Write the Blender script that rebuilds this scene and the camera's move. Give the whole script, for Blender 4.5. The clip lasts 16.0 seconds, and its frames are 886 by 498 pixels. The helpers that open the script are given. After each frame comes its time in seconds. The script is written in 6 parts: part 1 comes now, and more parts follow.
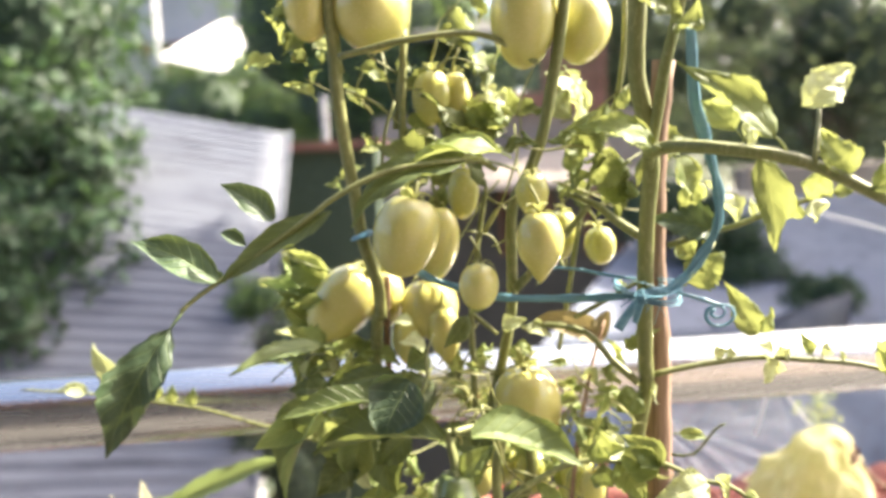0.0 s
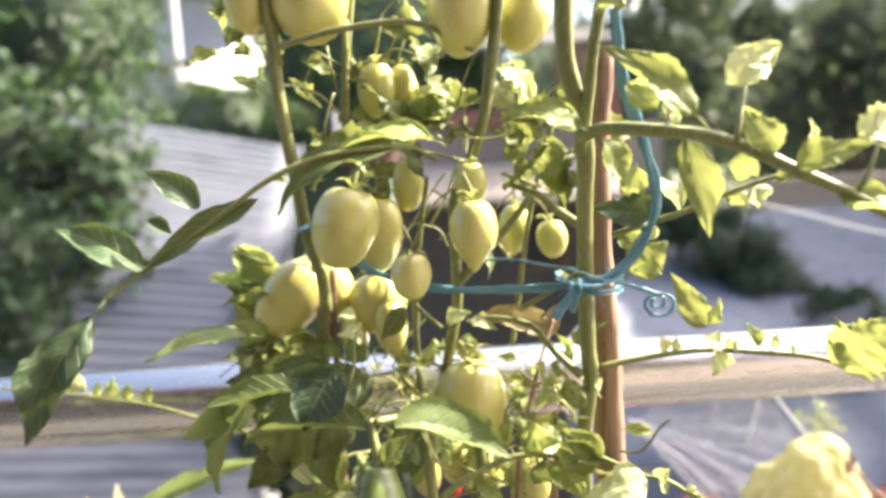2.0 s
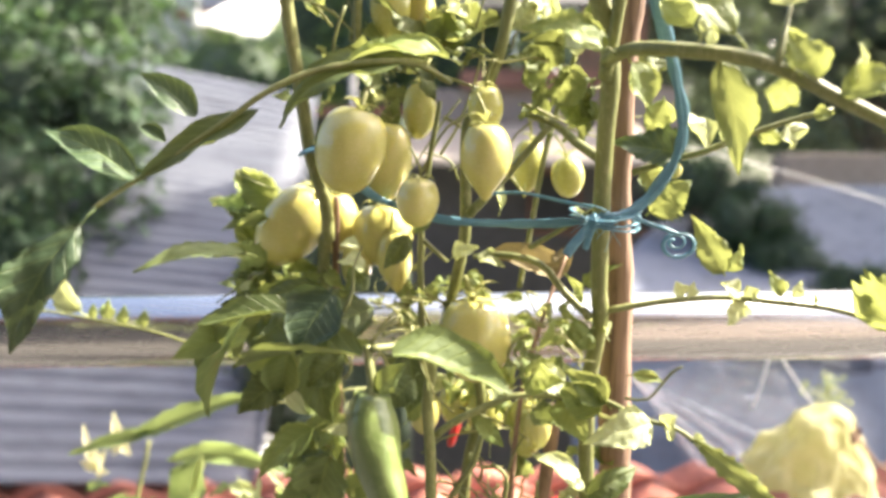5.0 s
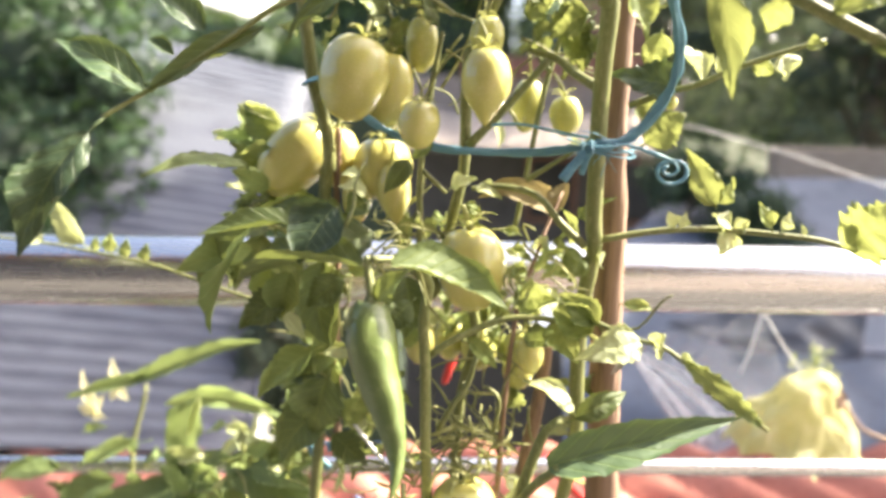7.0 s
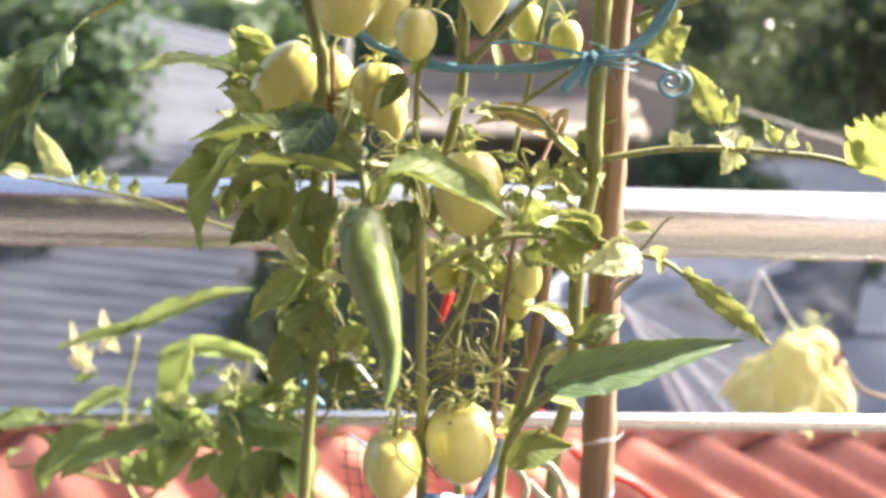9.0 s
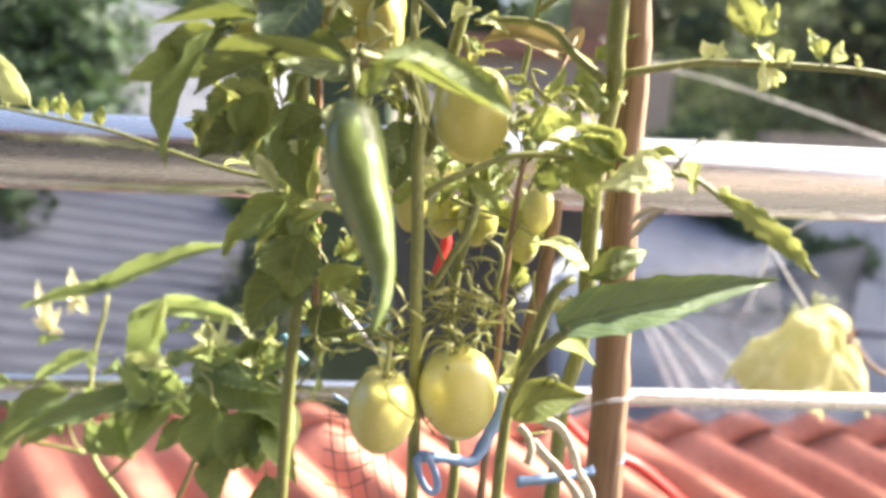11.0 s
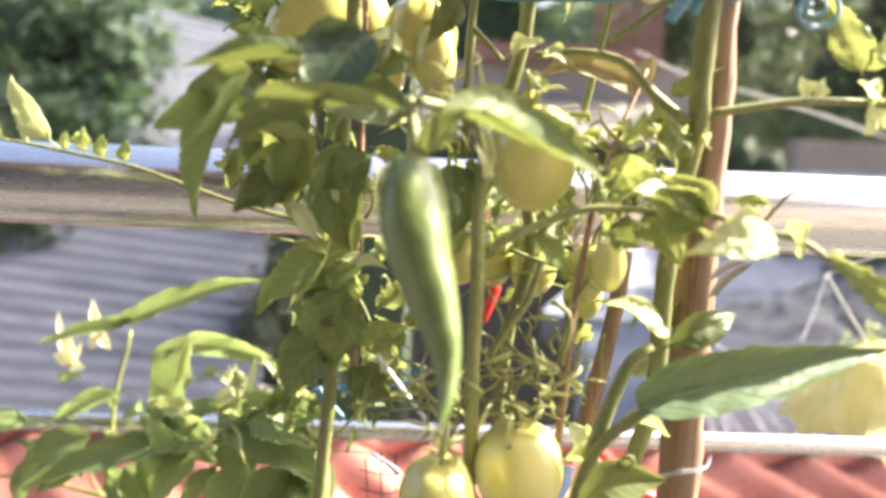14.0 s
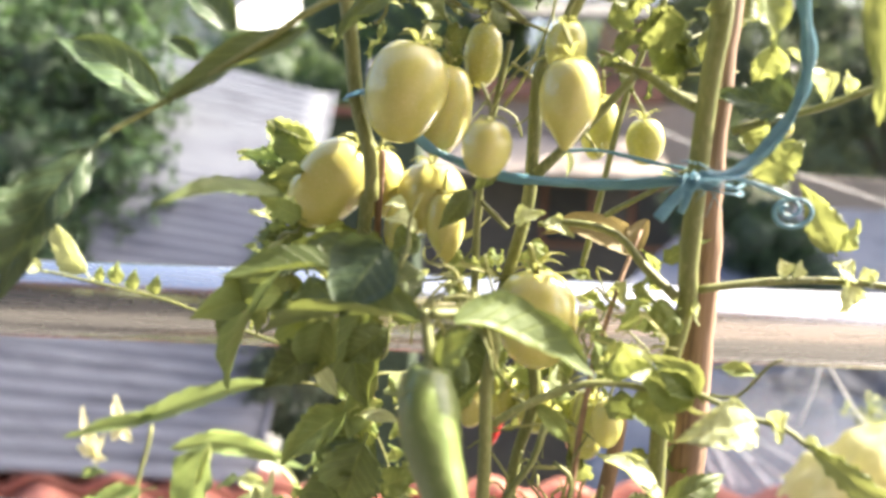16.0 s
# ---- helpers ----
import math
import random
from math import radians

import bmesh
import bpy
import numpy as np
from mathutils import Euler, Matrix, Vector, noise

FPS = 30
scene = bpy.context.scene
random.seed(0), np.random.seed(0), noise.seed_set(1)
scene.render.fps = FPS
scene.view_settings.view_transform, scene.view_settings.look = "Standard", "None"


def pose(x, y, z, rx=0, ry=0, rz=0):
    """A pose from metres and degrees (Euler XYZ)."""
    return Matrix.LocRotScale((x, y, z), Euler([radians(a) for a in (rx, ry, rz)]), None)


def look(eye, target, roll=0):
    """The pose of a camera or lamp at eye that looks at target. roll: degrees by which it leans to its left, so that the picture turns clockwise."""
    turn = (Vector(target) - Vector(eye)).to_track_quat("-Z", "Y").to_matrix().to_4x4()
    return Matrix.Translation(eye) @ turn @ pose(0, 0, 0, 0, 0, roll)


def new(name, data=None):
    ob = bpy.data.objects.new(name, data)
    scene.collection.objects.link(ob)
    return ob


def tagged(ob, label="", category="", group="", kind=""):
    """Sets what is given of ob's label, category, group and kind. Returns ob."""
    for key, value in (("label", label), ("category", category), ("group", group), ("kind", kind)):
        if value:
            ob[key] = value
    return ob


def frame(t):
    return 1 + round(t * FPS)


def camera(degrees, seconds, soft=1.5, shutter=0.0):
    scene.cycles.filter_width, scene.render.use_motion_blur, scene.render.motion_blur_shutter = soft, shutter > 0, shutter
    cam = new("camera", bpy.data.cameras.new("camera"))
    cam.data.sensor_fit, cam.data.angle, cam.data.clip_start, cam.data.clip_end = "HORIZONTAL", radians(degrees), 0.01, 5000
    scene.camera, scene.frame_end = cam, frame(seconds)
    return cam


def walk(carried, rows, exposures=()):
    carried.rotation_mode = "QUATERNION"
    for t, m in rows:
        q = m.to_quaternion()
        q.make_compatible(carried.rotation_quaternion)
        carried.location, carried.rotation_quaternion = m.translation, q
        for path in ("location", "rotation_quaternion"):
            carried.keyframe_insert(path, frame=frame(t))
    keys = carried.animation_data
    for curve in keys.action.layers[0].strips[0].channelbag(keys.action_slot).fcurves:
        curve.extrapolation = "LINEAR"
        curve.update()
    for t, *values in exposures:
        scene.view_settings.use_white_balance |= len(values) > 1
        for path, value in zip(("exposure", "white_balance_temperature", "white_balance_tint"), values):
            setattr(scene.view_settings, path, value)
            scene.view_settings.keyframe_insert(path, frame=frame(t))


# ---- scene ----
cam = camera(67.0, 16.0, soft=3.4)
PATH = [
    (0, (0.018, -0.06, 1.325), (-0.07, 1.917, 1.038), -2.4),
    (0.5, (0.028, -0.06, 1.32), (-0.071, 1.922, 1.068), -2.2),
    (1, (0.044, -0.062, 1.318), (-0.073, 1.921, 1.083), -2.5),
    (1.5, (0.058, -0.058, 1.314), (-0.075, 1.924, 1.086), -2.8),
    (2, (0.067, -0.054, 1.307), (-0.084, 1.926, 1.07), -2.9),
    (2.5, (0.071, -0.05, 1.297), (-0.085, 1.928, 1.047), -2.8),
    (3, (0.074, -0.049, 1.293), (-0.088, 1.928, 1.037), -2.6),
    (3.5, (0.076, -0.045, 1.291), (-0.081, 1.93, 1.02), -2.3),
    (6, (0.062, -0.037, 1.284), (-0.136, 1.917, 0.91), 0.9),
    (6.5, (0.07, -0.048, 1.283), (-0.113, 1.912, 0.929), 0.8),
    (7, (0.067, -0.053, 1.251), (-0.103, 1.904, 0.875), 1.3),
    (7.5, (0.058, -0.052, 1.246), (-0.092, 1.899, 0.835), 1.3),
    (8, (0.061, -0.054, 1.237), (-0.103, 1.9, 0.841), 1.1),
    (8.5, (0.067, -0.056, 1.226), (-0.082, 1.898, 0.825), 1.3),
    (9, (0.067, -0.052, 1.21), (-0.087, 1.901, 0.804), 1.6),
    (11.5, (0.056, -0.006, 1.153), (-0.071, 1.95, 0.753), 2.9),
    (12, (0.049, 0.005, 1.144), (-0.113, 1.962, 0.763), 2.9),
    (12.5, (0.048, 0.018, 1.14), (-0.12, 1.971, 0.745), 2.4),
    (13, (0.044, 0.027, 1.147), (-0.139, 1.98, 0.753), 2.4),
    (13.5, (0.041, 0.029, 1.162), (-0.135, 1.983, 0.775), 2.5),
    (14, (0.039, 0.023, 1.179), (-0.145, 1.976, 0.79), 2.6),
    (14.5, (0.035, 0.02, 1.2), (-0.154, 1.976, 0.829), 2.7),
    (15, (0.032, 0.013, 1.22), (-0.178, 1.969, 0.859), 2.7),
    (15.5, (0.034, 0.009, 1.231), (-0.175, 1.971, 0.902), 2.9),
    (16, (0.035, 0.007, 1.251), (-0.17, 1.972, 0.935), 2.5),
]
walk(cam, [(t, look(eye, target, roll)) for t, eye, target, roll in PATH], [(0, 2.45), (3, 2.41), (8, 2.46), (13, 2.56), (15.5, 2.65), (16, 2.59)])

# the lens is a phone's, focused on the fruit
cam.data.dof.use_dof = True
cam.data.dof.focus_distance = 0.37
cam.data.dof.aperture_fstop = 4.0

# ---- world and sun ----
SUN_TO = Vector((0.66, 0.29, 0.69)).normalized()
SUN_EL = math.asin(SUN_TO.z)
world = bpy.data.worlds.new("sky")
scene.world = world
world.use_nodes = True
wn = world.node_tree.nodes
sky = wn.new("ShaderNodeTexSky")
sky.sky_type = "NISHITA"
sky.sun_disc = False
sky.sun_elevation = SUN_EL
sky.sun_rotation = math.atan2(SUN_TO.x, SUN_TO.y)
sky.air_density, sky.dust_density, sky.ozone_density = 0.8, 6.0, 0.6
wn["Background"].inputs[1].default_value = 0.115
world.node_tree.links.new(sky.outputs[0], wn["Background"].inputs[0])
sun = new("sun", bpy.data.lights.new("sun", "SUN"))
sun.data.energy = 5.0
sun.data.angle = radians(0.6)
sun.data.color = (1.0, 0.91, 0.74)
sun.matrix_world = look((3, 3, 6), Vector((3, 3, 6)) - SUN_TO)
scene.view_settings.use_white_balance = True
scene.view_settings.white_balance_temperature = 6420
scene.view_settings.white_balance_tint = 10


# ---- materials ----
def ramp_mix(nt, fac, a, b):
    m = nt.nodes.new("ShaderNodeMix")
    m.data_type = "RGBA"
    nt.links.new(fac, m.inputs[0])
    for i, c in ((6, a), (7, b)):
        if isinstance(c, tuple):
            m.inputs[i].default_value = (*c, 1)
        else:
            nt.links.new(c, m.inputs[i])
    return m.outputs[2]


def noise_of(nt, scale, detail=4.0, rough=0.6, stretch=None, coord="Object"):
    tc = nt.nodes.new("ShaderNodeTexCoord")
    out = tc.outputs[coord]
    if stretch:
        mp = nt.nodes.new("ShaderNodeMapping")
        mp.inputs["Scale"].default_value = stretch
        nt.links.new(out, mp.inputs[0])
        out = mp.outputs[0]
    n = nt.nodes.new("ShaderNodeTexNoise")
    n.inputs["Scale"].default_value, n.inputs["Detail"].default_value, n.inputs["Roughness"].default_value = scale, detail, rough
    nt.links.new(out, n.inputs["Vector"])
    return n.outputs["Fac"]


def contrast(nt, fac, lo, hi):
    m = nt.nodes.new("ShaderNodeMapRange")
    m.inputs[1].default_value, m.inputs[2].default_value = lo, hi
    nt.links.new(fac, m.inputs[0])
    return m.outputs[0]


def bump_of(nt, height, strength, distance):
    b = nt.nodes.new("ShaderNodeBump")
    b.inputs["Strength"].default_value, b.inputs["Distance"].default_value = strength, distance
    nt.links.new(height, b.inputs["Height"])
    return b.outputs[0]


def material(name, a, b, c=None, scale=20.0, fine=200.0, rough=0.5, metal=0.0, bump=0.3, depth=0.001, stretch=None, spec=0.5, coat=0.0, sss=0.0, vary=0.0):
    """Two base colours blotched at one scale, a third speckled at a finer one, with relief."""
    mat = bpy.data.materials.new(name)
    mat.use_nodes = True
    nt = mat.node_tree
    p = nt.nodes["Principled BSDF"]
    n1 = contrast(nt, noise_of(nt, scale, stretch=stretch), 0.35, 0.65)
    n2 = noise_of(nt, fine, 3.0, stretch=stretch)
    col = ramp_mix(nt, n1, a, b)
    if c:
        col = ramp_mix(nt, contrast(nt, n2, 0.5, 0.75), col, c)
    if vary:
        oi = nt.nodes.new("ShaderNodeObjectInfo")
        hs = nt.nodes.new("ShaderNodeHueSaturation")
        v = nt.nodes.new("ShaderNodeMapRange")
        v.inputs[3].default_value, v.inputs[4].default_value = 1 - vary, 1 + vary
        nt.links.new(oi.outputs["Random"], v.inputs[0])
        nt.links.new(v.outputs[0], hs.inputs["Value"])
        nt.links.new(col, hs.inputs["Color"])
        col = hs.outputs[0]
    nt.links.new(col, p.inputs["Base Color"])
    r = nt.nodes.new("ShaderNodeMapRange")
    r.inputs[3].default_value, r.inputs[4].default_value = max(0.02, rough - 0.1), min(1, rough + 0.1)
    nt.links.new(n2, r.inputs[0])
    nt.links.new(r.outputs[0], p.inputs["Roughness"])
    p.inputs["Metallic"].default_value = metal
    p.inputs["Specular IOR Level"].default_value = spec
    p.inputs["Coat Weight"].default_value = coat
    if sss:
        p.inputs["Subsurface Weight"].default_value = sss
        p.inputs["Subsurface Radius"].default_value = (1.0, 0.8, 0.3)
        p.inputs["Subsurface Scale"].default_value = 0.008
    if bump:
        nt.links.new(bump_of(nt, n2, bump, depth), p.inputs["Normal"])
    return mat


def leaf_material(name, a, b, glow, through_part=0.45, rough=0.45, veins=True, spread=0.25, relief=0.0010):
    """A thin leaf: a waxy skin with paler veins, and light that comes through it."""
    mat = bpy.data.materials.new(name)
    mat.use_nodes = True
    nt = mat.node_tree
    p = nt.nodes["Principled BSDF"]
    col = ramp_mix(nt, contrast(nt, noise_of(nt, 60.0), 0.3, 0.7), a, b)
    oi = nt.nodes.new("ShaderNodeObjectInfo")
    geo = nt.nodes.new("ShaderNodeNewGeometry")
    add = nt.nodes.new("ShaderNodeMath")
    add.operation = "ADD"
    nt.links.new(oi.outputs["Random"], add.inputs[0])
    nt.links.new(geo.outputs["Random Per Island"], add.inputs[1])
    wrap = nt.nodes.new("ShaderNodeMath")
    wrap.operation = "FRACT"
    nt.links.new(add.outputs[0], wrap.inputs[0])
    v = nt.nodes.new("ShaderNodeMapRange")
    v.inputs[3].default_value, v.inputs[4].default_value = 1 - spread, 1 + spread
    nt.links.new(wrap.outputs[0], v.inputs[0])
    hs = nt.nodes.new("ShaderNodeHueSaturation")
    nt.links.new(v.outputs[0], hs.inputs["Value"])
    height = noise_of(nt, 260.0, 2.0)
    if veins:
        uv = nt.nodes.new("ShaderNodeUVMap")
        sep = nt.nodes.new("ShaderNodeSeparateXYZ")
        nt.links.new(uv.outputs[0], sep.inputs[0])
        ab = nt.nodes.new("ShaderNodeMath")
        ab.operation = "ABSOLUTE"
        nt.links.new(sep.outputs[0], ab.inputs[0])
        sl = nt.nodes.new("ShaderNodeMath")
        sl.operation = "MULTIPLY_ADD"
        sl.inputs[1].default_value = -0.22
        nt.links.new(ab.outputs[0], sl.inputs[0])
        nt.links.new(sep.outputs[1], sl.inputs[2])
        fr = nt.nodes.new("ShaderNodeMath")
        fr.operation = "PINGPONG"
        fr.inputs[1].default_value = 0.065
        nt.links.new(sl.outputs[0], fr.inputs[0])
        side = contrast(nt, fr.outputs[0], 0.012, 0.0)
        mid = contrast(nt, ab.outputs[0], 0.07, 0.02)
        mx = nt.nodes.new("ShaderNodeMath")
        mx.operation = "MAXIMUM"
        nt.links.new(side, mx.inputs[0])
        nt.links.new(mid, mx.inputs[1])
        soft = nt.nodes.new("ShaderNodeMath")
        soft.operation = "MULTIPLY"
        soft.inputs[1].default_value = 0.35
        nt.links.new(mx.outputs[0], soft.inputs[0])
        col = ramp_mix(nt, soft.outputs[0], col, glow)
        hh = nt.nodes.new("ShaderNodeMath")
        hh.operation = "SUBTRACT"
        nt.links.new(height, hh.inputs[0])
        nt.links.new(mx.outputs[0], hh.inputs[1])
        height = hh.outputs[0]
    nt.links.new(col, hs.inputs["Color"])
    nt.links.new(hs.outputs[0], p.inputs["Base Color"])
    p.inputs["Roughness"].default_value = rough
    nt.links.new(bump_of(nt, height, 0.5, relief), p.inputs["Normal"])
    tr = nt.nodes.new("ShaderNodeBsdfTranslucent")
    hs2 = nt.nodes.new("ShaderNodeHueSaturation")
    nt.links.new(v.outputs[0], hs2.inputs["Value"])
    hs2.inputs["Color"].default_value = (*glow, 1)
    nt.links.new(hs2.outputs[0], tr.inputs[0])
    mix = nt.nodes.new("ShaderNodeMixShader")
    mix.inputs[0].default_value = through_part
    nt.links.new(p.outputs[0], mix.inputs[1])
    nt.links.new(tr.outputs[0], mix.inputs[2])
    nt.links.new(mix.outputs[0], nt.nodes["Material Output"].inputs[0])
    return mat


M = {
    "tomleaf": leaf_material("tomato_leaf", (0.12, 0.17, 0.04), (0.17, 0.22, 0.055), (0.36, 0.385, 0.112), 0.35, 0.6),
    "chilileaf": leaf_material("chili_leaf", (0.075, 0.105, 0.033), (0.105, 0.138, 0.042), (0.27, 0.31, 0.07), 0.21, 0.55),
    "lowleaf": leaf_material("low_plant_leaf", (0.105, 0.150, 0.055), (0.150, 0.200, 0.074), (0.33, 0.41, 0.13), 0.36, 0.6),
    # dark copy of the chili leaf for blades turned from the sun
    "dimleaf": leaf_material("dim_shaded_leaf", (0.034, 0.062, 0.030), (0.055, 0.088, 0.038), (0.20, 0.26, 0.07), 0.10, 0.5),
    # paler copy of the leaf colours, with sunlight put into it
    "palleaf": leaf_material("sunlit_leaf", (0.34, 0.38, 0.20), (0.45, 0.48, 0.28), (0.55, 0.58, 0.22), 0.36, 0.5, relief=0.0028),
    "yellowleaf": leaf_material("yellow_leaf", (0.62, 0.58, 0.35), (0.46, 0.46, 0.22), (0.56, 0.54, 0.27), 0.5, 0.7, True, 0.08),
    # darker copy of the tomato leaf, shade put into its colour
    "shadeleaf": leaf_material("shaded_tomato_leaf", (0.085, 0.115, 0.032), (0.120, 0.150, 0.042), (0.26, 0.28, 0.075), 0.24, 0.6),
    "dryleaf": leaf_material("withered_leaf", (0.13, 0.105, 0.050), (0.18, 0.145, 0.070), (0.26, 0.20, 0.08), 0.25, 0.7),
    "band": material("pale_awning", (0.36, 0.30, 0.25), (0.42, 0.36, 0.30), (0.26, 0.21, 0.18), 1.5, 20, 0.85, bump=0.3, depth=0.003),
    "lower_wall": material("dark_lower_wall", (0.085, 0.080, 0.082), (0.11, 0.10, 0.10), (0.06, 0.055, 0.055), 1.5, 20, 0.85, bump=0.3, depth=0.003),
    "sepal": leaf_material("sepal", (0.22, 0.23, 0.085), (0.30, 0.29, 0.12), (0.42, 0.43, 0.14), 0.3, 0.6, False),
    "petal": leaf_material("petal", (0.78, 0.76, 0.52), (0.72, 0.68, 0.38), (0.80, 0.76, 0.45), 0.4, 0.5, False, 0.08),
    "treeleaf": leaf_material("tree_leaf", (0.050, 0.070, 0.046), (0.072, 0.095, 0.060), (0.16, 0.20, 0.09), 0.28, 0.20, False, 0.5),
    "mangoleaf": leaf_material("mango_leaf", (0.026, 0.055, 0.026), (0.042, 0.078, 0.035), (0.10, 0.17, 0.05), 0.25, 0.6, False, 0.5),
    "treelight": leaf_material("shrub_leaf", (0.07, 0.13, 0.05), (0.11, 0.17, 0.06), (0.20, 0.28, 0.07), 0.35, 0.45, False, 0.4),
    # shade of a crown's inside, put into a dark colour
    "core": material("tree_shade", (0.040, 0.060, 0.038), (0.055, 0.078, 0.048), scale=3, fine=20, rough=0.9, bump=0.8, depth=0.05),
    "stem": material("green_stem", (0.125, 0.140, 0.040), (0.175, 0.185, 0.058), (0.26, 0.25, 0.11), 40, 600, 0.55, bump=0.35, depth=0.0006, stretch=(1, 1, 0.3)),
    "brownstem": material("brown_stem", (0.20, 0.12, 0.08), (0.28, 0.18, 0.11), (0.12, 0.07, 0.05), 60, 500, 0.7, bump=0.5, depth=0.0008, stretch=(1, 1, 0.2)),
    "tomato": material("unripe_tomato", (0.52, 0.480, 0.155), (0.47, 0.440, 0.13), (0.57, 0.52, 0.20), 30, 900, 0.24, bump=0.06, depth=0.0003, coat=0.5, sss=0.25, vary=0.08),
    "tomatogreen": material("green_tomato", (0.42, 0.42, 0.11), (0.49, 0.48, 0.145), (0.54, 0.52, 0.20), 30, 900, 0.26, bump=0.06, depth=0.0003, coat=0.4, sss=0.2, vary=0.1),
    "pepper": material("green_pepper", (0.088, 0.125, 0.032), (0.118, 0.155, 0.042), (0.155, 0.195, 0.065), 25, 190, 0.36, bump=0.35, depth=0.0016, spec=0.6, coat=0.25),
    "stake": material("weathered_stake", (0.185, 0.112, 0.072), (0.255, 0.162, 0.108), (0.085, 0.050, 0.034), 18, 70, 0.75, bump=0.9, depth=0.002, stretch=(3, 3, 0.12)),
    "blue": material("blue_twine", (0.08, 0.20, 0.27), (0.12, 0.27, 0.34), (0.22, 0.38, 0.45), 60, 900, 0.4, bump=0.6, depth=0.0006, stretch=(1, 1, 4)),
    "bluepale": material("pale_blue_rope", (0.13, 0.23, 0.45), (0.19, 0.30, 0.52), (0.34, 0.44, 0.62), 60, 900, 0.5, bump=0.6, depth=0.0006),
    "white": material("pale_tie", (0.55, 0.55, 0.55), (0.66, 0.66, 0.64), (0.4, 0.4, 0.4), 60, 600, 0.5, bump=0.4),
    "drystrip": material("dry_leaf_strip", (0.34, 0.31, 0.26), (0.46, 0.43, 0.37), (0.22, 0.19, 0.15), 60, 400, 0.7, bump=0.5),
    "red": material("red_plastic", (0.55, 0.03, 0.03), (0.65, 0.05, 0.04), (0.4, 0.02, 0.02), 40, 400, 0.4, bump=0.2),
    "black": material("black_net", (0.02, 0.02, 0.022), (0.04, 0.04, 0.045), None, 40, 300, 0.6, bump=0.2),
    "steel": material("stainless_steel", (0.64, 0.63, 0.625), (0.60, 0.595, 0.59), (0.54, 0.535, 0.53), 3, 240, 0.26, metal=1.0, bump=0.02, depth=0.0003, stretch=(0.03, 1, 1)),
    "tile": material("clay_tile", (0.37, 0.148, 0.110), (0.44, 0.190, 0.142), (0.26, 0.102, 0.076), 6, 60, 0.9, spec=0.1, bump=0.4, depth=0.002, vary=0.12),
    "slope": material("blue_grey_concrete", (0.14, 0.155, 0.20), (0.19, 0.205, 0.255), (0.10, 0.105, 0.125), 1.4, 10, 0.6, bump=0.5, depth=0.004),
    "sheet": material("roof_sheet", (0.120, 0.127, 0.155), (0.158, 0.165, 0.189), (0.074, 0.078, 0.096), 1.6, 9, 0.6, spec=0.12, bump=0.3, depth=0.004, stretch=(0.35, 2, 2)),
    "whitesheet": material("white_roof_sheet", (0.82, 0.82, 0.80), (0.74, 0.74, 0.72), None, 2, 20, 0.45, bump=0.1),
    "pinkwall": material("pale_pink_render", (0.30, 0.25, 0.22), (0.36, 0.30, 0.27), (0.21, 0.17, 0.15), 1.5, 20, 0.85, bump=0.4, depth=0.004),
    "slat": material("brown_slat", (0.22, 0.10, 0.07), (0.29, 0.14, 0.10), (0.12, 0.06, 0.04), 4, 40, 0.7, bump=0.4, depth=0.003),
    "concrete": material("grey_concrete", (0.38, 0.38, 0.40), (0.48, 0.48, 0.49), (0.26, 0.25, 0.25), 1.2, 18, 0.85, bump=0.5, depth=0.004),
    "cream": material("brown_wall", (0.120, 0.112, 0.106), (0.145, 0.136, 0.128), (0.085, 0.08, 0.075), 1.2, 30, 0.85, bump=0.3, depth=0.002),
    "floor": material("terrace_floor", (0.058, 0.054, 0.052), (0.080, 0.075, 0.070), (0.042, 0.040, 0.038), 2, 40, 0.8, bump=0.3, depth=0.002),
    "soil": material("soil", (0.06, 0.04, 0.03), (0.10, 0.07, 0.05), (0.03, 0.02, 0.015), 20, 120, 0.95, bump=1.0, depth=0.01),
    "pot": material("black_pot", (0.03, 0.03, 0.032), (0.05, 0.05, 0.05), None, 10, 100, 0.6, bump=0.2),
    "ground": material("scrub_ground", (0.07, 0.09, 0.05), (0.12, 0.11, 0.07), (0.05, 0.06, 0.03), 0.6, 8, 0.95, bump=0.8, depth=0.05),
    "bark": material("bark", (0.10, 0.08, 0.06), (0.16, 0.13, 0.10), (0.05, 0.04, 0.03), 6, 40, 0.9, bump=1.0, depth=0.02, stretch=(1, 1, 0.3)),
    "tarp": material("grey_tarpaulin", (0.10, 0.122, 0.165), (0.145, 0.168, 0.215), (0.085, 0.095, 0.12), 3, 30, 0.45, bump=0.3, depth=0.004),
    "flap": material("shadow_sheet", (0.040, 0.048, 0.065), (0.060, 0.070, 0.090), (0.035, 0.038, 0.05), 3, 30, 0.55, bump=0.4, depth=0.004),
    "fold": material("gathered_film", (0.66, 0.68, 0.76), (0.74, 0.75, 0.80), None, 20, 120, 0.35, bump=0.4, depth=0.002),
    "cable": material("white_cable", (0.7, 0.7, 0.68), (0.6, 0.6, 0.58), None, 10, 100, 0.5, bump=0.1),
}


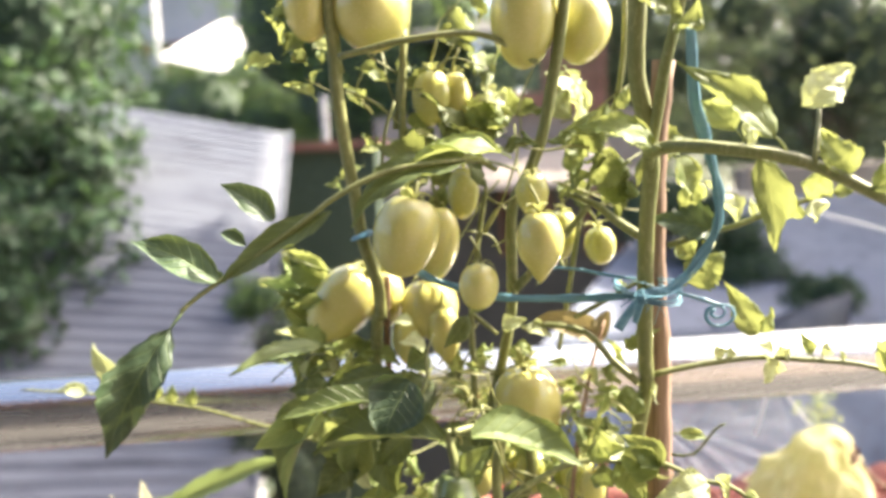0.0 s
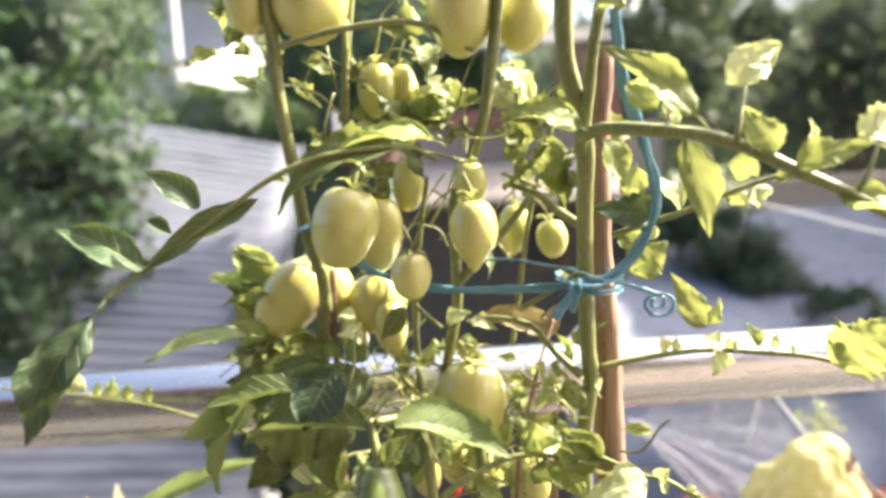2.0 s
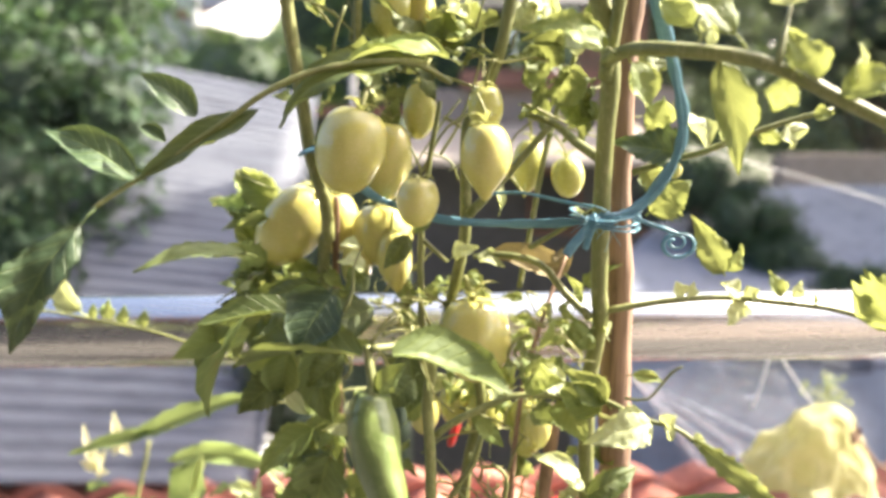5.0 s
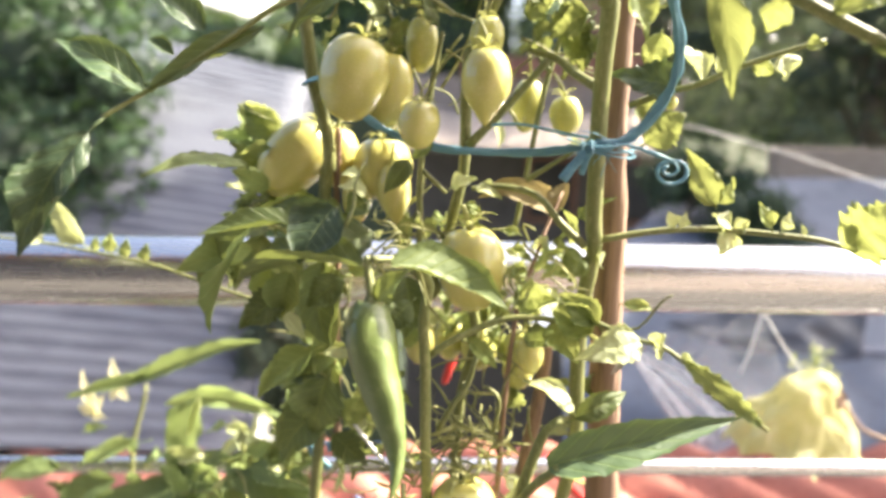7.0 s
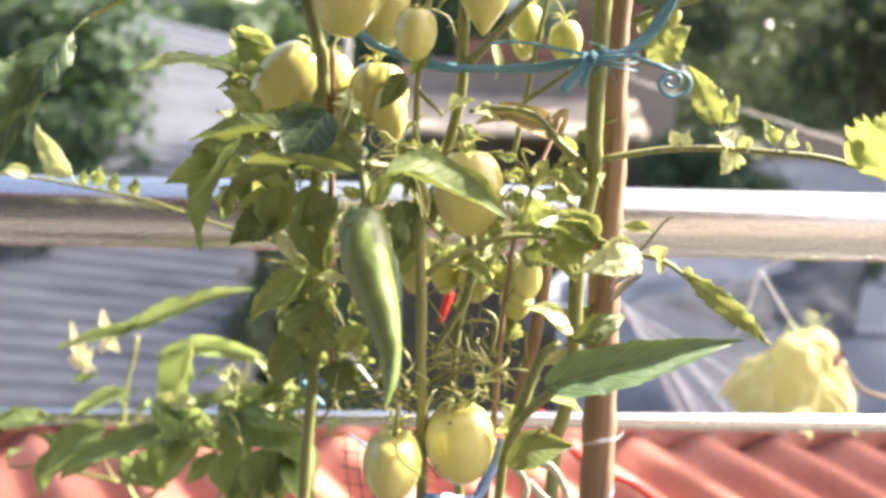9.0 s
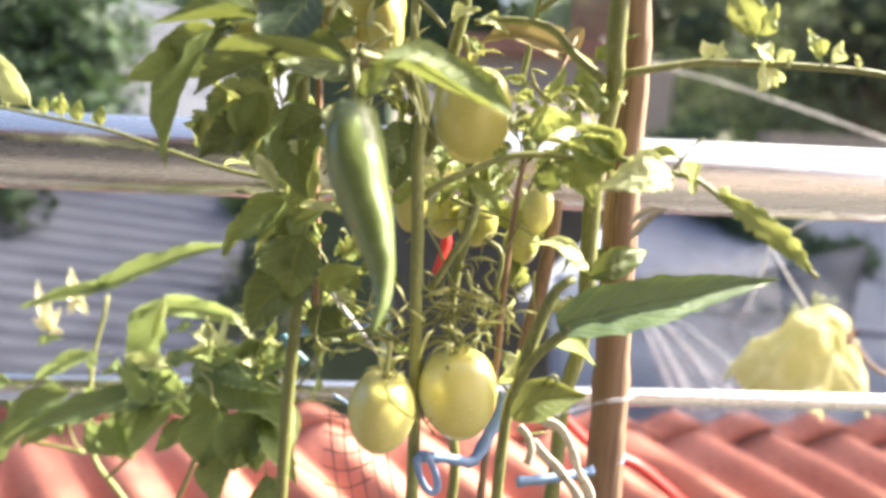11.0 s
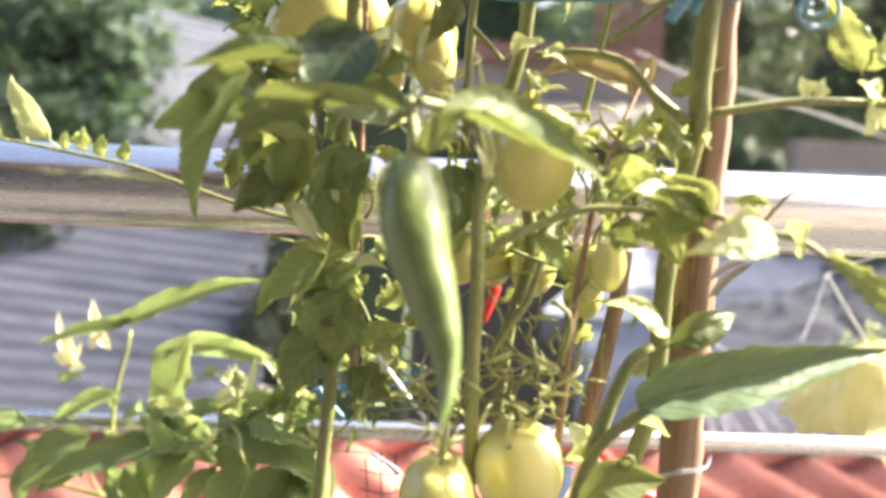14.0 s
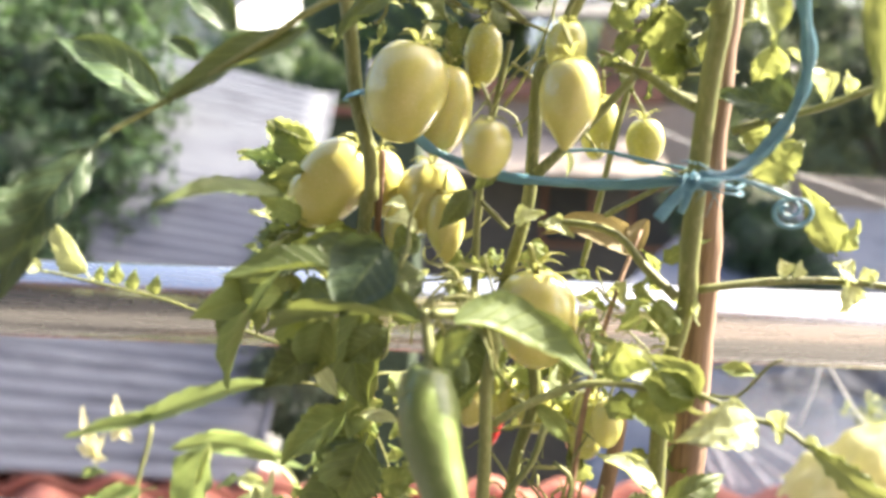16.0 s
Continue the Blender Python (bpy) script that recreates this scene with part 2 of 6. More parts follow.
def film_material():
    """Clear, creased plastic film: part of the light goes straight through."""
    mat = bpy.data.materials.new("plastic_film")
    mat.use_nodes = True
    nt = mat.node_tree
    p = nt.nodes["Principled BSDF"]
    p.inputs["Base Color"].default_value = (0.70, 0.76, 0.90, 1)
    p.inputs["Roughness"].default_value = 0.22
    crease = noise_of(nt, 14.0, 4.0, 0.6, (4, 4, 0.6))
    nt.links.new(bump_of(nt, crease, 0.35, 0.008), p.inputs["Normal"])
    clear = nt.nodes.new("ShaderNodeBsdfTransparent")
    mix = nt.nodes.new("ShaderNodeMixShader")
    nt.links.new(contrast(nt, crease, 0.28, 2.0), mix.inputs[0])
    nt.links.new(clear.outputs[0], mix.inputs[1])
    nt.links.new(p.outputs[0], mix.inputs[2])
    nt.links.new(mix.outputs[0], nt.nodes["Material Output"].inputs[0])
    return mat


M["film"] = film_material()


# ---- mesh helpers ----
def finish(name, bm, mat, parent=None, smooth=True, label=""):
    me = bpy.data.meshes.new(name)
    bm.normal_update()
    bm.to_mesh(me)
    bm.free()
    if smooth:
        me.polygons.foreach_set("use_smooth", [True] * len(me.polygons))
    me.materials.append(M[mat])
    ob = new(name, me)
    if parent:
        ob.parent = parent
        ob.matrix_parent_inverse = parent.matrix_world.inverted()
    if label:
        ob["label"] = label
    return ob


def thing(name, at, label, category, group="", kind=""):
    ob = new(name)
    ob.empty_display_size = 0.02
    ob.location = at
    ob.matrix_world = Matrix.Translation(at)
    return tagged(ob, label, category, group, kind)


def spline(points, step=0.006):
    """A smooth run of points through the given ones."""
    p = [Vector(q) for q in points]
    p = [2 * p[0] - p[1]] + p + [2 * p[-1] - p[-2]]
    out = []
    for i in range(1, len(p) - 2):
        a, b, c, d = p[i - 1:i + 3]
        n = max(2, min(24, int((c - b).length / step)))
        for k in range(n):
            t = k / n
            out.append(0.5 * (2 * b + (c - a) * t + (2 * a - 5 * b + 4 * c - d) * t * t + (3 * b - a - 3 * c + d) * t ** 3))
    out.append(p[-2])
    return out


def frames_along(pts):
    res, ref = [], None
    for i, q in enumerate(pts):
        d = (pts[min(i + 1, len(pts) - 1)] - pts[max(i - 1, 0)]).normalized()
        if ref is None:
            ref = Vector((1, 0, 0)) if abs(d.x) < 0.8 else Vector((0, 0, 1))
        u = (ref - d * ref.dot(d)).normalized()
        ref = u
        res.append((q, u, d.cross(u)))
    return res


def tube_bm(points, r0, r1=None, sides=8, step=0.006, knobs=0.08, flat=1.0, bm=None):
    """A round (or flattened) rod along a smooth line, swelling a little here and there."""
    r1 = r0 if r1 is None else r1
    bm = bm or bmesh.new()
    pts = spline(points, step)
    rings = []
    for i, (q, u, v) in enumerate(frames_along(pts)):
        f = i / (len(pts) - 1)
        r = (r0 * (1 - f) + r1 * f) * (1 + knobs * noise.noise(q * 90))
        rings.append([bm.verts.new(q + r * (math.cos(a) * u + flat * math.sin(a) * v)) for a in [2 * math.pi * k / sides for k in range(sides)]])
    for a, b in zip(rings, rings[1:]):
        for k in range(sides):
            bm.faces.new((a[k], a[(k + 1) % sides], b[(k + 1) % sides], b[k]))
    bm.faces.new(rings[0][::-1])
    bm.faces.new(rings[-1])
    return bm


def tube(name, points, r0, r1, mat, parent=None, sides=8, label="", **more):
    return finish(name, tube_bm(points, r0, r1, sides, **more), mat, parent, True, label)


def columns(nu):
    """Places across a blade, with a narrow strip along each rim."""
    inner = [2 * i / nu * 0.88 for i in range(-nu // 2, nu // 2 + 1)]
    return [-1.0] + inner + [1.0]


def blade_bm(base, tip, width, normal, bend=0.12, fold=0.25, teeth=0.0, shape="ovate", petiole=0.12, bm=None, nu=8, nv=20, wave=0.10, twist=0.0, skew=0.0, curl=0.20):
    """A leaf blade from base to tip: its outline, a fold along the midrib, a droop and a wavy, toothed rim, on a short stalk."""
    bm = bm or bmesh.new()
    uvl = bm.loops.layers.uv.verify()
    base, tip = Vector(base), Vector(tip)
    axis = tip - base
    length = axis.length
    axis.normalize()
    n = Vector(normal)
    n = (n - axis * n.dot(axis)).normalized()
    side = axis.cross(n)
    seed = base * 37.0
    rows = []
    for j in range(nv + 1):
        t = j / nv
        if shape == "lance":
            w = math.sin(math.pi * t ** 0.80) ** 0.95 * (1 - 0.25 * t)
        elif shape == "heart":
            w = (math.sin(math.pi * min(1, t * 0.97 + 0.03) ** 0.62)) ** 0.8
        else:
            w = math.sin(math.pi * t ** 0.62) ** 0.95 * (1 - 0.30 * t) * 1.12
        w = max(w, 0.015) * width / 2
        tooth = 1 + teeth * (1.5 * ((j % 3) - 1) * (0.6 + 0.9 * noise.noise(seed + Vector((3, j * 0.7, 0)))) + 1.3 * noise.noise(seed + Vector((0, j * 0.9, 0)))) * (1 if 0 < j < nv else 0)
        s = petiole + (1 - petiole) * t
        arch = bend * length * (4 * s * (1 - s)) - bend * length * 0.35 * t * t
        tw = twist * (t - 0.3)
        row = []
        for u in columns(nu):
            edge = tooth if abs(u) > 0.99 else 1
            rim = wave * width * abs(u) ** 2 * math.sin(9 * t + 3 * u + 10 * noise.noise(seed)) + 0.45 * wave * width * noise.noise(seed + Vector((u * 2, t * 5, 0))) + 0.045 * width * noise.noise(seed + Vector((u * 5, t * 11, 3))) + 0.030 * width * math.sin(30 * (t - 0.22 * abs(u))) * abs(u) * (1 - 0.6 * abs(u))
            cs, sn = math.cos(tw), math.sin(tw)
            across, up = u * w * edge * (0.93 if abs(u) > 0.99 and curl else 1), abs(u) * w * fold + rim + (curl * w * max(0, 0.55 + 1.6 * noise.noise(seed + Vector((9 + u, t * 3, 0)))) if abs(u) > 0.99 else 0)
            across, up = across * cs - up * sn, across * sn + up * cs
            row.append((bm.verts.new(base + axis * (length * s + abs(u) * w * 0.12) + side * (across + skew * width * 4 * t * (1 - t)) + n * (arch + up)), u, t))
        rows.append(row)
    for a, b in zip(rows, rows[1:]):
        for k in range(len(a) - 1):
            quad = (a[k], a[k + 1], b[k + 1], b[k])
            f = bm.faces.new([q[0] for q in quad])
            for loop, q in zip(f.loops, quad):
                loop[uvl].uv = (q[1], q[2])
    if petiole > 0.02:
        top = rows[0][len(rows[0]) // 2][0].co
        r = max(0.0005, width * 0.035)
        tube_bm([base, (base + top) / 2 + n * 0.0005, top, base + axis * length * 0.3 + n * (bend * length * 0.84 - r)], r, r * 0.4, 5, 0.004, 0.0, bm=bm)
    return bm


def leaf(parent, base, tip, width, normal=(0.1, -0.6, 0.7), mat="tomleaf", label="", **more):
    more.setdefault("teeth", 0.085)
    more.setdefault("nv", 28)
    return finish("leaf", blade_bm(base, tip, width, normal, **more), mat, parent, True, label)


def arch_leaf(parent, points, width, normal, mat="chilileaf", label="", fold=0.3, nu=8, wave=0.22, blunt=0.8, curl=0.22):
    """A long blade whose midrib follows a smooth line."""
    bm = bmesh.new()
    uvl = bm.loops.layers.uv.verify()
    pts = spline(points, 0.0032)
    rows = []
    nrm = Vector(normal).normalized()
    last = len(pts) - 1
    for j, q in enumerate(pts):
        t = j / last
        d = (pts[min(j + 1, last)] - pts[max(j - 1, 0)]).normalized()
        n = (nrm - d * nrm.dot(d)).normalized()
        nrm = n
        side = d.cross(n)
        w = max(0.015, math.sin(math.pi * (0.02 + 0.98 * t) ** blunt)) * width / 2
        row = []
        for u in columns(nu):
            rim = wave * width * u * u * noise.noise(q * 60 + Vector((u, 0, 0))) + 0.02 * width * noise.noise(q * 260 + Vector((u * 3, 0, 0))) + (curl * w * max(0, 0.55 + 1.6 * noise.noise(q * 70 + Vector((u * 4, 0, 0)))) if abs(u) > 0.99 else 0)
            row.append((bm.verts.new(q + side * (u * w * (1 + 0.16 * abs(u) * noise.noise(q * 190 + Vector((u * 5, 0, 0))))) + n * (abs(u) * w * fold + rim)), u, t))
        rows.append(row)
    for a, b in zip(rows, rows[1:]):
        for k in range(len(a) - 1):
            quad = (a[k], a[k + 1], b[k + 1], b[k])
            f = bm.faces.new([v[0] for v in quad])
            for loop, v in zip(f.loops, quad):
                loop[uvl].uv = (v[1], v[2])
    return finish("leaf", bm, mat, parent, True, label)


def chili_leaf(parent, base, tip, width, normal=(0.1, -0.5, 0.8), mat="chilileaf", label="", **more):
    more.setdefault("shape", "lance")
    more.setdefault("nv", 26)
    normal = Vector(normal)
    normal.z *= 0.62
    more.setdefault("wave", 0.09)
    more.setdefault("teeth", 0.08)
    return finish("leaf", blade_bm(base, tip, width, normal, **more), mat, parent, True, label)


def tomato_bm(width, height, point=0.0, lobes=5, lobe=0.025, seed=0.0):
    bm = bmesh.new()
    n, m = 28, 20
    rings = []
    for j in range(m + 1):
        t = j / m
        a = math.pi * t
        r = math.sin(a) ** 0.86
        z = math.cos(a)
        r *= 1 + 0.10 * z * (0.4 if z > 0 else 0.9)
        if point and t > 0.6:
            k = (t - 0.6) / 0.4
            r *= 1 - 0.42 * point * math.sin(math.pi * min(1, k * 1.02)) * k
            z -= 0.30 * point * k ** 3
        z -= 0.10 * math.exp(-((t / 0.10) ** 2))
        ring = []
        for k in range(n):
            b = 2 * math.pi * k / n
            rr = r * (1 + lobe * math.cos(lobes * b + seed) * (1 - 0.5 * t) + 0.03 * math.cos(b + 2 * seed))
            ring.append(bm.verts.new((rr * math.cos(b) * width / 2, rr * math.sin(b) * width / 2, z * height / 2)))
        rings.append(ring)
    for a, b in zip(rings, rings[1:]):
        for k in range(n):
            bm.faces.new((a[k], b[k], b[(k + 1) % n], a[(k + 1) % n]))
    bmesh.ops.remove_doubles(bm, verts=bm.verts, dist=width * 0.002)
    return bm


def calyx_bm(width, height, stalk, spread=1.0, sepals=6, seed=0):
    rnd = random.Random(seed)
    bm = bmesh.new()
    top = Vector((0, 0, height * 0.45))
    for k in range(sepals):
        b = 2 * math.pi * (k + rnd.uniform(-0.2, 0.2)) / sepals
        out = Vector((math.cos(b), math.sin(b), 0))
        reach = width * rnd.uniform(0.36, 0.52) * spread
        end = top + out * reach + Vector((0, 0, reach * rnd.uniform(-0.25, 0.55)))
        blade_bm(top + out * 0.0006, end, width * 0.13, (0, 0, 1), 0.25, 0.3, 0, "lance", 0.0, bm, 2, 7, 0.02)
    tube_bm([top, top + Vector((0.001, 0, stalk * 0.4)), top + Vector((stalk * 0.35, stalk * 0.2, stalk))], width * 0.045, width * 0.035, 6, 0.004, 0.15, bm=bm)
    return bm


def tomato(parent, at, width, height, tilt=(0, 0), point=0.0, mat="tomato", stalk=0.014, spread=1.0, seed=0, lobe=0.025, label="", sepals=6):
    body = finish("tomato", tomato_bm(width, height, point, 4 + seed % 3, lobe, seed * 1.7), mat, None, True, label)
    body.matrix_world = Matrix.Translation(at) @ Euler((radians(tilt[0]), radians(tilt[1]), 0)).to_matrix().to_4x4() @ Matrix.Rotation(seed * 0.9, 4, "Z")
    world_m = body.matrix_world.copy()
    body.parent = parent
    body.matrix_parent_inverse = parent.matrix_world.inverted()
    body.matrix_basis = world_m
    cal = finish("calyx", calyx_bm(width, height, stalk, spread, sepals, seed), "sepal")
    cal.parent = body
    return body


def ribbon(name, points, width, mat, parent, thick=0.25, sides=6):
    return finish(name, tube_bm(points, width / 2, width / 2, sides, 0.002, 0.45, thick), mat, parent, True)


def strap(name, points, width, mat, parent, thick=0.0006, label="", facing=(0, -1, 0)):
    """A flat tape along a curve, its broad side turned one way."""
    pts = spline(points, 0.003)
    bm = bmesh.new()
    rows = []
    for k, q in enumerate(pts):
        along = (pts[min(k + 1, len(pts) - 1)] - pts[max(k - 1, 0)]).normalized()
        view = Vector(facing)
        across = along.cross(view)
        across = (across.normalized() if across.length > 0.05 else Vector((0, 0, 1))) * width * (0.5 + 0.06 * math.sin(k * 1.7))
        out = across.cross(along).normalized() * thick
        rows.append([bm.verts.new(q + across - out), bm.verts.new(q + out), bm.verts.new(q - across - out), bm.verts.new(q - out * 2)])
    for a, b in zip(rows, rows[1:]):
        for i in range(4):
            bm.faces.new((a[i], a[(i + 1) % 4], b[(i + 1) % 4], b[i]))
    bm.faces.new(rows[0])
    bm.faces.new(rows[-1][::-1])
    bmesh.ops.recalc_face_normals(bm, faces=bm.faces)
    return finish(name, bm, mat, parent, True, label)


def box_bm(lo, hi, bevel=0.0, bm=None):
    bm = bm or bmesh.new()
    geom = bmesh.ops.create_cube(bm, size=1)["verts"]
    for v in geom:
        v.co = Vector([lo[i] + (v.co[i] + 0.5) * (hi[i] - lo[i]) for i in range(3)])
    if bevel:
        bmesh.ops.bevel(bm, geom=list({e for v in geom for e in v.link_edges}), offset=bevel, segments=2, affect="EDGES")
    return bm


def sheet_bm(a, b, c, d, nx, ny, wavy, thick=0.0015):
    """A sheet over the four corners a, b, c, d, raised along its normal by wavy(s, t), with thickness."""
    bm = bmesh.new()
    a, b, c, d = map(Vector, (a, b, c, d))
    n = (b - a).cross(d - a).normalized()
    layers = []
    for lift in (0, -thick):
        layers.append([[bm.verts.new((a * (1 - s) + b * s) * (1 - t) + (d * (1 - s) + c * s) * t + n * (wavy(s, t) + lift)) for s in [i / nx for i in range(nx + 1)]] for t in [j / ny for j in range(ny + 1)]])
    up, lo = layers
    for j in range(ny):
        for i in range(nx):
            bm.faces.new((up[j][i], up[j][i + 1], up[j + 1][i + 1], up[j + 1][i]))
            bm.faces.new((lo[j][i], lo[j + 1][i], lo[j + 1][i + 1], lo[j][i + 1]))
    for j in range(ny):
        bm.faces.new((up[j][0], up[j + 1][0], lo[j + 1][0], lo[j][0]))
        bm.faces.new((up[j][nx], lo[j][nx], lo[j + 1][nx], up[j + 1][nx]))
    for i in range(nx):
        bm.faces.new((up[0][i], lo[0][i], lo[0][i + 1], up[0][i + 1]))
        bm.faces.new((up[ny][i], up[ny][i + 1], lo[ny][i + 1], lo[ny][i]))
    return bm


# ---- the large structure ----
def slab(name, lo, hi, mat, label, category, bevel=0.0):
    ob = finish(name, box_bm(lo, hi, bevel), mat, None, False)
    return tagged(ob, label, category, kind="structure")


slab("ground", (-400, -400, -3.2), (400, 400, -3.0), "ground", "dark scrubby ground far below the terrace", "ground")
slab("floor", (-3.0, -1.6, -0.2), (3.0, 0.95, 0.0), "floor", "dull brown terrace floor behind the railing", "floor")
# unseen dark and pale walls, added for what the steel rail reflects
slab("wall_unseen_brown", (-3.0, -1.8, -0.2), (0.45, -1.6, 2.9), "cream", "plain brown wall added unseen behind the terrace", "wall")
slab("wall_unseen_pale", (0.45, -1.8, -0.2), (3.0, -1.6, 2.9), "pinkwall", "plain pale pink wall added unseen behind the terrace", "wall")
slab("wall_terrace", (-3.0, 0.955, -3.0), (3.0, 1.05, 0.0), "cream", "plain wall that carries the terrace", "wall")

# unseen deep eave, added so that the reflected wall stays dark
slab("shading_eave", (-3.0, -1.6, 2.74), (2.0, -0.62, 2.84), "slat", "unseen deep brown eave added to shade the brown wall", "eave")
slab("roof_edge", (2.0, -1.6, 2.76), (3.0, -1.42, 2.84), "slat", "unseen narrow brown roof edge added above the pale wall", "eave")

# railing
railing = thing("railing", (0, 0.55, 0), "polished stainless steel terrace railing with thick top rail", "railing")
for nm, y0, z0, r, lab in (("top_rail", 0.513, 1.119, 0.0300, "thick polished steel tube"), ("lower_rail", 0.600, 0.890, 0.0087, "thin polished steel tube")):
    bm = bmesh.new()
    n, seg = 40, 24
    rings = [[bm.verts.new((x, y0 + 0.122 * x + r * math.cos(a), z0 + r * math.sin(a))) for a in [2 * math.pi * k / n for k in range(n)]] for x in [-1.9 + 3.8 * i / seg for i in range(seg + 1)]]
    for a, b in zip(rings, rings[1:]):
        for k in range(n):
            bm.faces.new((a[k], a[(k + 1) % n], b[(k + 1) % n], b[k]))
    bm.faces.new(rings[0][::-1])
    bm.faces.new(rings[-1])
    finish(nm, bm, "steel", railing, True, lab)
for x in (-1.85, 1.85):
    y0 = 0.54 + 0.122 * x
    tube("post", [(x, y0, 0.0), (x, y0, 0.5), (x, y0, 1.119)], 0.022, 0.022, "steel", railing, 16, knobs=0)
    tube("bracket", [(x, y0, 0.890), (x, y0 + 0.03, 0.890), (x, y0 + 0.066, 0.890)], 0.007, 0.007, "steel", railing, 8, knobs=0)

# ---- the roofs and houses beyond ----
ROOF_A, ROOF_B, ROOF_C = Vector((-0.793, 2.955, 1.439)), Vector((-1.515, 2.964, 1.583)), Vector((-0.606, 1.63, 0.439))
edge = (ROOF_B - ROOF_A)
ROOF_FL = ROOF_A + edge * 4.2
ROOF_NR = ROOF_C + (ROOF_C - ROOF_A) * 0.07
ROOF_NL = ROOF_NR + edge * 4.2 + (ROOF_C - ROOF_A) * 0.44
rows = (ROOF_NR - ROOF_A).length / 0.050
roof = thing("sheet_roof", tuple((ROOF_NR + ROOF_A) / 2 - Vector((0, 0, 0.3))), "faded grey corrugated metal roof of a neighbour", "roof")
finish("roof_sheet", sheet_bm(ROOF_A, ROOF_FL, ROOF_NL, ROOF_NR, 24, int(rows * 8), lambda s, t: -0.0045 * math.cos(2 * math.pi * t * rows) - 0.006 * noise.noise(Vector((s * 9, t * 3, 0)))), "sheet", roof)
tube("edge_trim", [ROOF_A + Vector((0.01, 0, 0)), (ROOF_A + ROOF_NR) / 2 + Vector((0.01, 0, 0)), ROOF_NR + Vector((0.01, 0, 0))], 0.009, 0.009, "sheet", roof, 8, knobs=0)
finish("wall", box_bm((-6, 2.1, -3.0), (ROOF_A.x - 0.25, 3.0, 0.1)), "concrete", roof, False, "dull concrete wall")

# clay tiles
TILE_L, TILE_R = Vector((-1.1, 1.500, 0.364)), Vector((0.729, 1.730, 0.440))
tdir = (TILE_R - TILE_L)
tdir.z = 0
tdir.normalize()
tdown = Vector((tdir.y, -tdir.x, 0)).normalized()
tdown = (tdown + Vector((0, 0, -0.30))).normalized()
tn = tdir.cross(-tdown).normalized()
troll = (tdown * math.cos(radians(40)) + tdir * math.sin(radians(40))).normalized()
torg = (TILE_L + TILE_R) / 2
tile_roof = thing("tile_roof", tuple(torg + Vector((0, -0.3, -0.4))), "low roof of weathered salmon-red clay tiles", "roof")
PITCH = 0.195


def barrel_tile(length, lift):
    """One rounded clay tile, its lower end raised over the next course."""
    bm = bmesh.new()
    nu, cr = 14, 2
    grid = []
    for sink in (0.0, -0.012):
        grid.append([[bm.verts.new(tdir * (PITCH * 1.10 * (i / nu - 0.5)) + troll * (length * j / cr) + tn * (sink + lift + 0.026 * math.cos(2 * math.pi * (i / nu - 0.5)) + 0.010 * (j / cr))) for i in range(nu + 1)] for j in range(cr + 1)])
    up, lo = grid
    for j in range(cr):
        for i in range(nu):
            bm.faces.new((up[j][i], up[j + 1][i], up[j + 1][i + 1], up[j][i + 1]))
    for i in range(nu):
        bm.faces.new((up[cr][i], lo[cr][i], lo[cr][i + 1], up[cr][i + 1]))
        bm.faces.new((up[0][i], up[0][i + 1], lo[0][i + 1], lo[0][i]))
    me = bpy.data.meshes.new("tile")
    bm.normal_update()
    bm.to_mesh(me)
    bm.free()
    me.polygons.foreach_set("use_smooth", [True] * len(me.polygons))
    me.materials.append(M["tile"])
    return me


for me, down_by in ((barrel_tile(0.080, 0.016), 0.0), (barrel_tile(0.385, 0.004), 0.050)):
    for c in range(-21, 16):
        ob = new("tile", me)
        ob.parent = tile_roof
        ob.matrix_parent_inverse = tile_roof.matrix_world.inverted()
        ob.matrix_basis = Matrix.Translation(torg + tdir * (c * PITCH + random.uniform(-0.004, 0.004)) + troll * down_by - tn * (0.042 + random.uniform(0, 0.004))) @ Euler((random.uniform(-0.01, 0.01), 0, random.uniform(-0.012, 0.012))).to_matrix().to_4x4()
under = [torg + tdir * -3.0 - tn * 0.115, torg + tdir * 3.0 - tn * 0.115, torg + tdir * 3.0 + tdown * 0.30 - tn * 0.115, torg - tdir * 3.0 + tdown * 0.30 - tn * 0.115]
tube("gutter", [torg + tdir * k + tdown * 0.365 - tn * 0.085 for k in (-3.0, -1.0, 1.0, 3.0)], 0.032, 0.032, "concrete", tile_roof, 10, "dull grey eaves gutter", step=0.5, knobs=0)
finish("roof_board", sheet_bm(*under, 2, 2, lambda s, t: 0, 0.03), "slat", tile_roof, False)
finish("wall", box_bm((-2.6, torg.y - 0.12, -3.0), (2.6, torg.y - 0.02, torg.z - 0.16)), "cream", tile_roof, False, "plain rendered wall")

# grey slope beyond, on the far side of the stake
slope = thing("concrete_slope", tuple((1.559, 2.927, 0.527)), "pale grey concrete roof slope beyond the railing", "roof")
finish("slope_slab", sheet_bm((1.20, 4.170, 0.832), (3.795, 4.291, 0.877), (2.548, 2.531, 0.279), (0.19, 2.440, 0.376), 14, 12, lambda s, t: 0.02 * noise.noise(Vector((s * 5, t * 5, 2))), 0.12), "slope", slope, False)
finish("wall", box_bm((2.0, 4.9, -3.0), (5.0, 5.1, 1.12)), "pinkwall", slope, False, "weathered brownish wall")

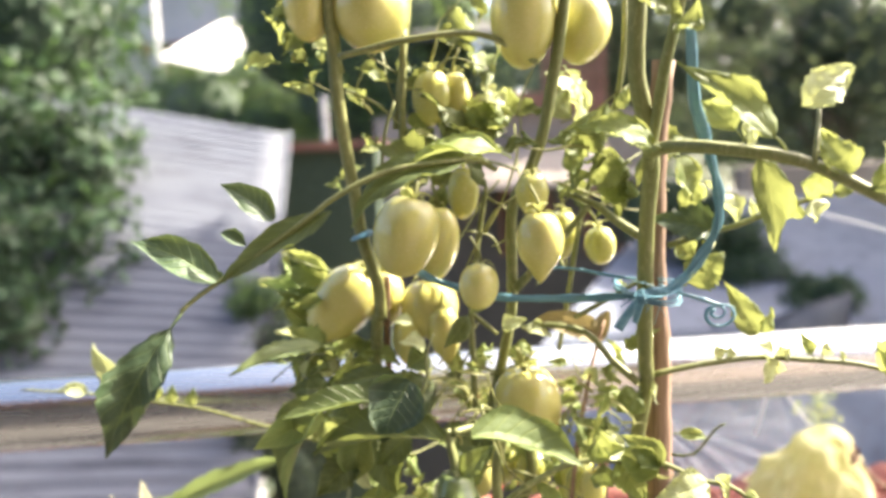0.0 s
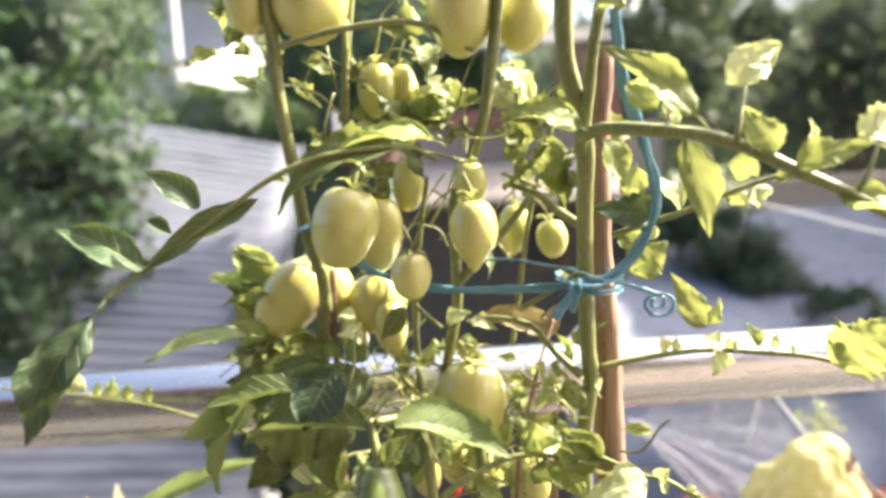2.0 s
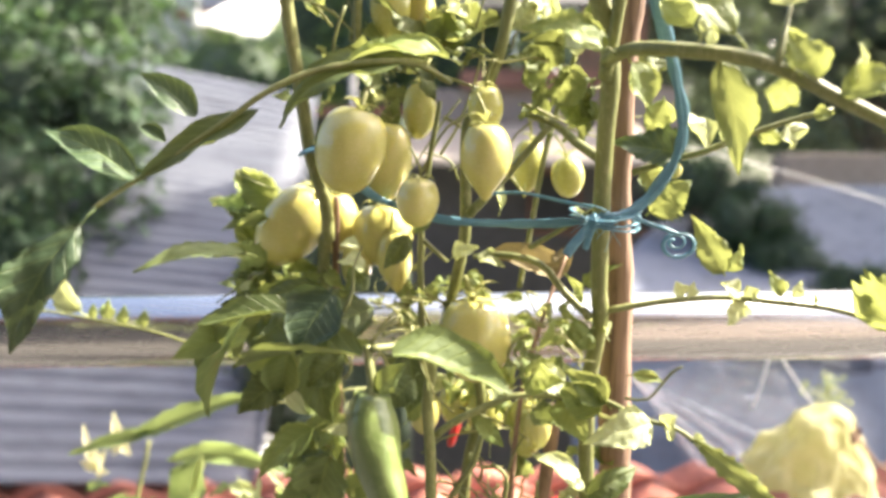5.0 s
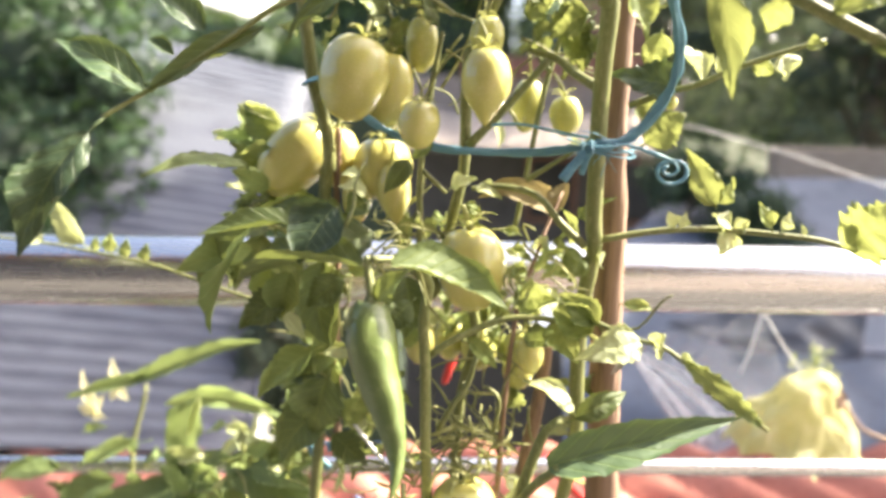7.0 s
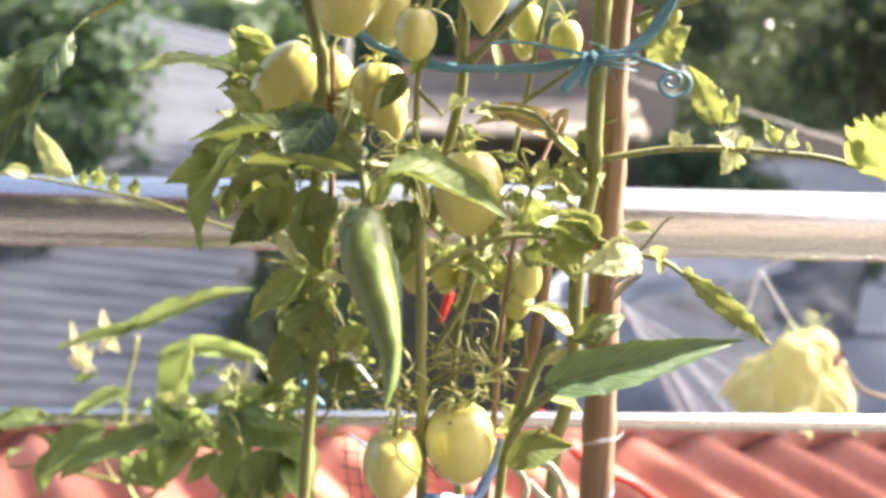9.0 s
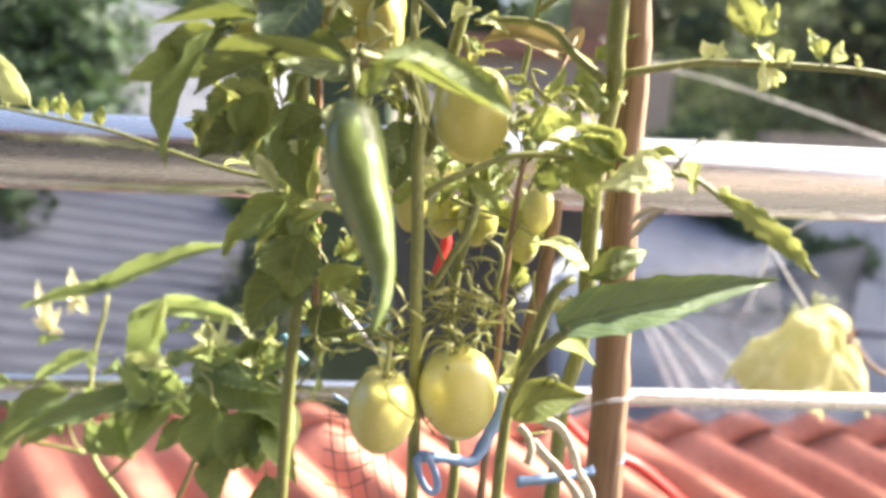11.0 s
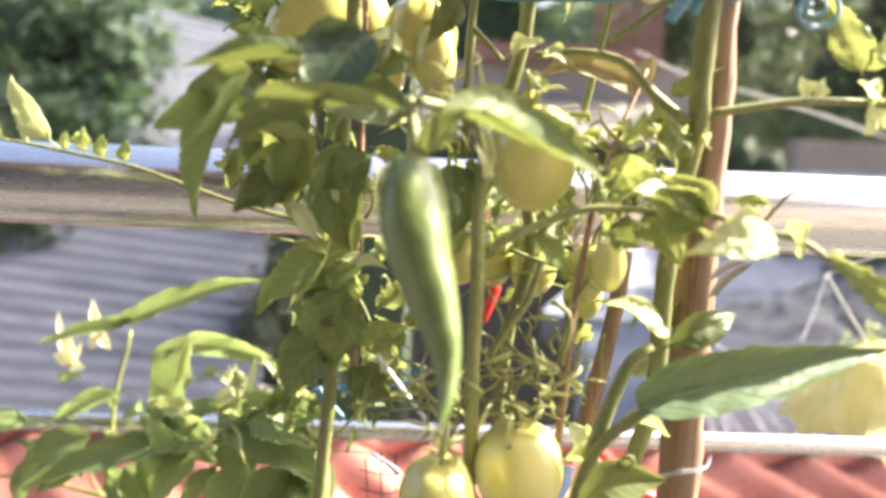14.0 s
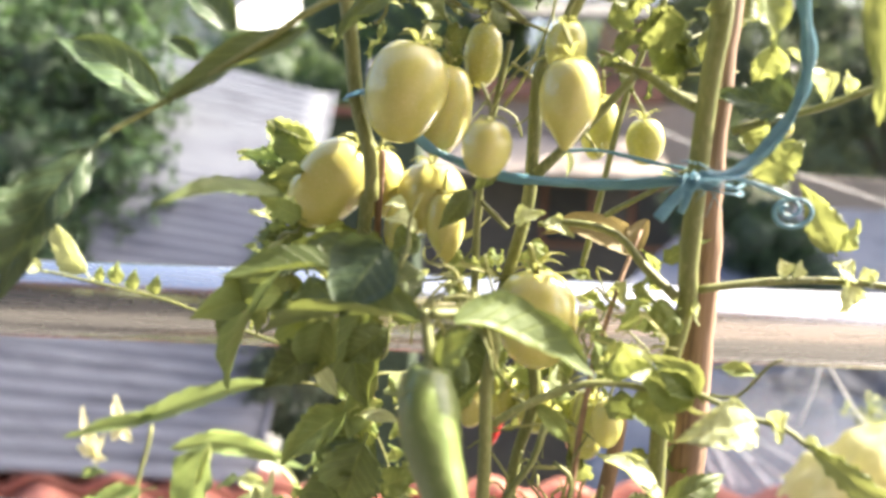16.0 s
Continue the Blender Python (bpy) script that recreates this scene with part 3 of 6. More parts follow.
def tarpaulin(name, part_name, corners, mat, nx, ny, wavy, label):
    """A slack sheet with a doubled hem along its four edges."""
    a, b, c, d = map(Vector, corners)
    ob = thing(name, tuple((a + b + c + d) / 4), label, "tarpaulin")
    finish(part_name, sheet_bm(a, b, c, d, nx, ny, wavy, 0.004), mat, ob)
    nrm = (b - a).cross(d - a).normalized()
    for p, q, side in ((a, b, 0), (b, c, 1), (d, c, 2), (a, d, 3)):
        line = []
        for k in range(13):
            f = k / 12
            uv = ((f, 0), (1, f), (f, 1), (0, f))[side]
            line.append(p.lerp(q, f) + nrm * (wavy(*uv) - 0.002))
        tube("hem", line, 0.006, 0.006, mat, ob, 6, step=0.05, knobs=0.1)
    return ob


tarpaulin("tarpaulin", "sheet", ((0.326, 2.496, 0.57), (2.074, 2.655, 0.609), (1.883, 2.128, 0.081), (0.311, 1.985, 0.046)), "tarp", 40, 30, lambda s, t: 0.035 * math.sin(9 * s + 5 * t) * math.sin(4 * t) + 0.03 * noise.noise(Vector((s * 6, t * 4, 1))), "slack grey tarpaulin stretched below the railing")
CREASES = (0.08, 0.22, 0.40, 0.62, 0.80, 1.02, 1.25, 1.42)


def film_folds(s_, t_):
    ang = math.atan2(t_, 1.06 - s_)
    reach = math.hypot(t_, 1.06 - s_)
    ridge = sum(math.exp(-((ang - c) * (14 + 5 * k % 9)) ** 2) for k, c in enumerate(CREASES))
    return 0.020 * reach * ridge + 0.010 * noise.noise(Vector((s_ * 5, t_ * 2.5, 4)))


# added dark sheet gives the shadowed patch of the tarpaulin
tarpaulin("tarpaulin_shadow", "flap", ((0.638, 2.162, 0.598), (1.313, 2.251, 0.78), (1.222, 2.092, 0.541), (0.905, 2.071, 0.552)), "flap", 30, 20, lambda s, t: 0.02 * math.sin(6 * s + 3 * t) + 0.02 * noise.noise(Vector((s * 5, t * 4, 8))), "dark navy sheet standing in for shadow on the grey tarpaulin")
film = finish("plastic_sheet", sheet_bm((0.4, 0.797, 1.026), (0.232, 0.813, 0.969), (0.555, 1.59, 0.45), (0.859, 1.616, 0.458), 80, 50, film_folds, 0.0004), "film")
film.name = "film"
film_thing = thing("plastic_sheet", (0.408, 0.816, 1.02), "creased clear plastic film hung as a slanting sheet", "plastic sheet")
film.parent = film_thing
film.matrix_parent_inverse = film_thing.matrix_world.inverted()
tube("cord", [(0.4, 0.796, 1.025), (0.355, 0.600, 1.085), (0.352, 0.557, 1.092)], 0.0010, 0.0010, "cable", film_thing, 6)
tube("cord", [(0.4, 0.796, 1.025), (0.425, 0.79, 0.986), (0.457, 0.783, 0.942)], 0.0011, 0.0011, "cable", film_thing, 6)
tube("cord", [(0.4, 0.796, 1.025), (0.388, 0.786, 0.981), (0.375, 0.778, 0.946)], 0.0013, 0.0013, "cable", film_thing, 6)
F_TOP, F_L, F_R = Vector((0.234, 0.81, 0.969)), Vector((0.558, 1.573, 0.464)), Vector((0.841, 1.597, 0.472))
for f, r, bow in ((0.02, 0.0022, 0.0), (0.14, 0.0030, 0.006), (0.24, 0.0020, -0.004), (0.45, 0.0026, 0.008), (0.62, 0.0018, -0.005), (0.95, 0.0024, 0.006)):
    end = F_L.lerp(F_R, f)
    tube("fold", [F_TOP, F_TOP.lerp(end, 0.5) + Vector((bow, -0.006, 0.006)), end + Vector((0, -0.006, 0.004))], r * 0.5, r, "fold", film_thing, 6, flat=0.35, step=0.03, knobs=0.5)
cable = tube("cable", [(0.253, 1.315, 1.31), (0.364, 1.315, 1.265), (0.477, 1.296, 1.239), (0.651, 1.303, 1.192), (0.833, 1.31, 1.138), (1.411, 1.334, 0.972)], 0.0011, 0.0011, "cable", None, 6, knobs=0)
tagged(cable, "thin pale cable slung across the yard", "cable")

# far houses
house = thing("far_house", (0.6, 5.5, -3.0), "pale pink rendered house with brown slatted shutters", "house")
finish("wall", box_bm((-0.75, 5.5, -3.0), (1.45, 6.5, 1.62)), "pinkwall", house, False)
for k in range(7):
    finish("shutter_slat", box_bm((0.62 + 0.075 * k, 5.42, 1.75), (0.67 + 0.075 * k, 5.46, 2.25), 0.004), "slat", house, False)
finish("fascia", box_bm((-0.3, 5.38, 1.62), (1.12, 5.5, 1.76), 0.01), "slat", house, False, "brown painted board")
finish("roof", sheet_bm((-0.4, 5.36, 2.25), (1.12, 5.36, 2.25), (1.12, 7.0, 2.7), (-0.4, 7.0, 2.7), 8, 8, lambda s, t: 0.0, 0.05), "cream", house, False)
finish("awning", sheet_bm((-0.74, 4.72, 1.06), (1.10, 4.72, 1.06), (1.10, 5.477, 1.36), (-0.74, 5.477, 1.36), 20, 4, lambda s, t: 0.006 * math.cos(40 * s), 0.02), "band", house, True, "pale sunlit sheet awning")
finish("lower_wall", box_bm((-0.74, 5.478, -3.0), (1.44, 5.50, 1.045), 0.004), "lower_wall", house, False, "dark grey slab over the lower wall")
for x in (0.25, 0.95):
    win = finish("window", box_bm((x, 5.45, 0.45), (x + 0.42, 5.52, 0.99), 0.01), "slat", house, False, "dark brown wooden window")
    finish("pane", box_bm((x + 0.04, 5.435, 0.49), (x + 0.38, 5.452, 0.95)), "black", win, False)
hut = thing("white_roofed_hut", (-2.691, 7.058, 2.416), "small hut with a dazzling white metal roof", "hut")
finish("roof", sheet_bm((-2.84, 6.25, 2.30), (-2.46, 6.91, 2.24), (-2.50, 8.11, 2.78), (-2.76, 8.04, 2.98), 10, 10, lambda s, t: 0.006 * math.cos(60 * s), 0.02), "whitesheet", hut, False)
# the wall takes the tree-shade colour so that it stays dark in the sun
finish("wall", box_bm((-3.3, 7.0, -3.0), (-2.75, 8.2, 2.2)), "core", hut, False, "plain wall in the dark tree-shade colour")
pole = tube("utility_pole", [(-3.05, 6.6, -3.0), (-3.03, 6.6, 0), (-3.0, 6.6, 3.4)], 0.06, 0.05, "concrete", None, 10, knobs=0)
tagged(pole, "slim grey concrete pole among the trees", "pole")
grey_house = thing("grey_house", (-6.2, 14.0, -3.0), "hazy grey concrete house far beyond the trees", "house")
finish("wall", box_bm((-8.5, 14.0, -3.0), (-3.4, 18.0, 5.2)), "concrete", grey_house, False)
finish("roof", sheet_bm((-8.9, 13.7, 5.2), (-3.0, 13.7, 5.2), (-3.0, 16.0, 6.4), (-8.9, 16.0, 6.4), 12, 6, lambda s, t: 0.02 * math.cos(40 * s), 0.06), "sheet", grey_house, False, "dull grey sheet roof")
finish("canopy", box_bm((-6.6, 13.3, 3.55), (-3.6, 14.0, 3.68), 0.02), "slat", grey_house, False, "brown slab over the windows")
for x in (-6.2, -5.1, -4.2):
    w = finish("window", box_bm((x, 13.95, 2.5), (x + 0.7, 14.05, 3.4), 0.02), "slat", grey_house, False, "dark brown window")
    finish("pane", box_bm((x + 0.06, 13.93, 2.56), (x + 0.64, 13.97, 3.34)), "black", w, False)
shed = thing("dark_shed", (-0.805, 3.535, 1.26), "dark lean-to beside the grey roof, its unlit look put into the colour", "shed")
# tree-shade colour makes this wall look unlit
finish("wall", box_bm((-0.98, 3.3, -3.0), (-0.45, 3.5, 1.36)), "core", shed, False, "plain wall coloured dark as in shade")
finish("rail", box_bm((-1.02, 3.24, 1.36), (-0.40, 3.34, 1.40), 0.005), "slat", shed, False, "weathered brown beam")
finish("post", box_bm((-0.70, 3.25, 1.40), (-0.675, 3.28, 1.62), 0.003), "concrete", shed, False, "pale stub post")


# ---- trees ----
def tree(name, foot, height, crown, radii, leaves, size, mat, label, seed, core=0.72, lumps=9):
    """A tapered trunk with limbs and a crown of many single leaves round uneven clumps."""
    rnd = random.Random(seed)
    ob = thing(name, foot, label, name.split("_")[-1])
    foot, crown = Vector(foot), Vector(crown)
    tube("trunk", [foot, (foot + crown) / 2 + Vector((rnd.uniform(-.1, .1), rnd.uniform(-.1, .1), 0)), crown], height * 0.022 + 0.01, height * 0.010 + 0.004, "bark", ob, 9, step=0.2, knobs=0.2)
    clumps = []
    for k in range(lumps):
        d = Vector((rnd.gauss(0, 1), rnd.gauss(0, 1), rnd.gauss(0, 0.8))).normalized() * rnd.uniform(0.35, 0.75)
        c = crown + Vector((d.x * radii[0], d.y * radii[1], d.z * radii[2]))
        clumps.append((c, rnd.uniform(0.38, 0.55)))
        tube("limb", [crown - Vector((0, 0, radii[2] * 0.6)), (crown + c) / 2, c], height * 0.008 + 0.003, 0.004, "bark", ob, 6, step=0.2, knobs=0.2)
    # dark blobs inside the crown stand for its shade and close the gaps
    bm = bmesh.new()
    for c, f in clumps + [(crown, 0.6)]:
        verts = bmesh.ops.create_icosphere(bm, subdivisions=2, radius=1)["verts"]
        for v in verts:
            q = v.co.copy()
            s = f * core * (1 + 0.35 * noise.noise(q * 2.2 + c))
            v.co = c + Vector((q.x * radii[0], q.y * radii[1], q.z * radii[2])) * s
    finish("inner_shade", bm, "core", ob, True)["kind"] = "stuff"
    vs, fs = [], []
    for i in range(leaves):
        c, f = rnd.choice(clumps)
        d = Vector((rnd.gauss(0, 1), rnd.gauss(0, 1), rnd.gauss(0, 1))).normalized()
        rr = f * (0.55 + 0.55 * rnd.random() ** 0.6) * (1 + 0.3 * noise.noise(d * 2.2 + c))
        q = c + Vector((d.x * radii[0], d.y * radii[1], d.z * radii[2])) * rr
        a = Vector((rnd.gauss(0, 1), rnd.gauss(0, 1), rnd.gauss(-0.4, 0.8))).normalized()
        b = a.cross(Vector((rnd.gauss(0, 1), rnd.gauss(0, 1), rnd.gauss(0, 1)))).normalized()
        s = size * rnd.uniform(0.6, 1.3)
        n0 = len(vs)
        up = a.cross(b) * s * 0.12
        vs += [q, q + a * s * 0.45 + b * s * 0.24 + up, q + a * s, q + a * s * 0.45 - b * s * 0.24 + up]
        fs += [(n0, n0 + 1, n0 + 2), (n0, n0 + 2, n0 + 3)]
    me = bpy.data.meshes.new("foliage")
    me.from_pydata([tuple(v) for v in vs], [], fs)
    me.materials.append(M[mat])
    fo = new("foliage", me)
    fo.parent = ob
    fo.matrix_parent_inverse = ob.matrix_world.inverted()
    fo["kind"] = "stuff"
    return ob


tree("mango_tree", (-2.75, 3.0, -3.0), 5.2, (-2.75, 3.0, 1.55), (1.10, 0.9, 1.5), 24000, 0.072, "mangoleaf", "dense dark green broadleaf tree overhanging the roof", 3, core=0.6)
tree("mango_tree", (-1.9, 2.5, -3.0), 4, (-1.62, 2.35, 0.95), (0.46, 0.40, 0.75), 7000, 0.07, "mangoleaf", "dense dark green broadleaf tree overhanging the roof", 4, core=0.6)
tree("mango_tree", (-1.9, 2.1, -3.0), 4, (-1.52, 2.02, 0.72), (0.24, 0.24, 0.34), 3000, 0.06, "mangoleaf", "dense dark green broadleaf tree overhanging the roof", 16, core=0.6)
tree("yard_tree", (3.6, 6.4, -3.0), 6, (3.3, 6.2, 2.2), (2.3, 1.0, 2.1), 10000, 0.085, "treeleaf", "dark tree with small glossy leaves catching the sun", 5, core=0.25, lumps=14)
tree("yard_tree", (1.9, 7.5, -3.0), 6, (1.6, 7.6, 2.6), (1.9, 1.2, 1.7), 9000, 0.09, "treeleaf", "dark tree behind the pink house", 6, core=0.25, lumps=12)
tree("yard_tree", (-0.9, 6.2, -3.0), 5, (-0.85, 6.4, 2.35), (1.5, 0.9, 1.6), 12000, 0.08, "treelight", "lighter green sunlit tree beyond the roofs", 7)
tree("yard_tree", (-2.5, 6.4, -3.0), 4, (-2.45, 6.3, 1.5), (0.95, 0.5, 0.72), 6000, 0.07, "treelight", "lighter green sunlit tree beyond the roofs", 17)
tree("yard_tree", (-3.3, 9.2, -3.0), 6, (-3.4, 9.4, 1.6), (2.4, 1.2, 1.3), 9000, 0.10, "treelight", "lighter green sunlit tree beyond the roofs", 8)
tree("yard_tree", (-7.0, 8.5, -3.0), 7, (-6.8, 8.5, 2.8), (2.8, 1.6, 2.8), 9000, 0.11, "treeleaf", "dark broadleaf tree at the yard's edge", 9)
tree("yard_tree", (7.5, 8.0, -3.0), 7, (7.2, 8.0, 2.6), (2.8, 1.6, 2.8), 9000, 0.11, "treeleaf", "dark broadleaf tree at the yard's edge", 10)
# two unseen boughs, set towards the sun to shade sheet roof and slope
tree("overhanging_tree", (5.2, 3.6, -3.0), 6, tuple(Vector((-1.2, 1.72, 0.55)) + SUN_TO * 5.2), (1.35, 0.55, 0.45), 7000, 0.08, "treeleaf", "unseen leafy bough added to shade the roofs", 14, core=0.8, lumps=14)
tree("overhanging_tree", (5.0, 4.0, -3.0), 6, tuple(Vector((1.35, 3.22, 0.6)) + SUN_TO * 3.1), (1.0, 1.35, 0.8), 7500, 0.07, "treeleaf", "unseen leafy bough added to shade the roofs", 15, core=1.0)
# row of dark shrubs added in place of a tree's shadow across the slope
for k, (x, y, z, rx, rz) in enumerate(((1.04, 3.45, 0.98, 0.24, 0.24), (1.22, 3.32, 0.84, 0.26, 0.26), (1.42, 3.16, 0.70, 0.24, 0.22), (1.58, 2.98, 0.60, 0.17, 0.13))):
    tree("dark_shrub", (x, y - 0.05, z - 0.36), 0.6, (x, y, z), (rx, 0.2, rz), 2200, 0.032, "mangoleaf", "dark shrub standing in for the tree shadow on the grey slope", 40 + k, core=0.6)
tree("dark_shrub", (-0.537, 1.773, 0.363), 0.5, (-0.541, 1.814, 0.562), (0.16, 0.13, 0.36), 3000, 0.03, "treeleaf", "dark shaded shrub beside the roof edge", 12)
tree("small_shrub", (-0.737, 2.114, 0.701), 0.3, (-0.718, 2.145, 0.847), (0.13, 0.1, 0.10), 1500, 0.022, "treelight", "small grey-green shrub at the roof edge", 13, core=0.4)

for k, (x, y) in enumerate(((-14, 22), (-5, 24), (4, 23), (13, 24), (22, 21), (-23, 20))):
    tree("distant_tree", (x, y, -3.0), 9, (x, y, 3.0), (6.0, 2.5, 5.0), 4000, 0.35, "treeleaf" if k % 2 else "treelight", "distant leafy tree closing the view", 30 + k)

# small flowering weed and the yellow leaf beyond the lower rail
weed = thing("weed", (0.57, 0.987, 0.85), "small yellow-green weed with tiny leaves", "weed")
tube("stem", [(0.566, 0.981, 0.824), (0.569, 0.990, 0.866), (0.568, 0.996, 0.902)], 0.0016, 0.0010, "stem", weed, 5)
rw = random.Random(5)
W0 = Vector((0.567, 0.990, 0.884))
for k in range(60):
    b = W0 + Vector((rw.gauss(0, 0.013), rw.gauss(0, 0.010), rw.gauss(0, 0.013)))
    d = Vector((rw.gauss(0, 1), rw.gauss(0, 1), rw.gauss(0.3, 0.8))).normalized() * rw.uniform(0.008, 0.014)
    leaf(weed, b, b + d, 0.007, (rw.gauss(0, 1), -0.5, 1), "palleaf" if k % 3 == 0 else "tomleaf", nv=6, nu=2, teeth=0)

yel = thing("yellow_gourd_leaf", (0.47, 0.786, 0.85), "large yellowing gourd leaf with a browned edge", "leaf")
yc = Vector((0.45, 0.765, 0.955))
bm = bmesh.new()
uvl = bm.loops.layers.uv.verify()
NA, NR = 96, 22
rings = []
for j in range(NR + 1):
    r = 0.03 + 0.97 * j / NR
    skirt = max(0, (r - 0.42) / 0.58)
    ring = []
    for k in range(NA):
        a = 2 * math.pi * k / NA
        ca, sa = math.cos(a), math.sin(a)
        rag = 1 + 0.14 * math.cos(5 * a + 2.4) + 0.45 * noise.noise(Vector((1.6 * ca, 1.6 * sa, 7))) + 0.25 * noise.noise(Vector((6 * ca, 6 * sa, 3)))
        pleat = math.cos(8 * a + 1.0 + 1.5 * noise.noise(Vector((ca, sa, 1))))
        crumple = noise.noise(Vector((3 * ca * r, 3 * sa * r, 5 + 3 * r))) + 0.5 * noise.noise(Vector((8 * ca * r, 8 * sa * r, 2 + 6 * r)))
        out = 0.036 * min(1, r / 0.42) ** 0.6 * (1 + 0.10 * math.cos(3 * a + 0.5)) + 0.040 * skirt ** 1.0 * (0.55 + 0.45 * rag) + 0.0060 * skirt * pleat + 0.0008 * min(1, r / 0.42) * math.cos(8 * a + 1) + 0.009 * r * crumple
        drop = 0.020 * min(1, r / 0.42) ** 2 + 0.074 * skirt * (0.4 + 0.6 * rag) * (1 + 0.15 * ca) - 0.010 * crumple * r
        ring.append(bm.verts.new(yc + Vector((out * ca - 0.012 * skirt, 0.85 * out * sa, 0.007 * ca - drop))))
    rings.append(ring)
for j in range(NR):
    for k in range(NA):
        k2 = (k + 1) % NA
        f = bm.faces.new((rings[j][k], rings[j][k2], rings[j + 1][k2], rings[j + 1][k]))
        for loop, (q, rr) in zip(f.loops, ((k, j), (k + 1, j), (k + 1, j + 1), (k, j + 1))):
            loop[uvl].uv = ((q % 12 - 6) / 6.0, rr / NR)
bm.faces.new(rings[0][::-1])
finish("leaf_blade", bm, "yellowleaf", yel)
tube("stalk", [(0.489, 0.764, 0.935), (0.494, 0.74, 0.916), (0.513, 0.727, 0.898), (0.576, 0.72, 0.887)], 0.0022, 0.003, "brownstem", yel, 6, "browned dry stalk")
finish("dry_edge", blade_bm((0.471, 0.73, 0.926), (0.481, 0.745, 0.946), 0.014, (0.2, -0.9, 0.2), petiole=0.0, wave=0.2), "brownstem", yel, True, "browned curled edge")

# ---- the planter and the stake ----
planter = thing("planter_box", (0, 0.36, 0), "long black planter filled with dark soil", "planter")
finish("trough", box_bm((-0.45, 0.20, 0.0), (0.40, 0.50, 0.50), 0.01), "pot", planter, False)
finish("soil", box_bm((-0.43, 0.22, 0.48), (0.38, 0.48, 0.515), 0.004), "soil", planter, False)

stake = thing("plant_stake", (0.15, 0.378, 0.5), "weathered tan wooden stake standing behind the tomato stem", "stake")
tube("pole", [(0.150, 0.385, 0.45), (0.1455, 0.381, 0.80), (0.1450, 0.380, 0.953), (0.138, 0.374, 1.117), (0.137, 0.372, 1.188), (0.133, 0.368, 1.239), (0.133, 0.364, 1.314), (0.137, 0.36, 1.374)], 0.0180, 0.0064, "stake", stake, 14, step=0.012, knobs=0.16)
for z, wide, r, m_, lab, tilt in ((0.9530, 0.0080, 0.0107, "bluepale", "pale blue woven tape", 0.0020), (0.9435, 0.0095, 0.0104, "red", "red plastic band", 0.0022)):
    bm = bmesh.new()
    rows = []
    for k in range(28):
        a = 2 * math.pi * k / 28
        out = Vector((math.cos(a), math.sin(a), 0))
        mid_ = Vector((0.1455, 0.3805, z + tilt * math.cos(a) + 0.0004 * math.sin(5 * a)))
        rows.append([bm.verts.new(mid_ + out * (r + d) + Vector((0, 0, h * wide))) for d, h in ((0, -0.5), (0.0008, -0.3), (0.0011, 0.0), (0.0008, 0.3), (0, 0.5), (-0.001, 0.5), (-0.001, -0.5))])
    for k in range(28):
        p_, q_ = rows[k], rows[(k + 1) % 28]
        for n_ in range(7):
            bm.faces.new((p_[n_], q_[n_], q_[(n_ + 1) % 7], p_[(n_ + 1) % 7]))
    bmesh.ops.recalc_face_normals(bm, faces=bm.faces)
    finish("band", bm, m_, stake, True, lab)
strap("tie", [(0.1057, 0.350, 0.9918), (0.1290, 0.3635, 0.9938), (0.1394, 0.3640, 0.9974), (0.1523, 0.3665, 0.9990), (0.1585, 0.375, 0.9990), (0.1605, 0.383, 0.9980)], 0.0030, "film", stake, 0.0003, "thin clear plastic tie")

# ---- tomato plant beside the stake ----
right = thing("tomato_plant", (0.10, 0.37, 0.515), "tall tomato plant with a thick green stem tied to a stake", "plant", "tomato plants")
tube("stem", [(0.10, 0.37, 0.50), (0.098, 0.368, 0.75), (0.112, 0.37, 0.931), (0.113, 0.362, 0.996), (0.12, 0.357, 1.04), (0.118, 0.352, 1.102), (0.118, 0.346, 1.142), (0.122, 0.34, 1.179), (0.12, 0.336, 1.197), (0.119, 0.332, 1.244), (0.119, 0.328, 1.282), (0.119, 0.32, 1.32), (0.109, 0.312, 1.362), (0.108, 0.305, 1.399), (0.107, 0.3, 1.42)], 0.0046, 0.0048, "stem", right, 10, "thick ridged green stem")
tube("side_stem", [(0.116, 0.318, 1.311), (0.12, 0.312, 1.341), (0.122, 0.305, 1.364), (0.126, 0.298, 1.388), (0.128, 0.29, 1.41)], 0.0036, 0.0028, "stem", right)
tube("side_stem", [(0.117, 0.332, 1.271), (0.106, 0.345, 1.279), (0.095, 0.36, 1.289), (0.079, 0.375, 1.295)], 0.0030, 0.0018, "stem", right)
tube("side_stem", [(0.116, 0.336, 1.181), (0.102, 0.345, 1.193), (0.088, 0.355, 1.208), (0.066, 0.362, 1.212), (0.048, 0.365, 1.21)], 0.0028, 0.0016, "stem", right)
arch_leaf(right, [(0.109, 0.390, 1.213), (0.0995, 0.386, 1.2005), (0.0867, 0.385, 1.2048), (0.0676, 0.385, 1.2084), (0.0507, 0.385, 1.2021)], 0.018, (0.1, -0.9, 0.35), "dryleaf", "withered olive-brown leaf", fold=0.5)
tube("side_stem", [(0.082, 0.36, 1.217), (0.1, 0.35, 1.23), (0.116, 0.338, 1.243)], 0.0016, 0.0012, "stem", right)

# long upper branch with its leaflets
tube("branch", [(0.116, 0.315, 1.32), (0.125, 0.292, 1.323), (0.148, 0.275, 1.32), (0.171, 0.266, 1.315), (0.189, 0.262, 1.307), (0.205, 0.26, 1.298), (0.228, 0.257, 1.286), (0.253, 0.252, 1.27)], 0.0036, 0.0026, "stem", right)
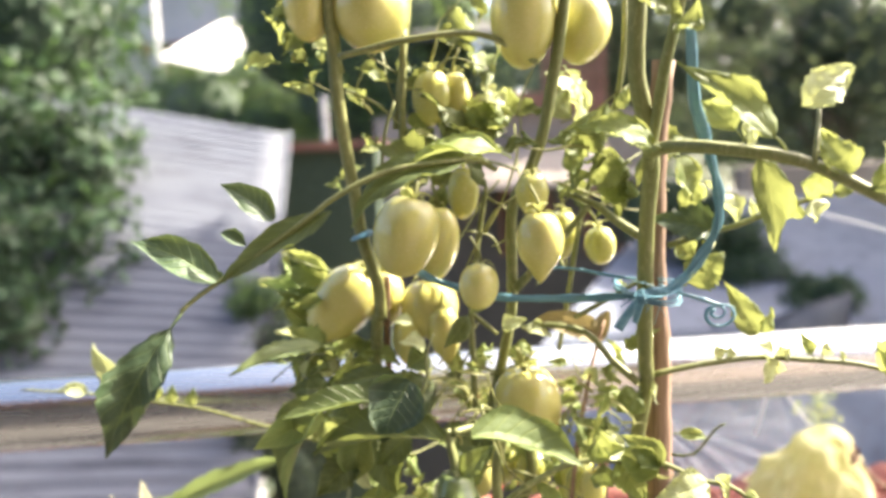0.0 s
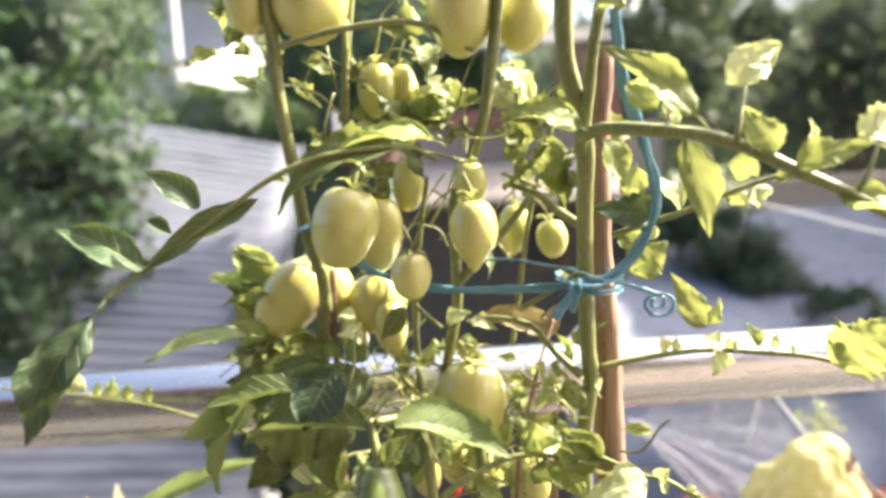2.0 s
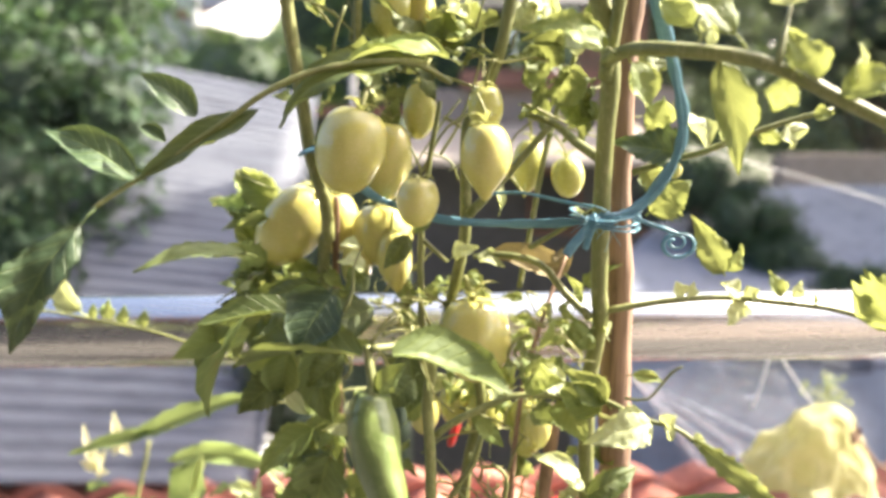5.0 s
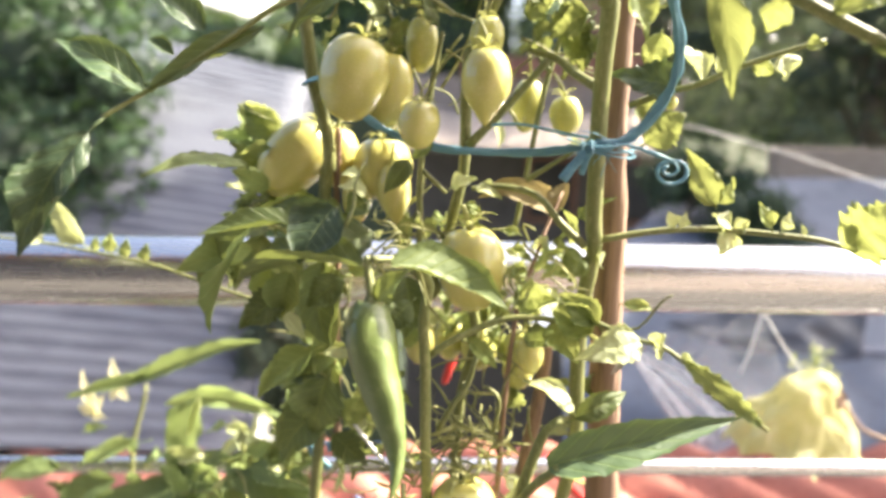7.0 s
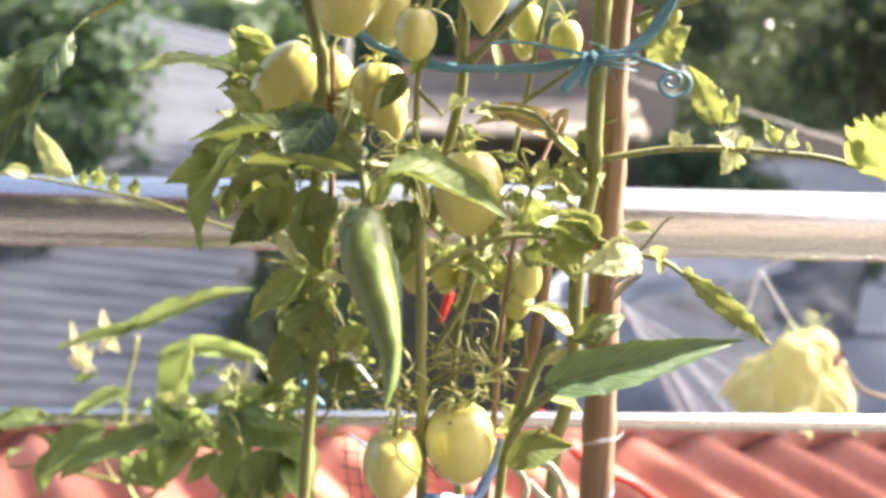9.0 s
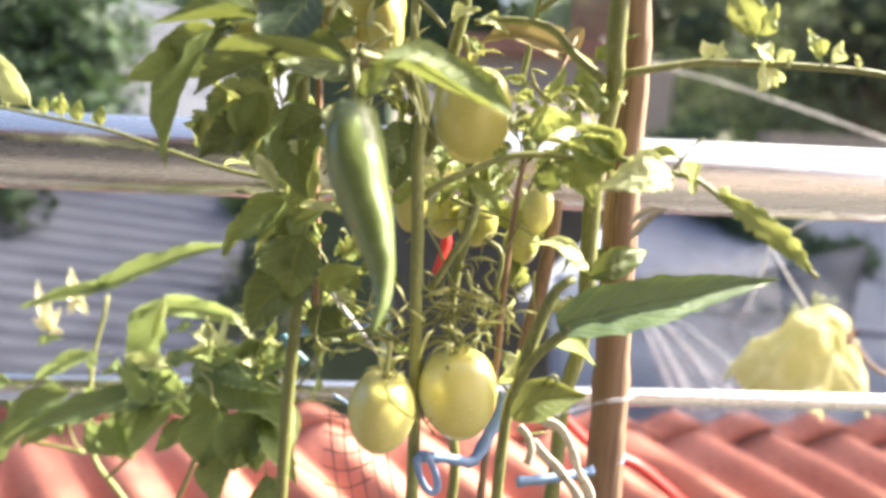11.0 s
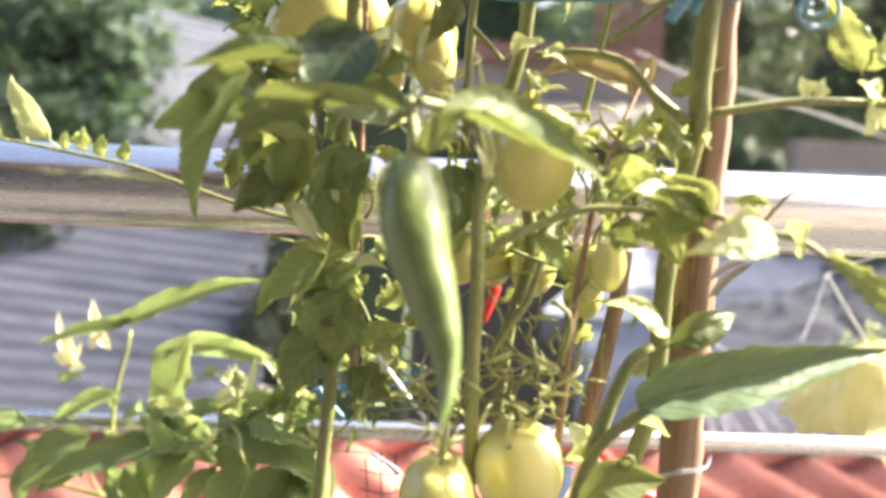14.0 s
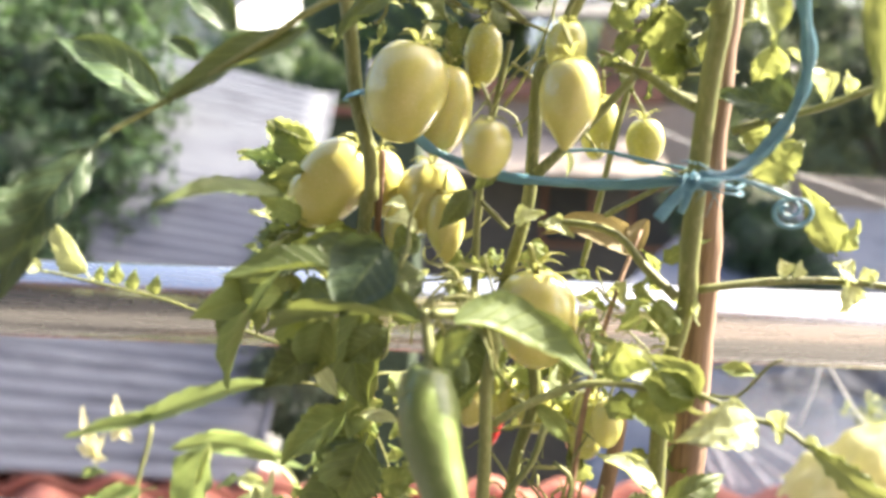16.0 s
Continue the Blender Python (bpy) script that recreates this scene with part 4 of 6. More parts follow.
leaf(right, (0.166, 0.262, 1.319), (0.121, 0.278, 1.364), 0.021, (-0.3, -0.55, 0.8), 'tomleaf', petiole=0.12, bend=0.08)
leaf(right, (0.149, 0.267, 1.324), (0.135, 0.288, 1.346), 0.016, (-0.3, -0.8, 0.5), 'tomleaf', petiole=0.2, bend=0.08)
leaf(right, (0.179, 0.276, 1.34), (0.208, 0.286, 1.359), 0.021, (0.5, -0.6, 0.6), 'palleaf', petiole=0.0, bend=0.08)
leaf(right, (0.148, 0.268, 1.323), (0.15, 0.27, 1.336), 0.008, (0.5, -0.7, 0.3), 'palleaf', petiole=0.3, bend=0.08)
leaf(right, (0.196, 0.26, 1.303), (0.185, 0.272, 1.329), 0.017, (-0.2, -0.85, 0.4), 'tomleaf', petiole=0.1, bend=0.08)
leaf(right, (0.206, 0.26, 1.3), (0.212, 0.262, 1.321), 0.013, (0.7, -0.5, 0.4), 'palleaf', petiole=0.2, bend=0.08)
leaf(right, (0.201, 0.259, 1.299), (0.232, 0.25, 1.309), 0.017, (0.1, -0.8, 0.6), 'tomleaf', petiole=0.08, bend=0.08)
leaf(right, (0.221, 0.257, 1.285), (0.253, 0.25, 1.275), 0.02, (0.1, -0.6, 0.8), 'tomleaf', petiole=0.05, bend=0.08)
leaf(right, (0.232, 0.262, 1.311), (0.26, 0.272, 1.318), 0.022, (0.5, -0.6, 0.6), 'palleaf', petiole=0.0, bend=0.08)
leaf(right, (0.159, 0.275, 1.317), (0.179, 0.298, 1.264), 0.02, (0.0, -0.95, 0.15), 'tomleaf', petiole=0.03, bend=0.08)
leaf(right, (0.188, 0.268, 1.308), (0.185, 0.28, 1.294), 0.015, (-0.2, -0.9, 0.2), 'tomleaf', petiole=0.05, bend=0.08)
leaf(right, (0.123, 0.293, 1.319), (0.137, 0.302, 1.293), 0.019, (0.5, -0.8, 0.2), 'tomleaf', petiole=0.08, bend=0.08)
leaf(right, (0.152, 0.274, 1.32), (0.156, 0.276, 1.33), 0.007, (0.5, -0.7, 0.3), 'palleaf', petiole=0.3, bend=0.08)
leaf(right, (0.124, 0.295, 1.385), (0.135, 0.285, 1.381), 0.022, (0.2, -0.9, 0.3), 'tomleaf', petiole=0.1, bend=0.08)
leaf(right, (0.102, 0.29, 1.401), (0.124, 0.285, 1.386), 0.024, (0.1, -0.8, 0.5), 'tomleaf', petiole=0.1, bend=0.08)

tube("side_stem", [(0.179, 0.262, 1.312), (0.182, 0.266, 1.325), (0.188, 0.277, 1.339)], 0.0015, 0.0010, "stem", right)
tube("side_stem", [(0.228, 0.256, 1.285), (0.235, 0.259, 1.296), (0.242, 0.265, 1.308)], 0.0015, 0.0010, "stem", right)
# second branch
tube("branch", [(0.138, 0.352, 1.262), (0.159, 0.347, 1.27), (0.173, 0.342, 1.274), (0.192, 0.333, 1.283), (0.213, 0.327, 1.291), (0.23, 0.322, 1.296)], 0.0020, 0.0013, "stem", right)
leaf(right, (0.176, 0.342, 1.274), (0.158, 0.348, 1.301), 0.022, (0.5, -0.5, 0.6), 'palleaf', petiole=0.05, bend=0.08)
leaf(right, (0.168, 0.348, 1.272), (0.124, 0.350, 1.279), 0.024, (0.05, -0.9, 0.42), 'dimleaf', petiole=0.05, bend=0.05)
leaf(right, (0.153, 0.35, 1.304), (0.146, 0.356, 1.28), 0.02, (0.3, -0.9, 0.3), 'tomleaf', petiole=0.05, bend=0.08)
leaf(right, (0.194, 0.333, 1.285), (0.188, 0.333, 1.3), 0.008, (0.3, -0.9, 0.2), 'tomleaf', petiole=0.1, bend=0.08)
leaf(right, (0.21, 0.328, 1.29), (0.216, 0.33, 1.276), 0.019, (0.3, -0.8, 0.4), 'palleaf', petiole=0.05, bend=0.08)
leaf(right, (0.205, 0.329, 1.288), (0.202, 0.335, 1.278), 0.013, (0.0, -0.9, 0.4), 'tomleaf', petiole=0.1, bend=0.08)
leaf(right, (0.219, 0.324, 1.293), (0.23, 0.32, 1.294), 0.009, (0, -0.9, 0.4), 'tomleaf', petiole=0.2, bend=0.08)
leaf(right, (0.183, 0.338, 1.279), (0.181, 0.338, 1.291), 0.008, (0.3, -0.9, 0.2), 'palleaf', petiole=0.1, bend=0.08)
leaf(right, (0.145, 0.342, 1.239), (0.168, 0.34, 1.259), 0.024, (0.0, -0.9, 0.3), 'tomleaf', petiole=0.08, bend=0.08)
leaf(right, (0.144, 0.355, 1.265), (0.153, 0.352, 1.252), 0.016, (0.0, -0.9, 0.3), 'tomleaf', petiole=0.1, bend=0.08)
leaf(right, (0.191, 0.346, 1.205), (0.172, 0.35, 1.239), 0.0185, (-0.3, -0.8, 0.4), 'tomleaf', petiole=0.04, bend=0.08)
leaf(right, (0.192, 0.346, 1.207), (0.199, 0.346, 1.223), 0.012, (0.5, -0.7, 0.3), 'tomleaf', petiole=0.02, bend=0.08)
finish("bud", tomato_bm(0.0075, 0.009), "tomatogreen", right).location = (0.16, 0.345, 1.264)

# third branch, over the rail
tube("branch", [(0.125, 0.338, 1.185), (0.144, 0.338, 1.189), (0.163, 0.338, 1.192), (0.19, 0.342, 1.193), (0.219, 0.337, 1.192), (0.245, 0.333, 1.19), (0.267, 0.328, 1.185), (0.298, 0.32, 1.181)], 0.0021, 0.0013, "stem", right)
leaf(right, (0.167, 0.338, 1.192), (0.162, 0.338, 1.203), 0.01, (0.2, -0.9, 0.2), 'palleaf', petiole=0.2, bend=0.05, teeth=0.14)
leaf(right, (0.169, 0.338, 1.192), (0.172, 0.338, 1.203), 0.008, (0.4, -0.9, 0.2), 'palleaf', petiole=0.2, bend=0.05, teeth=0.14)
leaf(right, (0.197, 0.342, 1.194), (0.191, 0.335, 1.179), 0.019, (0.7, -0.5, 0.5), 'palleaf', petiole=0.0, bend=0.05, teeth=0.14)
leaf(right, (0.199, 0.342, 1.194), (0.187, 0.34, 1.202), 0.014, (0.6, -0.6, 0.4), 'palleaf', petiole=0.0, bend=0.05, teeth=0.14)
leaf(right, (0.2, 0.34, 1.194), (0.208, 0.34, 1.199), 0.011, (0.6, -0.6, 0.4), 'palleaf', petiole=0.0, bend=0.05, teeth=0.14)
leaf(right, (0.22, 0.336, 1.193), (0.211, 0.337, 1.21), 0.01, (0.3, -0.9, 0.2), 'tomleaf', petiole=0.15, bend=0.05, teeth=0.14)
leaf(right, (0.224, 0.336, 1.193), (0.228, 0.336, 1.205), 0.009, (0.4, -0.9, 0.2), 'palleaf', petiole=0.15, bend=0.05, teeth=0.14)
leaf(right, (0.237, 0.334, 1.191), (0.234, 0.334, 1.199), 0.004, (0.2, -0.9, 0.2), 'palleaf', petiole=0.2, bend=0.05, teeth=0.14)
leaf(right, (0.254, 0.328, 1.187), (0.285, 0.318, 1.214), 0.037, (0.1, -0.95, 0.25), 'tomleaf', petiole=0.02, bend=0.05, teeth=0.14)
leaf(right, (0.264, 0.328, 1.187), (0.258, 0.33, 1.213), 0.014, (0.1, -0.95, 0.25), 'tomleaf', petiole=0.1, bend=0.05, teeth=0.14)
leaf(right, (0.118, 0.296, 1.321), (0.074, 0.296, 1.336), 0.022, (0.0, -0.7, 0.7), 'tomleaf')
leaf(right, (0.116, 0.352, 1.314), (0.091, 0.365, 1.301), 0.022, (0.2, -0.8, 0.4), 'tomleaf')
leaf(right, (0.114, 0.36, 1.306), (0.101, 0.37, 1.29), 0.022, (0.2, -0.8, 0.4), 'tomleaf')
leaf(right, (0.076, 0.36, 1.326), (0.089, 0.37, 1.311), 0.022, (-0.2, -0.8, 0.4), 'tomleaf')
leaf(right, (0.084, 0.375, 1.335), (0.089, 0.385, 1.368), 0.022, (0.8, -0.3, 0.4), 'palleaf')
leaf(right, (0.067, 0.375, 1.343), (0.083, 0.385, 1.361), 0.022, (0.7, -0.3, 0.5), 'palleaf')
leaf(right, (0.11, 0.37, 1.345), (0.118, 0.37, 1.361), 0.01, (0.3, -0.8, 0.2), 'tomleaf')
leaf(right, (0.094, 0.37, 1.31), (0.117, 0.37, 1.315), 0.02, (0.1, -0.7, 0.6), 'tomleaf')
leaf(right, (0.119, 0.36, 1.303), (0.11, 0.36, 1.291), 0.016, (0.1, -0.9, 0.3), 'tomleaf')
leaf(right, (0.087, 0.36, 1.318), (0.076, 0.36, 1.329), 0.02, (0.1, -0.8, 0.5), 'tomleaf')
arch_leaf(right, [(0.1392, 0.350, 1.0982), (0.1466, 0.350, 1.1099), (0.1588, 0.350, 1.1178)], 0.0050, (0.3, -0.9, 0.2), "drystrip", "pale withered leaf stalk", fold=0.6)
arch_leaf(right, [(0.1382, 0.350, 1.1067), (0.1448, 0.350, 1.1144), (0.1554, 0.350, 1.1174)], 0.0040, (0.3, -0.9, 0.2), "drystrip", "pale withered leaf stalk", fold=0.6)
leaf(right, (0.118, 0.335, 1.176), (0.101, 0.33, 1.165), 0.02, (-0.1, -0.9, 0.3), 'tomleaf')
leaf(right, (0.105, 0.345, 1.239), (0.111, 0.343, 1.241), 0.006, (0.2, -0.8, 0.5), 'palleaf')

# fruit of this plant: (place, width, height, tilt, tip, stalk)
for k, (at, w, h, tilt, pt, mt) in enumerate((
    ((0.107, 0.406, 1.256), 0.0215, 0.027, (0, -6), 0.0, "tomatogreen"),
    ((0.082, 0.418, 1.263), 0.0225, 0.036, (0, 5), 0.2, "tomatogreen"),
    ((0.053, 0.356, 1.401), 0.040, 0.056, (5, 0), 0.15, "tomato"),
    ((0.09, 0.372, 1.397), 0.035, 0.043, (0, 8), 0.1, "tomato"),
    ((0.088, 0.335, 1.114), 0.0165, 0.025, (0, 0), 0.1, "tomato"),
    ((0.083, 0.362, 1.102), 0.017, 0.026, (0, 8), 0.1, "tomatogreen"),
    ((0.082, 0.375, 1.087), 0.021, 0.024, (0, 0), 0.0, "tomatogreen"),
)):
    tomato(right, at, w, h, tilt, pt, mt, 0.016, 1.15 if k == 0 else 0.8, 10 + k)

# ---- tomato plant in the middle ----
mid = thing("tomato_plant", (0.02, 0.385, 0.515), "tomato plant with many unripe cream-green plum tomatoes", "plant", "tomato plants")
tube("stem", [(0.02, 0.385, 0.50), (0.02, 0.385, 0.75), (0.049, 0.385, 0.915), (0.041, 0.38, 0.996), (0.044, 0.378, 1.066), (0.053, 0.376, 1.113), (0.038, 0.372, 1.163), (0.024, 0.37, 1.139), (0.034, 0.37, 1.182), (0.042, 0.37, 1.22), (0.043, 0.366, 1.251), (0.044, 0.363, 1.288), (0.054, 0.36, 1.309), (0.063, 0.358, 1.332), (0.069, 0.355, 1.362), (0.074, 0.35, 1.391), (0.078, 0.345, 1.427)], 0.0034, 0.0036, "stem", mid, 9, "green stem lit along one edge")
tube("stem", [(0.077, 0.405, 1.182), (0.081, 0.402, 1.207), (0.085, 0.4, 1.232), (0.09, 0.4, 1.263), (0.096, 0.4, 1.29), (0.106, 0.398, 1.324), (0.115, 0.39, 1.353), (0.118, 0.38, 1.39), (0.118, 0.38, 1.434)], 0.0018, 0.0018, "stem", mid)
tube("stem", [(0.06, 0.36, 0.50), (0.062, 0.355, 0.8), (0.071, 0.335, 1.022), (0.072, 0.335, 1.057), (0.074, 0.337, 1.093), (0.076, 0.338, 1.117), (0.08, 0.34, 1.146), (0.087, 0.356, 1.163), (0.096, 0.374, 1.185), (0.106, 0.387, 1.207)], 0.0034, 0.0011, "brownstem", mid, 8, "dry brown stem")
tube("stem", [(0.087, 0.36, 1.02), (0.094, 0.36, 1.064), (0.098, 0.362, 1.093), (0.1, 0.365, 1.116)], 0.0050, 0.0040, "brownstem", mid, 8, "dry brown stem")
tube("side_stem", [(0.016, 0.36, 1.159), (0.016, 0.36, 1.19), (0.016, 0.36, 1.22), (0.021, 0.36, 1.264), (0.028, 0.36, 1.303)], 0.0022, 0.0015, "stem", mid)
tube("side_stem", [(0.045, 0.364, 1.236), (0.0703, 0.360, 1.2633), (0.0915, 0.360, 1.2882)], 0.0030, 0.0020, "stem", mid)
tube("side_stem", [(0.017, 0.36, 1.221), (0.027, 0.36, 1.212), (0.032, 0.362, 1.207)], 0.0015, 0.0012, "stem", mid)
tube("side_stem", [(0.034, 0.36, 1.313), (0.018, 0.345, 1.322), (0.003, 0.335, 1.323)], 0.0018, 0.0014, "stem", mid)
tube("side_stem", [(-0.03, 0.39, 1.341), (-0.024, 0.39, 1.381), (-0.018, 0.39, 1.42), (-0.016, 0.39, 1.444)], 0.0025, 0.0022, "stem", mid)
tube("side_stem", [(-0.057, 0.345, 1.383), (-0.016, 0.34, 1.39), (0.027, 0.345, 1.392), (0.06, 0.35, 1.375)], 0.0020, 0.0018, "stem", mid)
for k, (at, w, h, tilt, pt, mt) in enumerate((
    ((0.056, 0.316, 1.272), 0.0265, 0.037, (0, 0), 0.9, "tomato"),
    ((0.021, 0.312, 1.249), 0.0225, 0.027, (0, 5), 0.0, "tomato"),
    ((0.0497, 0.352, 1.1615), 0.0430, 0.0535, (0, -4), 0.0, "tomato"),
    ((-0.006, 0.392, 1.361), 0.025, 0.037, (0, 4), 0.1, "tomatogreen"),
    ((0.011, 0.403, 1.36), 0.021, 0.037, (0, -6), 0.1, "tomato"),
    ((0.013, 0.38, 1.298), 0.021, 0.035, (0, 3), 0.0, "tomatogreen"),
    ((0.017, 0.275, 1.022), 0.0315, 0.040, (4, 4), 0.0, "tomato"),
    ((0.052, 0.308, 1.02), 0.0410, 0.0485, (0, -5), 0.1, "tomato"),
    ((0.017, 0.365, 1.108), 0.020, 0.030, (0, 0), 0.1, "tomato"),
    ((0.034, 0.4, 1.099), 0.022, 0.030, (0, 0), 0.1, "tomatogreen"),
    ((0.055, 0.39, 1.098), 0.026, 0.032, (0, 0), 0.1, "tomatogreen"),
    ((0.084, 0.37, 1.105), 0.024, 0.026, (0, 0), 0.0, "tomatogreen"),
    ((0.055, 0.345, 1.298), 0.020, 0.026, (0, 0), 0.0, "tomatogreen"),
)):
    tomato(mid, at, w, h, tilt, pt, mt, 0.016, 0.9, 30 + k, sepals=7 if k in (6, 7) else 6)
leaf(mid, (0.042, 0.33, 1.32), (-0.014, 0.3, 1.322), 0.02, (0, -0.5, 0.8), 'tomleaf')
leaf(mid, (-0.006, 0.37, 1.286), (0.002, 0.37, 1.306), 0.012, (0.3, -0.8, 0.4), 'tomleaf')
leaf(mid, (0.024, 0.38, 1.34), (0.048, 0.39, 1.347), 0.024, (0.1, -0.7, 0.5), 'tomleaf')
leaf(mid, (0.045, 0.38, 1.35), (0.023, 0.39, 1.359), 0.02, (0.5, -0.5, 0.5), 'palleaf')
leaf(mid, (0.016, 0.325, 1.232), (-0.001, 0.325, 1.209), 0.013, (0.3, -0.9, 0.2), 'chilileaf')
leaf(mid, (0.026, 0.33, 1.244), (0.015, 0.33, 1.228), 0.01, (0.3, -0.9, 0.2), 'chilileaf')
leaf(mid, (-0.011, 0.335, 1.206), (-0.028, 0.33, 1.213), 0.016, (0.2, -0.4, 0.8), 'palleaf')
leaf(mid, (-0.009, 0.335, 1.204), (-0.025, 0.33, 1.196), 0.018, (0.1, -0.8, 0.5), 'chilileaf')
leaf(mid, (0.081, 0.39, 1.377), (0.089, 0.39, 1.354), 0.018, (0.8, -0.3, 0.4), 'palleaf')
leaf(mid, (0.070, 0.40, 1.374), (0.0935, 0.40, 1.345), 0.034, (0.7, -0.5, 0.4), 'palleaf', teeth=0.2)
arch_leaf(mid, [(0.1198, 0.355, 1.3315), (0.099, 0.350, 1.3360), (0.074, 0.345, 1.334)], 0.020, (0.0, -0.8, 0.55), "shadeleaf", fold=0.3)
leaf(mid, (0.0747, 0.345, 1.0305), (0.0850, 0.345, 1.0125), 0.013, (0.6, -0.6, 0.4), 'palleaf')
leaf(mid, (0.057, 0.4, 1.259), (0.064, 0.4, 1.231), 0.01, (0.7, -0.5, 0.2), 'palleaf')
leaf(mid, (0.034, 0.36, 1.209), (0.051, 0.36, 1.217), 0.013, (0.4, -0.4, 0.7), 'palleaf')
leaf(mid, (0.048, 0.36, 1.211), (0.067, 0.36, 1.205), 0.012, (0.3, -0.5, 0.7), 'palleaf')
leaf(mid, (0.041, 0.36, 1.199), (0.055, 0.36, 1.193), 0.012, (0.3, -0.5, 0.7), 'tomleaf')
leaf(mid, (-0.022, 0.39, 1.352), (-0.01, 0.39, 1.338), 0.016, (0.3, -0.9, 0.3), 'tomleaf')
leaf(mid, (0.027, 0.39, 1.368), (0.034, 0.39, 1.356), 0.016, (0.6, -0.5, 0.3), 'palleaf')
leaf(mid, (-0.03, 0.38, 1.333), (-0, 0.38, 1.334), 0.012, (0.3, -0.4, 0.9), 'palleaf')
leaf(mid, (0.015, 0.39, 1.354), (0.037, 0.385, 1.334), 0.022, (0.1, -0.8, 0.5), 'tomleaf')

# ---- tomato plant with the biggest fruit ----
left = thing("tomato_plant", (-0.08, 0.41, 0.515), "tomato plant bearing the largest pale cream tomatoes", "plant", "tomato plants")
tube("stem", [(-0.08, 0.41, 0.50), (-0.08, 0.408, 0.75), (-0.069, 0.4, 0.926), (-0.061, 0.397, 1.017), (-0.055, 0.393, 1.097), (-0.053, 0.39, 1.15), (-0.054, 0.385, 1.124), (-0.051, 0.378, 1.17), (-0.047, 0.373, 1.217), (-0.044, 0.37, 1.219), (-0.045, 0.369, 1.241), (-0.053, 0.368, 1.272), (-0.056, 0.366, 1.301), (-0.06, 0.364, 1.334), (-0.062, 0.36, 1.365), (-0.062, 0.358, 1.407)], 0.0042, 0.0042, "stem", left, 9, "green stem with a blue tie")
tube("stem", [(-0.048, 0.4, 1.017), (-0.046, 0.395, 1.074), (-0.046, 0.39, 1.123), (-0.043, 0.385, 1.158), (-0.042, 0.38, 1.206), (-0.039, 0.375, 1.245)], 0.0026, 0.0022, "brownstem", left)
tube("side_stem", [(-0.06, 0.36, 1.375), (-0.063, 0.355, 1.398), (-0.062, 0.35, 1.429)], 0.0036, 0.003, "stem", left)
tube("side_stem", [(-0.044, 0.37, 1.312), (-0.038, 0.365, 1.316), (-0.034, 0.36, 1.338), (-0.027, 0.36, 1.357)], 0.0012, 0.001, "stem", left)
tube("side_stem", [(-0.025, 0.38, 1.334), (-0.023, 0.38, 1.37), (-0.021, 0.38, 1.404)], 0.0025, 0.0022, "stem", left)
for k, (at, w, h, tilt, pt, lb) in enumerate((
    ((-0.023, 0.347, 1.275), 0.0415, 0.0515, (-4, 14), 0.0, 0.02),
    ((-0.006, 0.366, 1.268), 0.033, 0.049, (0, 6), 0.1, 0.03),
    ((-0.073, 0.388, 1.224), 0.042, 0.060, (0, 40), 0.0, 0.03),
    ((-0.013, 0.388, 1.219), 0.0385, 0.042, (0, 0), 0.0, 0.05),
    ((-0.002, 0.372, 1.206), 0.022, 0.037, (0, -4), 0.6, 0.02),
    ((-0.028, 0.378, 1.2), 0.020, 0.032, (0, 0), 0.3, 0.02),
    ((-0.046, 0.4, 1.225), 0.030, 0.042, (0, 0), 0.0, 0.05),
    ((-0.077, 0.362, 1.418), 0.030, 0.046, (0, 0), 0.0, 0.02),
    ((-0.04, 0.366, 1.413), 0.048, 0.052, (0, -10), 0.0, 0.04),
)):
    tomato(left, at, w, h, tilt, pt, "tomato", 0.014, 0.75, 50 + k, lb)
leaf(left, (-0.08, 0.395, 1.231), (-0.12, 0.41, 1.26), 0.025, (0.1, -0.9, 0.4), 'tomleaf')
leaf(left, (-0.083, 0.395, 1.215), (-0.137, 0.41, 1.237), 0.025, (0.3, -0.5, 0.8), 'tomleaf')
leaf(left, (-0.082, 0.395, 1.199), (-0.119, 0.4, 1.223), 0.025, (0.1, -0.9, 0.4), 'tomleaf')
leaf(left, (-0.077, 0.39, 1.194), (-0.112, 0.39, 1.205), 0.018, (0.1, -0.6, 0.8), 'tomleaf')
leaf(left, (-0.06, 0.385, 1.195), (-0.042, 0.38, 1.19), 0.016, (0.1, -0.6, 0.8), 'palleaf')
leaf(left, (-0.079, 0.385, 1.194), (-0.051, 0.38, 1.196), 0.014, (0.1, -0.6, 0.8), 'tomleaf')
leaf(left, (-0.082, 0.38, 1.191), (-0.106, 0.38, 1.18), 0.022, (0.0, -0.9, 0.4), 'tomleaf')
leaf(left, (-0.091, 0.38, 1.176), (-0.095, 0.37, 1.144), 0.026, (-0.1, -0.95, 0.2), 'tomleaf')
leaf(left, (-0.079, 0.38, 1.172), (-0.069, 0.375, 1.138), 0.024, (0.1, -0.95, 0.2), 'tomleaf')
leaf(left, (-0.075, 0.38, 1.158), (-0.076, 0.37, 1.123), 0.022, (0.0, -0.95, 0.2), 'tomleaf')
leaf(left, (-0.086, 0.38, 1.152), (-0.095, 0.37, 1.132), 0.02, (-0.2, -0.9, 0.2), 'tomleaf')
leaf(left, (-0.097, 0.37, 1.389), (-0.075, 0.37, 1.401), 0.02, (0.4, -0.5, 0.7), 'tomleaf')
leaf(left, (-0.103, 0.37, 1.409), (-0.084, 0.37, 1.415), 0.02, (0.4, -0.5, 0.7), 'tomleaf')
leaf(left, (-0.077, 0.37, 1.36), (-0.1, 0.375, 1.372), 0.012, (0.4, -0.5, 0.7), 'tomleaf')
